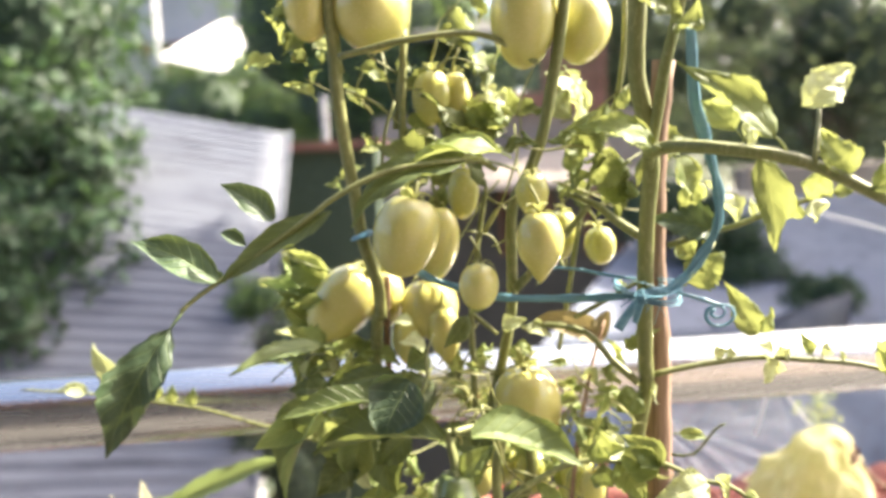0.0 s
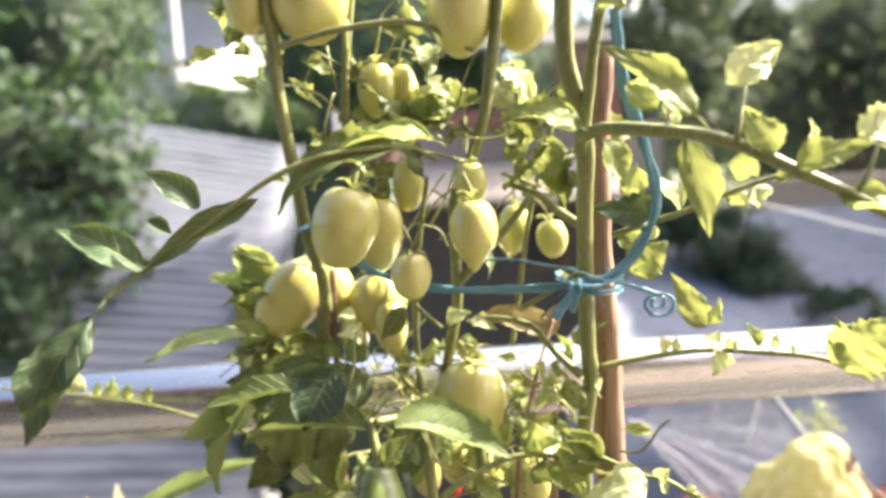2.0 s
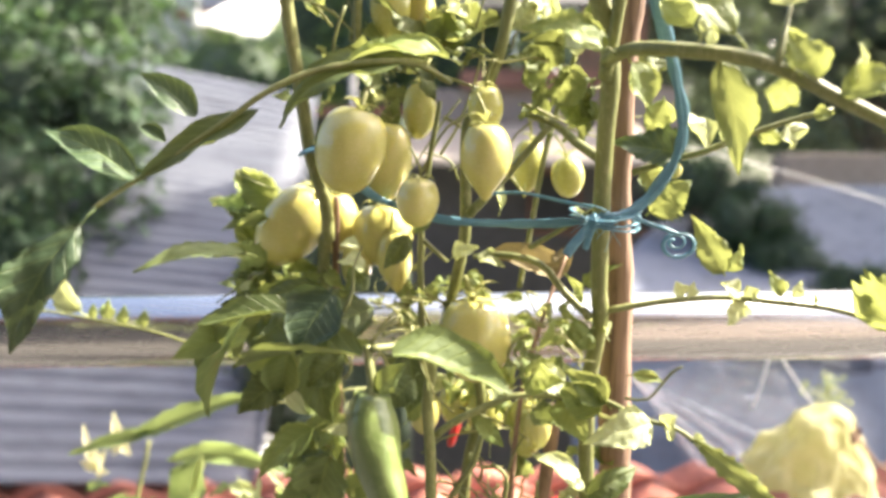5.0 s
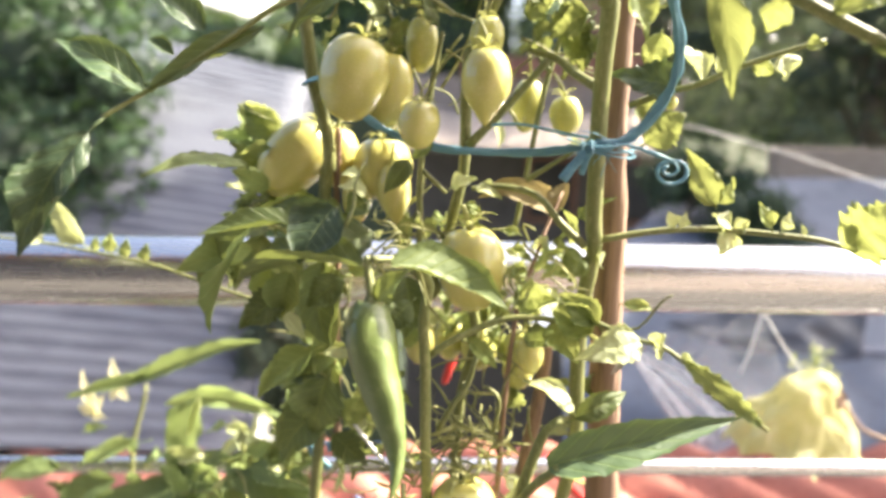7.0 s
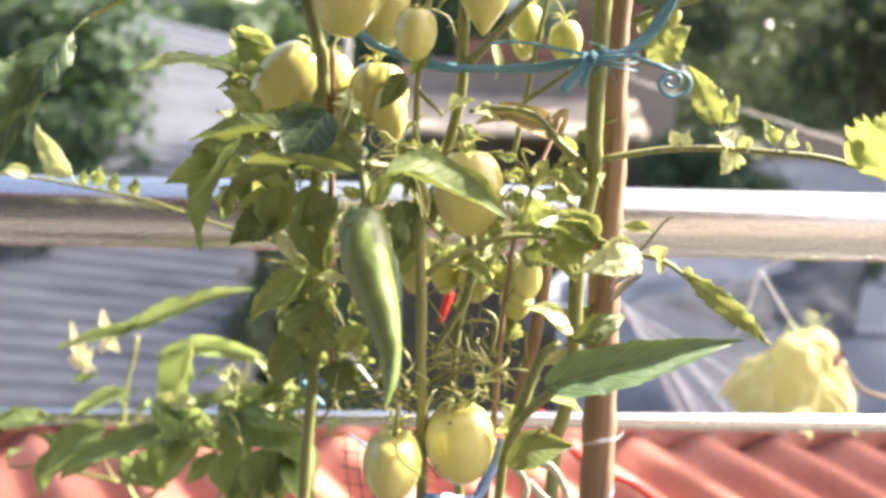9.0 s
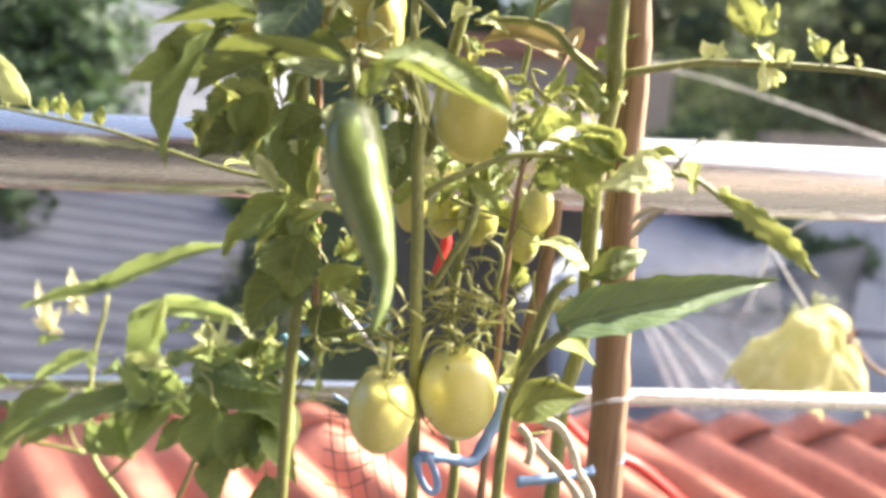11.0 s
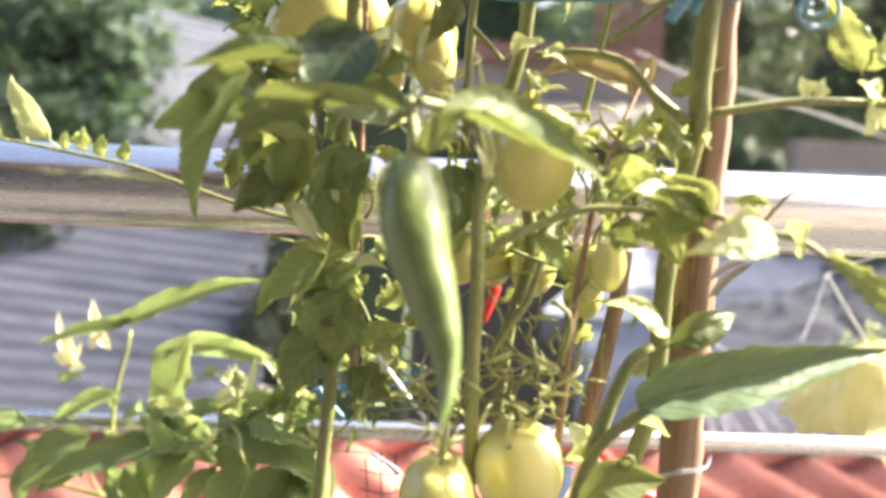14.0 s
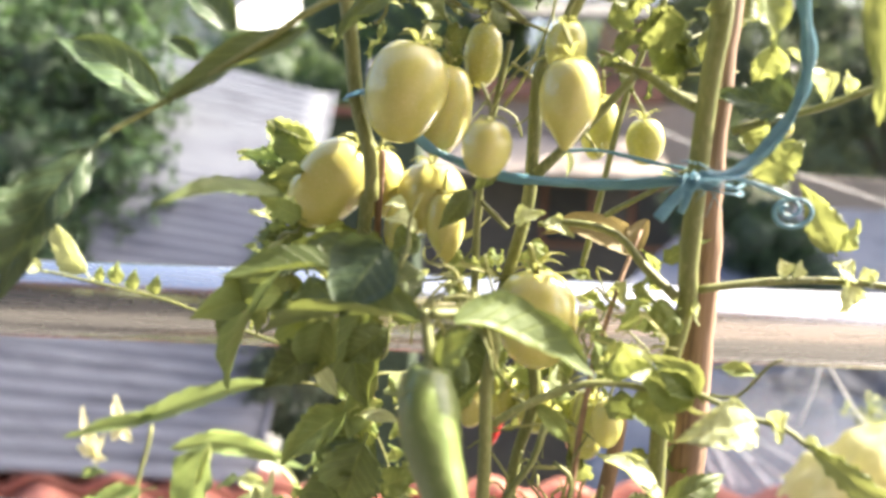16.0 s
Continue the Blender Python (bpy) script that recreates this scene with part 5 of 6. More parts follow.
# thin pale strips laid on as the sunlit rims of these leaflets
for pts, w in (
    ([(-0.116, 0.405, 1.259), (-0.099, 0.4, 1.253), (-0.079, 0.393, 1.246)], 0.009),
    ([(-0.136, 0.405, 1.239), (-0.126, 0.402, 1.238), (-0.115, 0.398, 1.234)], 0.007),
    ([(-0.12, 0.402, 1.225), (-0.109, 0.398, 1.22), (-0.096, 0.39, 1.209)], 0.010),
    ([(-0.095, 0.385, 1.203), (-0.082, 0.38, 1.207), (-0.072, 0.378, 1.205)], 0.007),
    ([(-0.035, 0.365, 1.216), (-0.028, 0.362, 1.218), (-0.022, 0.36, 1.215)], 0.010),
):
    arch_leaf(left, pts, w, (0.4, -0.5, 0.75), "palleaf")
tube("branch", [(-0.335, 0.425, 1.156), (-0.28, 0.423, 1.152), (-0.248, 0.421, 1.148), (-0.194, 0.418, 1.14), (-0.158, 0.414, 1.131), (-0.114, 0.408, 1.12), (-0.059, 0.39, 1.114)], 0.0009, 0.0015, "stem", left)
leaf(left, (-0.243, 0.42, 1.149), (-0.273, 0.42, 1.192), 0.021, (-0.4, -0.7, 0.6), 'palleaf')
leaf(left, (-0.278, 0.422, 1.152), (-0.303, 0.42, 1.158), 0.012, (0, -0.7, 0.7), 'palleaf')
leaf(left, (-0.264, 0.421, 1.151), (-0.265, 0.421, 1.165), 0.007, (0.2, -0.8, 0.4), 'palleaf')
leaf(left, (-0.225, 0.419, 1.146), (-0.226, 0.42, 1.163), 0.012, (0.1, -0.9, 0.3), 'tomleaf')
leaf(left, (-0.214, 0.419, 1.143), (-0.213, 0.42, 1.159), 0.01, (0.1, -0.9, 0.3), 'tomleaf')
leaf(left, (-0.199, 0.418, 1.141), (-0.197, 0.42, 1.156), 0.01, (0.1, -0.9, 0.3), 'tomleaf')
leaf(left, (-0.238, 0.42, 1.147), (-0.237, 0.42, 1.16), 0.008, (0.1, -0.9, 0.3), 'tomleaf')
leaf(left, (-0.114, 0.408, 1.12), (-0.071, 0.39, 1.119), 0.012, (0.6, -0.4, 0.6), 'palleaf')
# compound leaf that arches over the terrace
tube("branch", [(0.025, 0.315, 1.32), (0.009, 0.303, 1.32), (-0.025, 0.298, 1.316), (-0.051, 0.292, 1.305), (-0.07, 0.289, 1.292), (-0.1, 0.285, 1.272), (-0.127, 0.278, 1.255), (-0.133, 0.270, 1.249)], 0.0018, 0.0012, "stem", left)
chili_leaf(left, (-0.132, 0.270, 1.249), (-0.168, 0.245, 1.182), 0.031, (-0.04, -1.0, 0.05), "dimleaf", label="broad green leaflet coloured dark for shade")
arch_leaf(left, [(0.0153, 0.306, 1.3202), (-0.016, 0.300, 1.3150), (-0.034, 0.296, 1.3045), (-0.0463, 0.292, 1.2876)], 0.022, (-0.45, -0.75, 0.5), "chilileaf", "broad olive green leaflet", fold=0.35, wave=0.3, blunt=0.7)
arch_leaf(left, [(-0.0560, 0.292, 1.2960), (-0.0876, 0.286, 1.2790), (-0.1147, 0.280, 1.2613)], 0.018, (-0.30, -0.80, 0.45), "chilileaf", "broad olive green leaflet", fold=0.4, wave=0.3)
arch_leaf(left, [(-0.0856, 0.286, 1.2933), (-0.0973, 0.283, 1.3052), (-0.1101, 0.280, 1.3131)], 0.015, (0.2, -0.8, 0.55), "dimleaf", "broad green leaflet coloured dark for shade", fold=0.3)
arch_leaf(left, [(-0.1012, 0.284, 1.2806), (-0.1080, 0.283, 1.2860), (-0.1135, 0.282, 1.2878)], 0.009, (0.2, -0.8, 0.55), "dimleaf", "broad green leaflet coloured dark for shade", fold=0.3)
arch_leaf(left, [(-0.1164, 0.280, 1.2629), (-0.1359, 0.276, 1.2782), (-0.1566, 0.272, 1.2868)], 0.020, (0.2, -0.8, 0.55), "dimleaf", "broad green leaflet coloured dark for shade", fold=0.3, blunt=0.7)
arch_leaf(left, [(-0.113, 0.284, 1.261), (-0.121, 0.284, 1.263), (-0.130, 0.284, 1.262)], 0.010, (0.1, -0.6, 0.8), "dimleaf", "broad green leaflet coloured dark for shade")

# ---- chili plant in front ----
chili = thing("chili_plant", (0.03, 0.31, 0.515), "chili plant carrying one long green pepper", "plant")
tube("stem", [(0.03, 0.32, 0.50), (0.028, 0.318, 0.75), (0.029, 0.315, 0.95), (0.029, 0.31, 1.026), (0.028, 0.305, 1.072), (0.028, 0.3, 1.113), (0.027, 0.296, 1.145), (0.03, 0.292, 1.165), (0.025, 0.285, 1.178)], 0.0042, 0.0030, "stem", chili, 9, "straight green stem")
tube("side_stem", [(0.026, 0.286, 1.176), (0.018, 0.276, 1.181), (0.01, 0.268, 1.183), (0.005, 0.262, 1.184)], 0.0022, 0.0018, "stem", chili)
tube("side_stem", [(0.029, 0.301, 1.121), (0.04, 0.304, 1.129), (0.054, 0.307, 1.136), (0.072, 0.31, 1.143), (0.093, 0.31, 1.144), (0.116, 0.304, 1.141)], 0.0021, 0.0014, "stem", chili)
tube("side_stem", [(0.035, 0.31, 1.074), (0.045, 0.312, 1.092), (0.051, 0.315, 1.1), (0.056, 0.32, 1.117)], 0.0020, 0.0016, "stem", chili)
tube("side_stem", [(0.105, 0.312, 1.15), (0.128, 0.3, 1.143), (0.143, 0.29, 1.14), (0.153, 0.29, 1.138), (0.165, 0.289, 1.13), (0.187, 0.285, 1.113), (0.207, 0.28, 1.099)], 0.0015, 0.0010, "stem", chili)
tube("side_stem", [(0.075, 0.33, 0.50), (0.072, 0.325, 0.8), (0.075, 0.308, 0.959), (0.076, 0.304, 0.996), (0.078, 0.302, 1.019), (0.083, 0.3, 1.036), (0.092, 0.296, 1.051), (0.104, 0.292, 1.064)], 0.0046, 0.0026, "stem", chili)
tube("side_stem", [(0.082, 0.302, 1.033), (0.087, 0.304, 1.051), (0.093, 0.307, 1.068), (0.098, 0.31, 1.078), (0.106, 0.312, 1.084)], 0.0040, 0.0022, "stem", chili)
tube("side_stem", [(0.094, 0.306, 1.021), (0.095, 0.302, 1.032), (0.099, 0.3, 1.037), (0.101, 0.3, 1.034), (0.098, 0.301, 1.03), (0.095, 0.302, 1.031)], 0.0009, 0.0006, "stem", chili, 6)
tube("side_stem", [(0.139, 0.345, 1.13), (0.151, 0.34, 1.132), (0.162, 0.335, 1.15), (0.167, 0.332, 1.155)], 0.0009, 0.0006, "stem", chili)
tube("side_stem", [(0.061, 0.315, 1.1), (0.068, 0.312, 1.097), (0.07, 0.312, 1.089), (0.067, 0.315, 1.072)], 0.0012, 0.0012, "stem", chili)
arch_leaf(chili, [(0.098, 0.293, 1.0640), (0.121, 0.298, 1.0700), (0.150, 0.304, 1.0765), (0.180, 0.311, 1.0835), (0.208, 0.318, 1.0885)], 0.025, (-0.05, -0.80, 0.55), 'dimleaf', fold=0.60, wave=0.12, blunt=0.55)
chili_leaf(chili, (0.109, 0.314, 1.081), (0.144, 0.322, 1.099), 0.018, (0.0, -0.75, 0.6), 'chilileaf')
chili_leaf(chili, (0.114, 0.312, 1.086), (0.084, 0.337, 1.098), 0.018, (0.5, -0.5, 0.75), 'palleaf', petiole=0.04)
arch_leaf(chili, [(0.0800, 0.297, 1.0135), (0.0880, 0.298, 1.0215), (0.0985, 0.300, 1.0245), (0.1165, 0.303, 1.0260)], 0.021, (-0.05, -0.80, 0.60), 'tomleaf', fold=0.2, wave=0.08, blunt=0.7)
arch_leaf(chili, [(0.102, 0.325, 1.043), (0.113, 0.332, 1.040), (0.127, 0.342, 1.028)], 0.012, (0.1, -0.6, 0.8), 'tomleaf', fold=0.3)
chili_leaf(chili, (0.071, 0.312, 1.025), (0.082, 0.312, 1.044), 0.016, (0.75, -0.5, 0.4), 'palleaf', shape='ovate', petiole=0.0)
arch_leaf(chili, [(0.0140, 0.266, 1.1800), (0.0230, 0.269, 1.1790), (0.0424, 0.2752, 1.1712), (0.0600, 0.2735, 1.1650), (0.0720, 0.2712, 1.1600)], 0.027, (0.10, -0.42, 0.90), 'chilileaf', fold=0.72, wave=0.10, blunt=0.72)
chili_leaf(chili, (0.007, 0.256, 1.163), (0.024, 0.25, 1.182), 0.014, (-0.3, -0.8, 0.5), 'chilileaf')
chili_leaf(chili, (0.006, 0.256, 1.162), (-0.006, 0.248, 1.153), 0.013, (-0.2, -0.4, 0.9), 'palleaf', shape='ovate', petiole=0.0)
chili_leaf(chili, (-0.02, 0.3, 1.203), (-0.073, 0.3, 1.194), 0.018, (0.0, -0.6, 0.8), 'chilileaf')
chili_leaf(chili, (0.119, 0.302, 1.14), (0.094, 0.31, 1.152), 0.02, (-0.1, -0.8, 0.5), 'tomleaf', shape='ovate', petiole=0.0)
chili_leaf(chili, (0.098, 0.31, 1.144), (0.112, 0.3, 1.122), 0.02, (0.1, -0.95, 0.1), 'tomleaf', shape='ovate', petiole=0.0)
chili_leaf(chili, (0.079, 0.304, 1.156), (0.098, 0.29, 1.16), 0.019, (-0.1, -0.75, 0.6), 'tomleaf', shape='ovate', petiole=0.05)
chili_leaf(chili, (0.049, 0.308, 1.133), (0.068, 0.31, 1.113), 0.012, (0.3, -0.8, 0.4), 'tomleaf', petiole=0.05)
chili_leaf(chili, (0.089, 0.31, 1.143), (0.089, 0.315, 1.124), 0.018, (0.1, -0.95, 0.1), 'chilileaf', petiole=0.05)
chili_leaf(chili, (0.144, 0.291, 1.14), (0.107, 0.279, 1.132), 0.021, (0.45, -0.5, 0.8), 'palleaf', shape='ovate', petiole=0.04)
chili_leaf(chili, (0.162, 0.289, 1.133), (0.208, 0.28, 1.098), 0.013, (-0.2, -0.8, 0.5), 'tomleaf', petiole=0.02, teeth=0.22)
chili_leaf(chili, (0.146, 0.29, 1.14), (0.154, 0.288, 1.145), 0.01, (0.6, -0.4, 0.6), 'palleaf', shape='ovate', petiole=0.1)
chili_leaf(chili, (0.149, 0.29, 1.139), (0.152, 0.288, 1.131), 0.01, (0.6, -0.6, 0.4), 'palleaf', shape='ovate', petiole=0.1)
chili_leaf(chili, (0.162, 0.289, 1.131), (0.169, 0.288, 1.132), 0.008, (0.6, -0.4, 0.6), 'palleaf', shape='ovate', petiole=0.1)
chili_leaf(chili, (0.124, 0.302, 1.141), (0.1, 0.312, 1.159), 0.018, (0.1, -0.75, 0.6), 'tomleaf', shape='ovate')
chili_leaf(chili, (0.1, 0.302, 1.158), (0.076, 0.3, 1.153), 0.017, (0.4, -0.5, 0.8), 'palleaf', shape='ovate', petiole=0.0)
chili_leaf(chili, (0.085, 0.312, 1.168), (0.094, 0.312, 1.187), 0.007, (0.3, -0.8, 0.2), 'tomleaf')
chili_leaf(chili, (0.139, 0.34, 1.146), (0.158, 0.335, 1.145), 0.01, (0.2, -0.6, 0.8), 'tomleaf')
chili_leaf(chili, (-0.039, 0.33, 1.114), (-0.078, 0.32, 1.083), 0.022, (-0.1, -0.6, 0.8), 'tomleaf', shape='ovate')
chili_leaf(chili, (-0.034, 0.33, 1.1), (-0.046, 0.33, 1.056), 0.036, (0.0, -0.9, 0.4), 'chilileaf', shape='ovate')
chili_leaf(chili, (-0.041, 0.33, 1.109), (-0.016, 0.33, 1.107), 0.01, (0.2, -0.4, 0.9), 'palleaf')
chili_leaf(chili, (-0.032, 0.34, 1.063), (-0.006, 0.34, 1.076), 0.018, (0.1, -0.7, 0.6), 'tomleaf', shape='ovate')

chili_leaf(chili, (-0.06, 0.29, 1.222), (-0.1, 0.245, 1.225), 0.014, (0.0, -0.5, 0.85))
chili_leaf(chili, (-0.067, 0.33, 1.184), (-0.054, 0.32, 1.16), 0.022, (0.0, -0.95, 0.2))
arch_leaf(chili, [(-0.0165, 0.274, 1.2075), (-0.0215, 0.270, 1.2005), (-0.0265, 0.265, 1.1915), (-0.0310, 0.260, 1.1800)], 0.033, (-0.35, -0.92, 0.15), "dimleaf", fold=0.12, blunt=0.6)
chili_leaf(chili, (-0.067, 0.33, 1.184), (-0.095, 0.32, 1.188), 0.018, (0.0, -0.7, 0.7))
chili_leaf(chili, (-0.051, 0.31, 1.153), (-0.075, 0.29, 1.136), 0.024, (0.0, -0.8, 0.5))
chili_leaf(chili, (-0.02, 0.32, 1.162), (-0.043, 0.31, 1.144), 0.022, (0.1, -0.8, 0.5))
chili_leaf(chili, (0.018, 0.33, 1.147), (-0, 0.32, 1.129), 0.022, (0.1, -0.8, 0.5))
chili_leaf(chili, (-0.029, 0.33, 1.075), (-0.06, 0.34, 1.089), 0.024, (0.1, -0.7, 0.7))
chili_leaf(chili, (-0.041, 0.35, 1.049), (-0.013, 0.34, 1.031), 0.024, (0.1, -0.7, 0.6))

# long drooping blades round the pepper's stalk
arch_leaf(chili, [(0.0, 0.262, 1.180), (-0.0131, 0.262, 1.1815), (-0.0272, 0.265, 1.1805), (-0.0397, 0.268, 1.1780), (-0.055, 0.274, 1.1725), (-0.0725, 0.281, 1.1645)], 0.026, (0.05, -0.20, 0.97), fold=0.85, wave=0.10)
arch_leaf(chili, [(-0.064, 0.285, 1.1935), (-0.0719, 0.287, 1.1819), (-0.082, 0.290, 1.1652), (-0.0905, 0.293, 1.1440), (-0.0935, 0.295, 1.1300)], 0.028, (-0.75, -0.55, 0.30), fold=0.85, wave=0.10, blunt=0.7)
arch_leaf(chili, [(-0.0676, 0.32, 1.1640), (-0.0667, 0.322, 1.1505), (-0.0620, 0.324, 1.1370)], 0.022, (-0.2, -0.9, 0.2), "tomleaf", fold=0.35)
arch_leaf(chili, [(-0.045, 0.3, 1.17), (-0.058, 0.32, 1.159), (-0.067, 0.335, 1.143), (-0.065, 0.345, 1.127), (-0.057, 0.35, 1.114)], 0.034, (-0.2, -0.95, 0.10), "tomleaf", fold=0.25)
# narrow pale blade painted as the lit edge of the leaf above
arch_leaf(chili, [(-0.061, 0.325, 1.137), (-0.056, 0.328, 1.127), (-0.051, 0.334, 1.117)], 0.011, (0.5, -0.6, 0.30), "palleaf")
arch_leaf(chili, [(-0.0330, 0.277, 1.1970), (-0.0480, 0.273, 1.1975), (-0.0660, 0.269, 1.1950), (-0.0835, 0.265, 1.1925)], 0.016, (0.0, -0.45, 0.9), fold=0.8, wave=0.1)
arch_leaf(chili, [(-0.07, 0.3, 1.179), (-0.082, 0.292, 1.177), (-0.095, 0.285, 1.173), (-0.105, 0.28, 1.169)], 0.018, (0.0, -0.7, 0.35), "tomleaf")
arch_leaf(chili, [(-0.049, 0.3, 1.167), (-0.052, 0.3, 1.155), (-0.055, 0.298, 1.14)], 0.022, (0.0, -0.95, 0.10), "tomleaf")
arch_leaf(chili, [(-0.042, 0.345, 1.163), (-0.045, 0.34, 1.146), (-0.04, 0.335, 1.123), (-0.034, 0.33, 1.114)], 0.030, (0.1, -0.95, 0.10))
arch_leaf(chili, [(-0.04, 0.345, 1.069), (-0.05, 0.335, 1.063), (-0.06, 0.33, 1.052), (-0.065, 0.325, 1.038)], 0.030, (-0.2, -0.85, 0.25))
arch_leaf(chili, [(-0.037, 0.345, 1.076), (-0.049, 0.34, 1.069), (-0.064, 0.338, 1.057)], 0.008, (0.6, -0.4, 0.35), "palleaf")
arch_leaf(chili, [(-0.008, 0.33, 1.186), (-0.022, 0.32, 1.182), (-0.036, 0.31, 1.185), (-0.052, 0.3, 1.193)], 0.030, (0.0, -0.8, 0.30))
arch_leaf(chili, [(0.01, 0.345, 1.156), (0.013, 0.34, 1.14), (0.011, 0.335, 1.12)], 0.028, (0.1, -0.95, 0.10))
arch_leaf(chili, [(-0.056, 0.36, 1.15), (-0.046, 0.355, 1.133), (-0.043, 0.35, 1.116), (-0.056, 0.35, 1.092)], 0.016, (0.5, -0.8, 0.15), "tomleaf")
arch_leaf(chili, [(-0.032, 0.36, 1.105), (-0.058, 0.355, 1.09), (-0.073, 0.35, 1.075)], 0.020, (0.2, -0.5, 0.40), "tomleaf")
arch_leaf(chili, [(-0.043, 0.37, 1.089), (-0.053, 0.365, 1.07), (-0.054, 0.36, 1.044)], 0.040, (0.0, -0.95, 0.15))

# the long pepper
PEP = [Vector(q) for q in ((0.0058, 0.2585, 1.1630), (0.0050, 0.2565, 1.1550), (0.0065, 0.2532, 1.1435), (0.0093, 0.2498, 1.1330), (0.0131, 0.2461, 1.1237), (0.0168, 0.2422, 1.1156), (0.0200, 0.2379, 1.1067), (0.0224, 0.2335, 1.0981), (0.0233, 0.2288, 1.0915), (0.0228, 0.2240, 1.0861), (0.0213, 0.2190, 1.0799))]
PEP_R = (0.0080, 0.0114, 0.0123, 0.0118, 0.0104, 0.0090, 0.0073, 0.0053, 0.0036, 0.0023, 0.0006)
bm = bmesh.new()
pts = spline(PEP, 0.0018)
rings = []
for i, (q, u, v) in enumerate(frames_along(pts)):
    f = i / (len(pts) - 1) * (len(PEP_R) - 1)
    k = min(int(f), len(PEP_R) - 2)
    r = PEP_R[k] + (PEP_R[k + 1] - PEP_R[k]) * (f - k)
    ring = []
    for a in [2 * math.pi * s / 26 for s in range(26)]:
        d = math.cos(a) * u + math.sin(a) * v
        crinkle = 0.05 * noise.noise(q * 70 + d * 2.4) + 0.05 * noise.noise(q * 40 + d * 1.3) + 0.05 * math.cos(3 * a + 0.5 * f + 0.4) + (0.10 + 0.02 * f) * noise.noise(Vector((1.2 * math.cos(a), 1.2 * math.sin(a), 150 * q.z))) * noise.noise(q * 55 + d)
        ring.append(bm.verts.new(q + d * r * (1 + crinkle)))
    rings.append(ring)
for a, b in zip(rings, rings[1:]):
    for k in range(26):
        bm.faces.new((a[k], a[(k + 1) % 26], b[(k + 1) % 26], b[k]))
bm.faces.new(rings[0][::-1])
bm.faces.new(rings[-1])
pepper = finish("pepper", bm, "pepper", chili, True, "long glossy green pepper with a crinkled skin")
finish("calyx", tube_bm([PEP[0] + Vector((-0.004, 0.006, 0.022)), PEP[0] + Vector((-0.002, 0.003, 0.012)), PEP[0] + Vector((0, 0, 0.0035)), PEP[0] + Vector((0, 0, 0.001))], 0.0017, 0.0030, 8, 0.002, 0.1), "stem", pepper, True, "pale green calyx and stalk")
finish("calyx_rim", tube_bm([PEP[0] + Vector((0, 0, 0.0035)), PEP[0] + Vector((0, 0, 0.0015)), PEP[0] + Vector((0, 0, -0.0015))], 0.0028, 0.0058, 12, 0.001, 0.15), "stem", pepper)

# ---- low flowering pepper plant at the rail ----
low = thing("flowering_pepper_plant", (-0.25, 0.50, 0.515), "low bushy pepper plant with pale yellow flowers", "plant")
tube("stem", [(-0.25, 0.50, 0.50), (-0.22, 0.5, 0.755), (-0.251, 0.51, 0.804), (-0.286, 0.525, 0.834), (-0.294, 0.535, 0.877), (-0.294, 0.545, 0.925), (-0.287, 0.555, 0.964), (-0.286, 0.56, 0.981)], 0.0035, 0.0018, "stem", low)
tube("side_stem", [(-0.299, 0.53, 0.836), (-0.331, 0.53, 0.841), (-0.373, 0.53, 0.846), (-0.416, 0.53, 0.844)], 0.0022, 0.0014, "stem", low)
tube("side_stem", [(-0.271, 0.515, 0.82), (-0.241, 0.51, 0.852), (-0.209, 0.5, 0.9), (-0.213, 0.5, 0.933)], 0.0018, 0.0014, "stem", low)
tube("side_stem", [(-0.214, 0.49, 0.773), (-0.178, 0.48, 0.849), (-0.154, 0.47, 0.9), (-0.127, 0.46, 0.934)], 0.0022, 0.0016, "stem", low)
tube("side_stem", [(-0.3, 0.53, 0.836), (-0.313, 0.535, 0.848), (-0.317, 0.535, 0.87)], 0.0010, 0.0008, "stem", low)
arch_leaf(low, [(-0.300, 0.556, 0.984), (-0.245, 0.552, 1.010), (-0.200, 0.548, 1.029), (-0.159, 0.545, 1.039)], 0.021, (0.15, -0.75, 0.65), 'lowleaf', fold=0.5)
arch_leaf(low, [(-0.270, 0.556, 0.992), (-0.315, 0.553, 0.982), (-0.367, 0.55, 0.966)], 0.015, (0.0, -0.7, 0.7), 'lowleaf', fold=0.5)
arch_leaf(low, [(-0.262, 0.55, 0.966), (-0.215, 0.543, 0.978), (-0.170, 0.536, 0.977), (-0.128, 0.53, 0.968)], 0.020, (0.1, -0.75, 0.65), 'lowleaf', fold=0.45)
chili_leaf(low, (-0.23, 0.51, 0.942), (-0.216, 0.525, 0.989), 0.026, (-0.6, -0.7, 0.3), 'lowleaf')
chili_leaf(low, (-0.222, 0.52, 0.978), (-0.215, 0.525, 0.989), 0.005, (0.8, -0.4, 0.2), 'palleaf')
chili_leaf(low, (-0.229, 0.51, 0.953), (-0.17, 0.48, 0.905), 0.046, (-0.1, -0.8, 0.5), 'lowleaf')
chili_leaf(low, (-0.206, 0.5, 0.948), (-0.222, 0.47, 0.868), 0.042, (-0.1, -0.9, 0.3), 'lowleaf')
chili_leaf(low, (-0.266, 0.53, 0.937), (-0.347, 0.53, 0.902), 0.022, (0.0, -0.5, 0.85), 'lowleaf')
chili_leaf(low, (-0.274, 0.51, 0.899), (-0.332, 0.49, 0.86), 0.03, (0.0, -0.6, 0.8), 'lowleaf')
chili_leaf(low, (-0.33, 0.53, 0.888), (-0.375, 0.51, 0.825), 0.03, (-0.2, -0.8, 0.4), 'lowleaf')
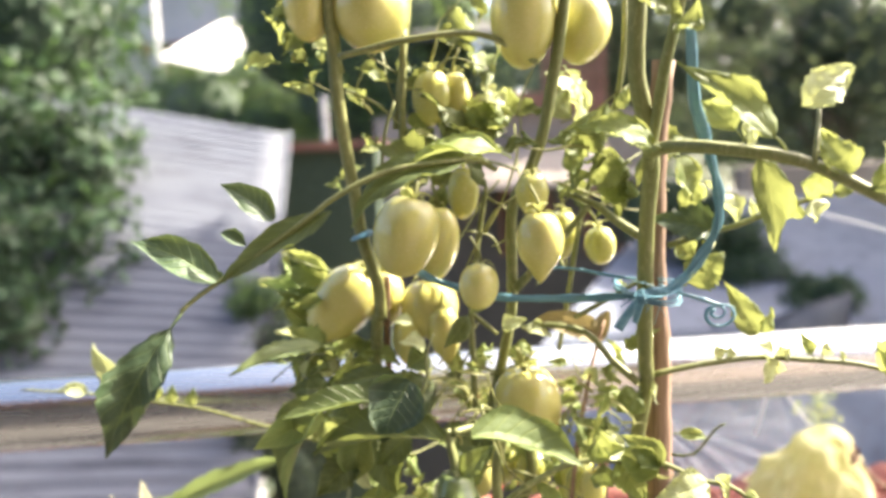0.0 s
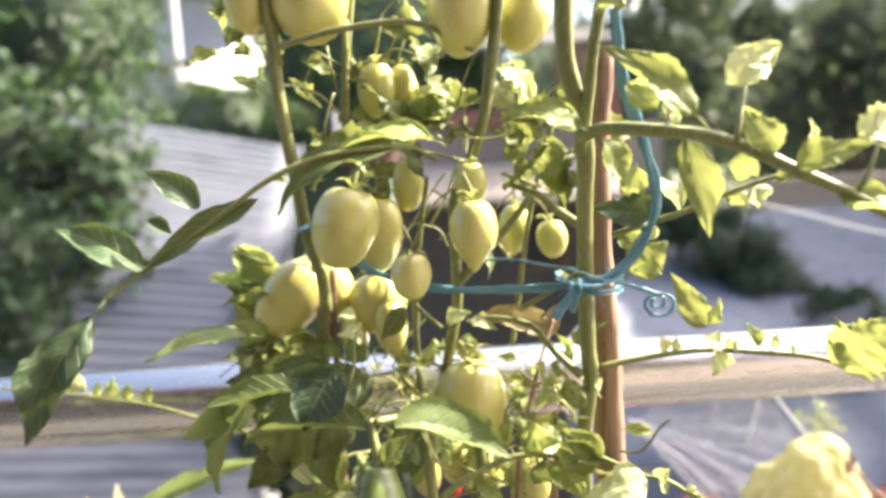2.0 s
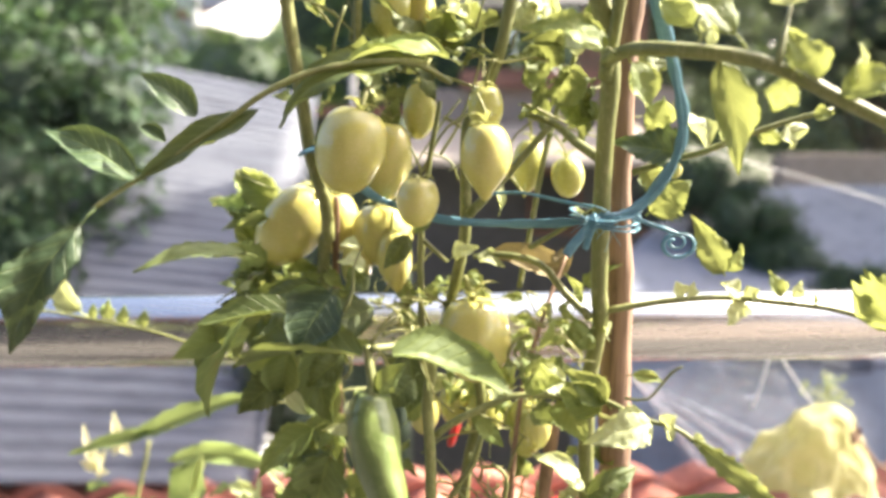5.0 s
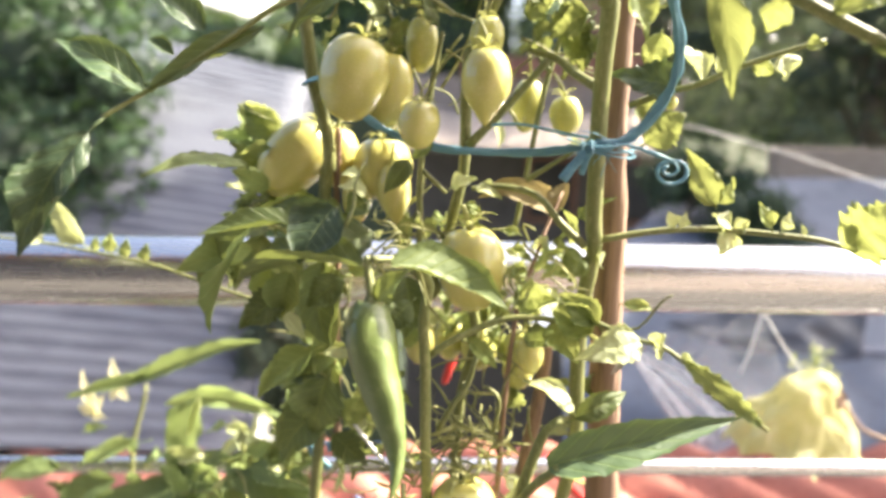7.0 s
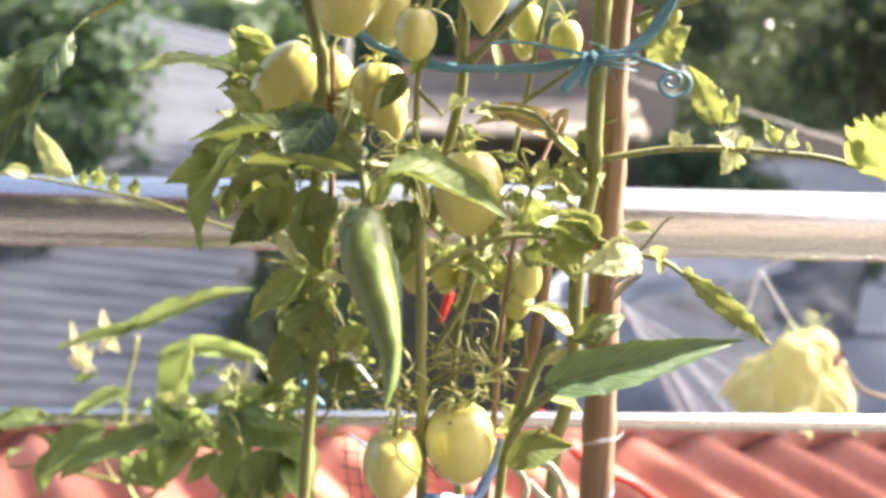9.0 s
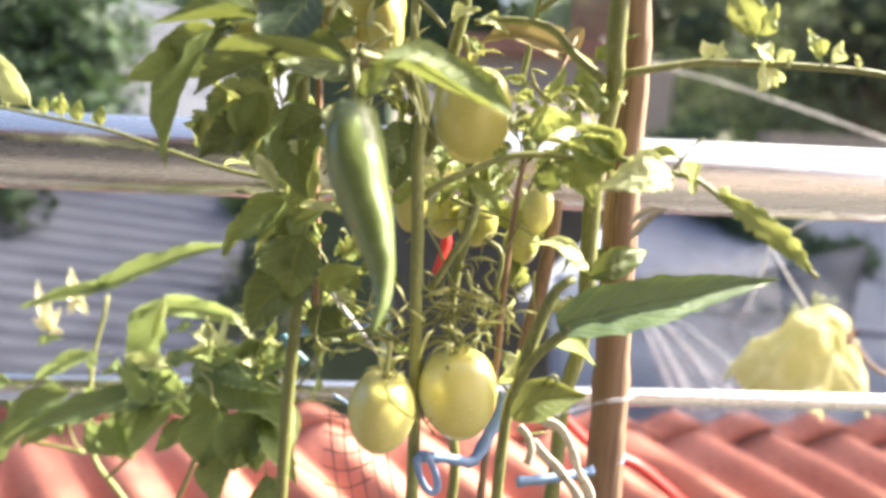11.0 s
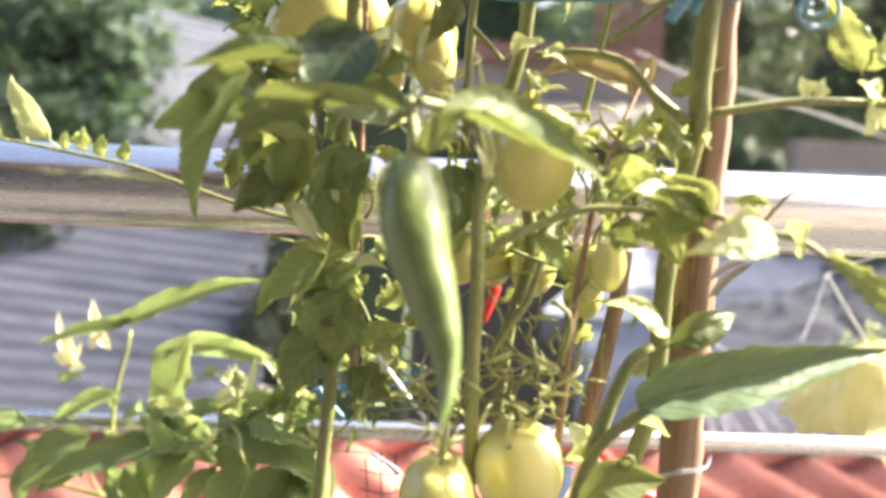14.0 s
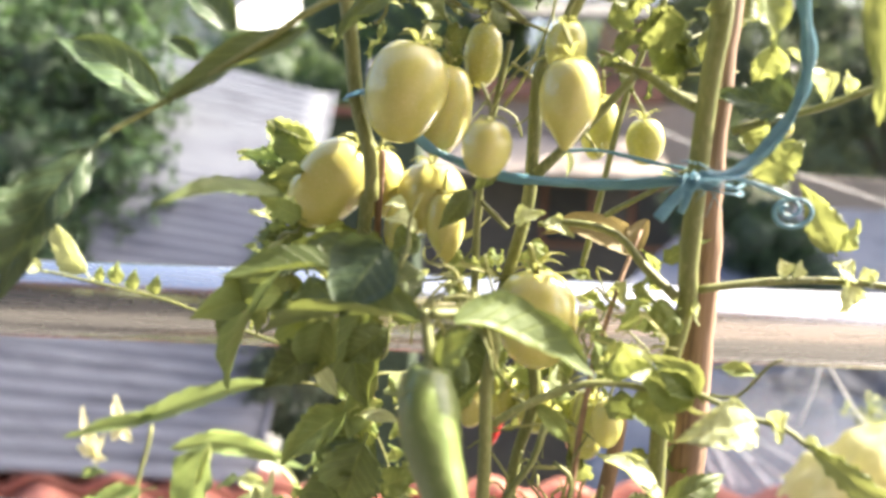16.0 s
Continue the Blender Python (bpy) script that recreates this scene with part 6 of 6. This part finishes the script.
chili_leaf(low, (-0.353, 0.53, 0.898), (-0.429, 0.52, 0.889), 0.03, (0.0, -0.3, 0.9), 'lowleaf')
chili_leaf(low, (-0.167, 0.49, 0.96), (-0.086, 0.46, 0.943), 0.034, (0.0, -0.6, 0.8), 'lowleaf')
chili_leaf(low, (-0.158, 0.48, 0.949), (-0.133, 0.45, 0.898), 0.034, (0.1, -0.9, 0.3), 'lowleaf')
chili_leaf(low, (-0.142, 0.48, 0.95), (-0.074, 0.45, 0.913), 0.022, (0.4, -0.7, 0.5), 'lowleaf')
chili_leaf(low, (-0.181, 0.5, 0.972), (-0.137, 0.48, 0.967), 0.016, (0.3, -0.5, 0.8), 'palleaf')
chili_leaf(low, (-0.17, 0.5, 0.98), (-0.151, 0.49, 0.956), 0.012, (0.6, -0.5, 0.5), 'palleaf')
chili_leaf(low, (-0.287, 0.51, 0.88), (-0.23, 0.49, 0.861), 0.03, (0.0, -0.9, 0.4), 'lowleaf')
chili_leaf(low, (-0.148, 0.5, 0.995), (-0.117, 0.49, 0.964), 0.006, (0.3, -0.5, 0.8), 'palleaf')
chili_leaf(low, (-0.144, 0.46, 0.958), (-0.076, 0.43, 0.955), 0.03, (0.1, -0.5, 0.85), 'lowleaf')
chili_leaf(low, (-0.132, 0.45, 0.911), (-0.129, 0.42, 0.868), 0.034, (0.0, -0.9, 0.4), 'lowleaf')
chili_leaf(low, (-0.103, 0.44, 0.936), (-0.063, 0.41, 0.897), 0.024, (0.4, -0.7, 0.5), 'lowleaf')
chili_leaf(low, (-0.095, 0.44, 0.945), (-0.097, 0.42, 0.896), 0.032, (0.1, -0.9, 0.3), 'lowleaf')
chili_leaf(low, (-0.162, 0.47, 0.917), (-0.194, 0.46, 0.883), 0.02, (0.1, -0.8, 0.5), 'lowleaf')
chili_leaf(low, (-0.089, 0.42, 0.901), (-0.075, 0.4, 0.869), 0.03, (0.1, -0.9, 0.3), 'lowleaf')
chili_leaf(low, (-0.252, 0.5, 0.866), (-0.215, 0.5, 0.88), 0.03, (0.1, -0.9, 0.4), 'lowleaf')
chili_leaf(low, (-0.3, 0.54, 0.937), (-0.317, 0.54, 0.915), 0.009, (-0.3, -0.8, 0.4), 'palleaf')
chili_leaf(low, (-0.298, 0.54, 0.916), (-0.287, 0.54, 0.925), 0.01, (0.1, -0.9, 0.3), 'lowleaf')
arch_leaf(low, [(-0.173, 0.47, 0.929), (-0.22, 0.465, 0.924), (-0.276, 0.46, 0.905), (-0.32, 0.455, 0.884)], 0.026, (0.0, -0.6, 0.8), 'lowleaf')
arch_leaf(low, [(-0.184, 0.47, 0.92), (-0.197, 0.46, 0.906), (-0.212, 0.45, 0.884)], 0.024, (-0.2, -0.8, 0.6), 'lowleaf')
arch_leaf(low, [(-0.201, 0.5, 0.998), (-0.211, 0.495, 0.964), (-0.211, 0.485, 0.936), (-0.209, 0.475, 0.904)], 0.046, (-0.4, -0.9, 0.2), 'lowleaf')
# the narrow pale blades here colour in lit leaf edges
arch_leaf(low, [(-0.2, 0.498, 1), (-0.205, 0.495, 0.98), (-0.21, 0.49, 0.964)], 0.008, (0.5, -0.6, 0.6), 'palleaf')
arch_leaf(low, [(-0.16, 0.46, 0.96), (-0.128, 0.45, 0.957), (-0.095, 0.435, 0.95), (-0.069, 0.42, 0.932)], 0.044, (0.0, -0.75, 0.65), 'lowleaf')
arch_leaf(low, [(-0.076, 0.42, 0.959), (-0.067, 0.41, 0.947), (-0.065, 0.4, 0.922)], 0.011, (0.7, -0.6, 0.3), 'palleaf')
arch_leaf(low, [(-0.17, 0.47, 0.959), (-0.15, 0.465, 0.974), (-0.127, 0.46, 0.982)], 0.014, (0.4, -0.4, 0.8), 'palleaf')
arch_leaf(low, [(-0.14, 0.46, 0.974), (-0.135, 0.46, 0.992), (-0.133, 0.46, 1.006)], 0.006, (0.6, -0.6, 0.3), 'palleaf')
arch_leaf(low, [(-0.289, 0.5, 0.91), (-0.315, 0.495, 0.898), (-0.344, 0.485, 0.867)], 0.032, (0.0, -0.7, 0.7), 'lowleaf')
arch_leaf(low, [(-0.249, 0.48, 0.897), (-0.235, 0.475, 0.887), (-0.226, 0.47, 0.867)], 0.026, (0.1, -0.9, 0.4), 'lowleaf')
arch_leaf(low, [(-0.132, 0.44, 0.934), (-0.139, 0.435, 0.914), (-0.141, 0.43, 0.892)], 0.034, (0.0, -0.9, 0.4), 'lowleaf')
arch_leaf(low, [(-0.097, 0.43, 0.938), (-0.107, 0.425, 0.923), (-0.113, 0.42, 0.897)], 0.036, (0.0, -0.9, 0.4), 'lowleaf')
arch_leaf(low, [(-0.112, 0.44, 0.989), (-0.098, 0.435, 0.98), (-0.074, 0.43, 0.98)], 0.028, (0.0, -0.9, 0.4), 'lowleaf')
for at, petals in (((-0.355, 0.575, 0.937), ((-0.368, 0.58, 0.986), (-0.349, 0.57, 0.97), (-0.342, 0.575, 0.961), (-0.368, 0.57, 0.949), (-0.338, 0.57, 0.937))), ((-0.324, 0.575, 0.97), ((-0.334, 0.58, 1), (-0.336, 0.57, 0.977), (-0.313, 0.575, 0.979), (-0.313, 0.57, 0.957), (-0.334, 0.572, 0.955)))):
    fl = finish("flower", tube_bm([Vector(at) + Vector((0.002, 0, -0.010)), Vector(at) + Vector((0.001, 0, -0.004)), at], 0.0008, 0.0022, 7, 0.002), "stem", low, True, "pale yellow flower with pointed petals")
    for p in petals:
        finish("petal", blade_bm(at, p, 0.0105, (0.2, -0.8, 0.4), 0.1, 0.3, 0, "lance", 0.0, None, 4, 10), "petal", fl)
tomato(low, (-0.114, 0.44, 0.908), 0.034, 0.036, (0, 0), 0, "tomatogreen", 0.01, 0.8, 81)

# ---- ties and oddments ----
tie = thing("blue_twine", (0.115, 0.32, 1.24), "frayed blue plastic twine knotted round stem and stake", "twine")
ribbon("strand", [(0.131, 0.292, 1.381), (0.136, 0.3, 1.348), (0.145, 0.308, 1.324), (0.155, 0.316, 1.295), (0.155, 0.32, 1.275), (0.145, 0.324, 1.255), (0.132, 0.322, 1.243), (0.116, 0.318, 1.239)], 0.0058, "blue", tie, 0.12)
ribbon("strand", [(0.117, 0.319, 1.24), (0.099, 0.33, 1.236), (0.077, 0.34, 1.234), (0.044, 0.345, 1.234), (0.024, 0.35, 1.236), (-0.005, 0.352, 1.245), (-0.016, 0.345, 1.253)], 0.0046, "blue", tie, 0.2)
ribbon("strand", [(0.126, 0.345, 1.242), (0.104, 0.35, 1.245), (0.077, 0.355, 1.25), (0.057, 0.36, 1.249)], 0.0018, "blue", tie)
ribbon("strand", [(0.116, 0.318, 1.241), (0.11, 0.316, 1.235), (0.104, 0.315, 1.228), (0.099, 0.314, 1.221)], 0.0060, "blue", tie)
ribbon("strand", [(0.117, 0.318, 1.241), (0.112, 0.315, 1.234), (0.109, 0.316, 1.224)], 0.0040, "blue", tie)
CURL = [Vector((0.117, 0.319, 1.24)), Vector((0.132, 0.318, 1.2405)), Vector((0.146, 0.317, 1.2365))]
for k in range(27):
    a, f = 1.75 - 2 * math.pi * k / 12, k / 26
    CURL.append(Vector((0.1575 - 0.0035 * f, 0.316 + 0.002 * f, 1.2265 + 0.0020 * f)) + (1 - 0.80 * min(1, max(0, f - 0.28) * 1.7)) * Vector((0.0078 * math.cos(a), 0, 0.0066 * math.sin(a))))
ribbon("curl", CURL, 0.0020, "blue", tie, 0.5)
for k in range(3):
    a0 = Vector((0.118, 0.328, 1.238)) + Vector((0.004, 0.012, 0.003 * k - 0.003))
    ribbon("loop", [a0 + Vector((0.018 * math.cos(a), 0.028 * math.sin(a), 0.0015 * math.sin(2 * a + k))) for a in [2 * math.pi * s / 14 for s in range(15)]], 0.0034, "blue", tie)
rt = random.Random(8)
for k in range(5):
    o = [Vector((rt.gauss(0, 0.0012), rt.gauss(0, 0.0012), rt.gauss(0, 0.0014))) for i in range(8)]
    tube("strand", [a + Vector(b) for a, b in zip(o, ((0.131, 0.292, 1.381), (0.136, 0.3, 1.348), (0.145, 0.308, 1.324), (0.155, 0.316, 1.295), (0.155, 0.32, 1.275), (0.145, 0.324, 1.255), (0.132, 0.322, 1.243), (0.116, 0.318, 1.239)))], 0.0006, 0.0005, "blue", tie, 5)
    tube("strand", [a + Vector(b) for a, b in zip(o, ((0.117, 0.319, 1.24), (0.099, 0.33, 1.236), (0.077, 0.34, 1.234), (0.044, 0.345, 1.234), (0.024, 0.35, 1.236), (-0.005, 0.352, 1.245)))], 0.0006, 0.0005, "blue", tie, 5)
for k in range(16):
    q = Vector((0.114, 0.317, 1.24)) + Vector((rt.uniform(-0.012, 0.016), rt.uniform(-0.002, 0.004), rt.uniform(-0.003, 0.003)))
    d = Vector((rt.gauss(-0.3, 0.8), rt.gauss(0, 0.3), rt.gauss(-0.5, 0.7))).normalized() * rt.uniform(0.006, 0.018)
    tube("fibre", [q, q + d * 0.5 + Vector((0, 0, 0.0015)), q + d], 0.00035, 0.0002, "blue", tie, 4, knobs=0)
tie2 = thing("blue_twine", (-0.052, 0.362, 1.275), "short blue tie round a tomato stem", "twine")
ribbon("loop", [Vector((-0.053, 0.368, 1.274)) + Vector((0.0062 * math.cos(a), 0.0062 * math.sin(a), 0.002 * math.cos(a))) for a in [2 * math.pi * s / 10 for s in range(11)]], 0.0060, "blue", tie2)
tie3 = thing("blue_rope", (0.067, 0.305, 0.992), "loose blue rope looped among the lower stems", "rope")
strap("strand", [(0.0318, 0.305, 0.984), (0.0453, 0.315, 0.9786), (0.0597, 0.330, 0.9691), (0.0655, 0.335, 0.9744), (0.0698, 0.335, 0.9855), (0.0748, 0.335, 0.9979), (0.0772, 0.335, 1.0102)], 0.0075, "bluepale", tie3)
ribbon("strand", [(0.0318, 0.305, 0.984), (0.0334, 0.305, 0.9748), (0.0373, 0.305, 0.9662), (0.0418, 0.305, 0.9641), (0.0435, 0.305, 0.9694), (0.0407, 0.305, 0.9786), (0.0357, 0.305, 0.9869)], 0.0040, "bluepale", tie3, 0.25)
strap("strand", [(0.0876, 0.345, 0.9505), (0.1092, 0.350, 0.9520), (0.1295, 0.3605, 0.9510), (0.1360, 0.3640, 0.9520)], 0.0070, "bluepale", tie3)
ribbon("strand", [(-0.077, 0.42, 1.002), (-0.051, 0.4, 1.014), (-0.029, 0.385, 1.023), (-0.007, 0.37, 1.033)], 0.0038, "bluepale", tie3, 0.5)
ribbon("strand", [(-0.048, 0.372, 1.025), (-0.037, 0.37, 1.028), (-0.026, 0.37, 1.031)], 0.0060, "blue", tie3, 0.3)
ribbon("strand", [(-0.008, 0.372, 1.038), (-0, 0.37, 1.041)], 0.0050, "blue", tie3, 0.3)
ribbon("strand", [(-0.07, 0.4, 1.012), (-0.065, 0.4, 1.003), (-0.054, 0.4, 0.993)], 0.0060, "blue", tie3, 0.3)
ribbon("strand", [(-0.035, 0.4, 0.972), (-0.025, 0.4, 0.966), (-0.017, 0.4, 0.96)], 0.0030, "bluepale", tie3, 0.5)
dry = thing("dry_strip", (0.11, 0.34, 0.965), "pale dried leaf strip hanging twisted beside the stake", "dry leaf")
for strip, wide in (([(0.099, 0.345, 0.9909), (0.1093, 0.345, 0.9874), (0.1164, 0.345, 0.9778), (0.123, 0.345, 0.9611), (0.1324, 0.345, 0.9419), (0.1350, 0.345, 0.9200)], 0.0052), ([(0.0939, 0.335, 0.9829), (0.1017, 0.335, 0.9742), (0.1135, 0.335, 0.9624), (0.1235, 0.335, 0.9472), (0.1260, 0.335, 0.9250)], 0.0060), ([(0.0855, 0.330, 0.9936), (0.0911, 0.330, 0.9875), (0.0932, 0.330, 0.9795), (0.0915, 0.330, 0.9710)], 0.0045)):
    ribbon("strip", strip, wide, "drystrip", dry, 0.2)
pin = tube("wire_pin", [(-0.025, 0.345, 1.06), (-0.01, 0.34, 1.044), (0.007, 0.335, 1.026)], 0.0013, 0.0012, "white", None, 6, knobs=0)
tagged(pin, "thin grey wire leaning between the stems", "wire")
redtie = finish("red_clip", tube_bm([(0.032, 0.43, 1.089), (0.034, 0.432, 1.075), (0.031, 0.43, 1.063), (0.028, 0.432, 1.053)], 0.0042, 0.0026, 7, 0.003, 0.6), "red", None)
tagged(redtie, "crumpled red plastic clip on a stem", "clip")
net = thing("black_net", (-0.037, 0.43, 0.913), "scrap of black garden netting", "net")
for k in range(5):
    tube("cord", [(-0.045, 0.43, 0.953) if k == 0 else Vector((-0.045, 0.43, 0.953)) + Vector((0.010 * k, 0, 0.004)), Vector((-0.043, 0.43, 0.917)) + Vector((0.010 * k, 0.002, -0.003 * (k % 2))), Vector((-0.036, 0.43, 0.871)) + Vector((0.011 * k, 0, 0))], 0.0005, 0.0005, "black", net, 5, knobs=0)
    tube("cord", [Vector((-0.049, 0.43, 0.943)) + Vector((0, 0, -0.014 * k)), Vector((-0.03, 0.43, 0.941)) + Vector((0, 0, -0.014 * k)), Vector((-0.011, 0.43, 0.948)) + Vector((0, 0, -0.013 * k))], 0.0005, 0.0005, "black", net, 5, knobs=0)
red_pot = thing("red_hose", (0.179, 0.6, 0.865), "red hose slanting down below the lower rail", "hose")
tube("hose", [(0.1250, 0.665, 0.8750), (0.1405, 0.662, 0.8604), (0.1889, 0.660, 0.8163), (0.2381, 0.660, 0.7978), (0.2867, 0.660, 0.7607), (0.3168, 0.660, 0.7334), (0.345, 0.662, 0.700)], 0.0058, 0.0058, "red", red_pot, 8, knobs=0)

# saw-edged leaflets of one leaf beside the big fruit
for tip, wide, mt in (((-0.1330, 0.398, 1.2395), 0.017, "lowleaf"), ((-0.1110, 0.402, 1.2585), 0.016, "lowleaf"), ((-0.1235, 0.394, 1.2200), 0.014, "tomleaf"), ((-0.0960, 0.404, 1.2560), 0.013, "tomleaf")):
    leaf(left, (-0.0935, 0.402, 1.2310), tip, wide, (-0.2, -0.75, 0.55), mt, teeth=0.30, bend=0.10, petiole=0.06)
# thick of small leaflets, sepals and dried blossoms between the stems
def leaf_cluster(par, c, sx, sz, n, m_):
    """Small leaflets or sepals strewn round a place among the stems."""
    rf = random.Random(round(c[0] * 4000) * 31 + round(c[2] * 4000))
    for k in range(n if m_ == "sepal" else round(n * 0.62)):
        b = Vector(c) + Vector((rf.gauss(0, sx * 0.6), rf.gauss(0, 0.012), rf.gauss(0, sz * 0.7)))
        ln = rf.uniform(0.012, 0.032) * (1.4 if par is low else 1.45 if m_ == "shadeleaf" else 1)
        d = Vector((rf.gauss(0, 1), rf.gauss(-0.2, 0.5), rf.gauss(-0.1, 0.8))).normalized() * ln
        if m_ == "sepal":
            finish("sepal", blade_bm(b, b + d, ln * 0.13, (rf.gauss(0, 1), -0.8, 0.4), 0.45, 0.3, 0, "lance", 0.1, None, 2, 8), m_, par)
        else:
            leaf(par, b, b + d, ln * rf.uniform(0.32, 0.55), (rf.gauss(0.2, 0.6), -0.7, rf.uniform(0.0, 0.9)), "palleaf" if rf.random() < (0.06 if m_ == "shadeleaf" else 0.15) else m_, nv=16, nu=4, wave=0.22, twist=rf.gauss(0, 0.8), curl=0.45, fold=rf.uniform(0.1, 0.6), teeth=0.2, shape="lance" if par in (low, chili) else "ovate")


leaf_cluster(left, (-0.092, 0.405, 1.228), 0.012, 0.014, 7, 'tomleaf')
leaf_cluster(left, (-0.095, 0.38, 1.168), 0.03, 0.03, 18, 'tomleaf')
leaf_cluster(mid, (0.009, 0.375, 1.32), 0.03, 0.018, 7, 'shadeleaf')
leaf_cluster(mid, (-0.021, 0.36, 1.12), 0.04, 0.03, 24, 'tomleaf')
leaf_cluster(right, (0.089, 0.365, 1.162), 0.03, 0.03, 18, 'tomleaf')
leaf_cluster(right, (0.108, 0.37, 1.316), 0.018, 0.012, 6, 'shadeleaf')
leaf_cluster(right, (0.104, 0.36, 1.164), 0.02, 0.02, 10, 'tomleaf')
leaf_cluster(left, (-0.083, 0.38, 1.414), 0.03, 0.02, 10, 'tomleaf')
leaf_cluster(mid, (-0.019, 0.37, 1.042), 0.03, 0.03, 16, 'tomleaf')
leaf_cluster(low, (-0.139, 0.47, 0.934), 0.05, 0.03, 24, 'lowleaf')
leaf_cluster(low, (-0.289, 0.53, 0.894), 0.06, 0.03, 14, 'lowleaf')
leaf_cluster(low, (-0.385, 0.53, 0.875), 0.05, 0.03, 12, 'lowleaf')
leaf_cluster(mid, (-0.018, 0.39, 1.05), 0.02, 0.03, 14, 'tomleaf')
leaf_cluster(mid, (0.068, 0.37, 1.114), 0.02, 0.03, 12, 'tomleaf')
leaf_cluster(left, (-0.086, 0.402, 1.18), 0.03, 0.018, 16, 'tomleaf')
leaf_cluster(left, (-0.064, 0.37, 1.181), 0.03, 0.03, 12, 'tomleaf')
leaf_cluster(mid, (-0.002, 0.37, 1.183), 0.016, 0.01, 14, 'sepal')
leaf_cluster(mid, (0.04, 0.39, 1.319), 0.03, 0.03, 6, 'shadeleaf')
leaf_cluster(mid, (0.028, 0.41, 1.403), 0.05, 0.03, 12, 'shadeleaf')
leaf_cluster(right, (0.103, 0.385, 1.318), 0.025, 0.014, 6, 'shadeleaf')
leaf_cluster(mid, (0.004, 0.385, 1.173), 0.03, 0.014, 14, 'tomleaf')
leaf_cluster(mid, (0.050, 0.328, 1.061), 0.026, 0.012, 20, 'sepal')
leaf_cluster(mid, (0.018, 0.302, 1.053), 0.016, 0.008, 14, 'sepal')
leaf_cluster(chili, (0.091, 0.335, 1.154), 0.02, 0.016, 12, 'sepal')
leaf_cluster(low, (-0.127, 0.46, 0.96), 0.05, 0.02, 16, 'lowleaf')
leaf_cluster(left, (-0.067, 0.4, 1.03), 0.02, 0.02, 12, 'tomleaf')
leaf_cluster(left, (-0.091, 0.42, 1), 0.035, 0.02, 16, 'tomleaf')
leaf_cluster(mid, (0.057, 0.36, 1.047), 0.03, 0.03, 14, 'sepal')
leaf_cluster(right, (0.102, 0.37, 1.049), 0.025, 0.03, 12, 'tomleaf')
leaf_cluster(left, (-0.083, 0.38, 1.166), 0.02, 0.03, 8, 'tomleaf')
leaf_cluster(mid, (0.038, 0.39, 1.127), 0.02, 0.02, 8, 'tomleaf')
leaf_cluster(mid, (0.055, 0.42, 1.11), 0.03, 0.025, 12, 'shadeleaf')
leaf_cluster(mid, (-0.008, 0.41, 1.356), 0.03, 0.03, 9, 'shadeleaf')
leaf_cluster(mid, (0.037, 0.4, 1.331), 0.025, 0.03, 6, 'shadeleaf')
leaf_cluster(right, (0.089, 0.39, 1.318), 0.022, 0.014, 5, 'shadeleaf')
leaf_cluster(left, (-0.055, 0.4, 1.331), 0.025, 0.025, 12, 'tomleaf')
leaf_cluster(left, (-0.071, 0.395, 1.213), 0.025, 0.02, 14, 'tomleaf')
leaf_cluster(mid, (0.022, 0.385, 1.161), 0.02, 0.03, 12, 'tomleaf')
leaf_cluster(mid, (-0.082, 0.4, 1.396), 0.03, 0.025, 10, 'tomleaf')
leaf_cluster(mid, (-0.01, 0.4, 1.306), 0.03, 0.02, 6, 'shadeleaf')

# thin twisting tendrils, leaf stalks and dried flower stalks
def tendril_cluster(par, c, sx, sz, n, ln):
    """Thin curling stalks strewn round a place among the stems."""
    rf = random.Random(round(c[0] * 4000) * 17 + round(c[2] * 4000))
    for k in range(n):
        q = Vector(c) + Vector((rf.gauss(0, sx * 0.7), rf.gauss(0, 0.012), rf.gauss(0, sz * 0.7)))
        d = Vector((rf.gauss(0, 0.7), rf.gauss(0, 0.4), rf.gauss(0, 1))).normalized() * ln * rf.uniform(0.2, 0.4)
        line = [q]
        for i in range(3):
            d = d + Vector((rf.gauss(0, 1), rf.gauss(0, 0.6), rf.gauss(-0.25, 1))) * ln * 0.16
            q = q + d
            line.append(q)
        tube("tendril", line, rf.uniform(0.0007, 0.0013), 0.0005, rf.choice(("stem", "sepal")), par, 5)


tendril_cluster(mid, (0.05, 0.33, 1.058), 0.026, 0.014, 26, 0.030)
tendril_cluster(mid, (0.018, 0.318, 1.039), 0.014, 0.012, 12, 0.024)
tendril_cluster(chili, (0.014, 0.29, 1.182), 0.016, 0.012, 12, 0.025)
tendril_cluster(mid, (0.005, 0.37, 1.178), 0.030, 0.012, 9, 0.030)
tendril_cluster(left, (-0.076, 0.385, 1.19), 0.03, 0.012, 12, 0.03)
tendril_cluster(mid, (0.037, 0.38, 1.309), 0.035, 0.03, 14, 0.04)
tendril_cluster(right, (0.085, 0.36, 1.165), 0.025, 0.015, 8, 0.030)
tendril_cluster(right, (0.1, 0.37, 1.31), 0.02, 0.03, 8, 0.035)
tendril_cluster(mid, (0.057, 0.36, 1.051), 0.03, 0.03, 14, 0.035)
tendril_cluster(low, (-0.112, 0.45, 0.936), 0.04, 0.03, 14, 0.045)
tendril_cluster(mid, (-0.028, 0.39, 1.377), 0.04, 0.03, 10, 0.045)
tendril_cluster(left, (-0.052, 0.38, 1.125), 0.02, 0.03, 10, 0.035)
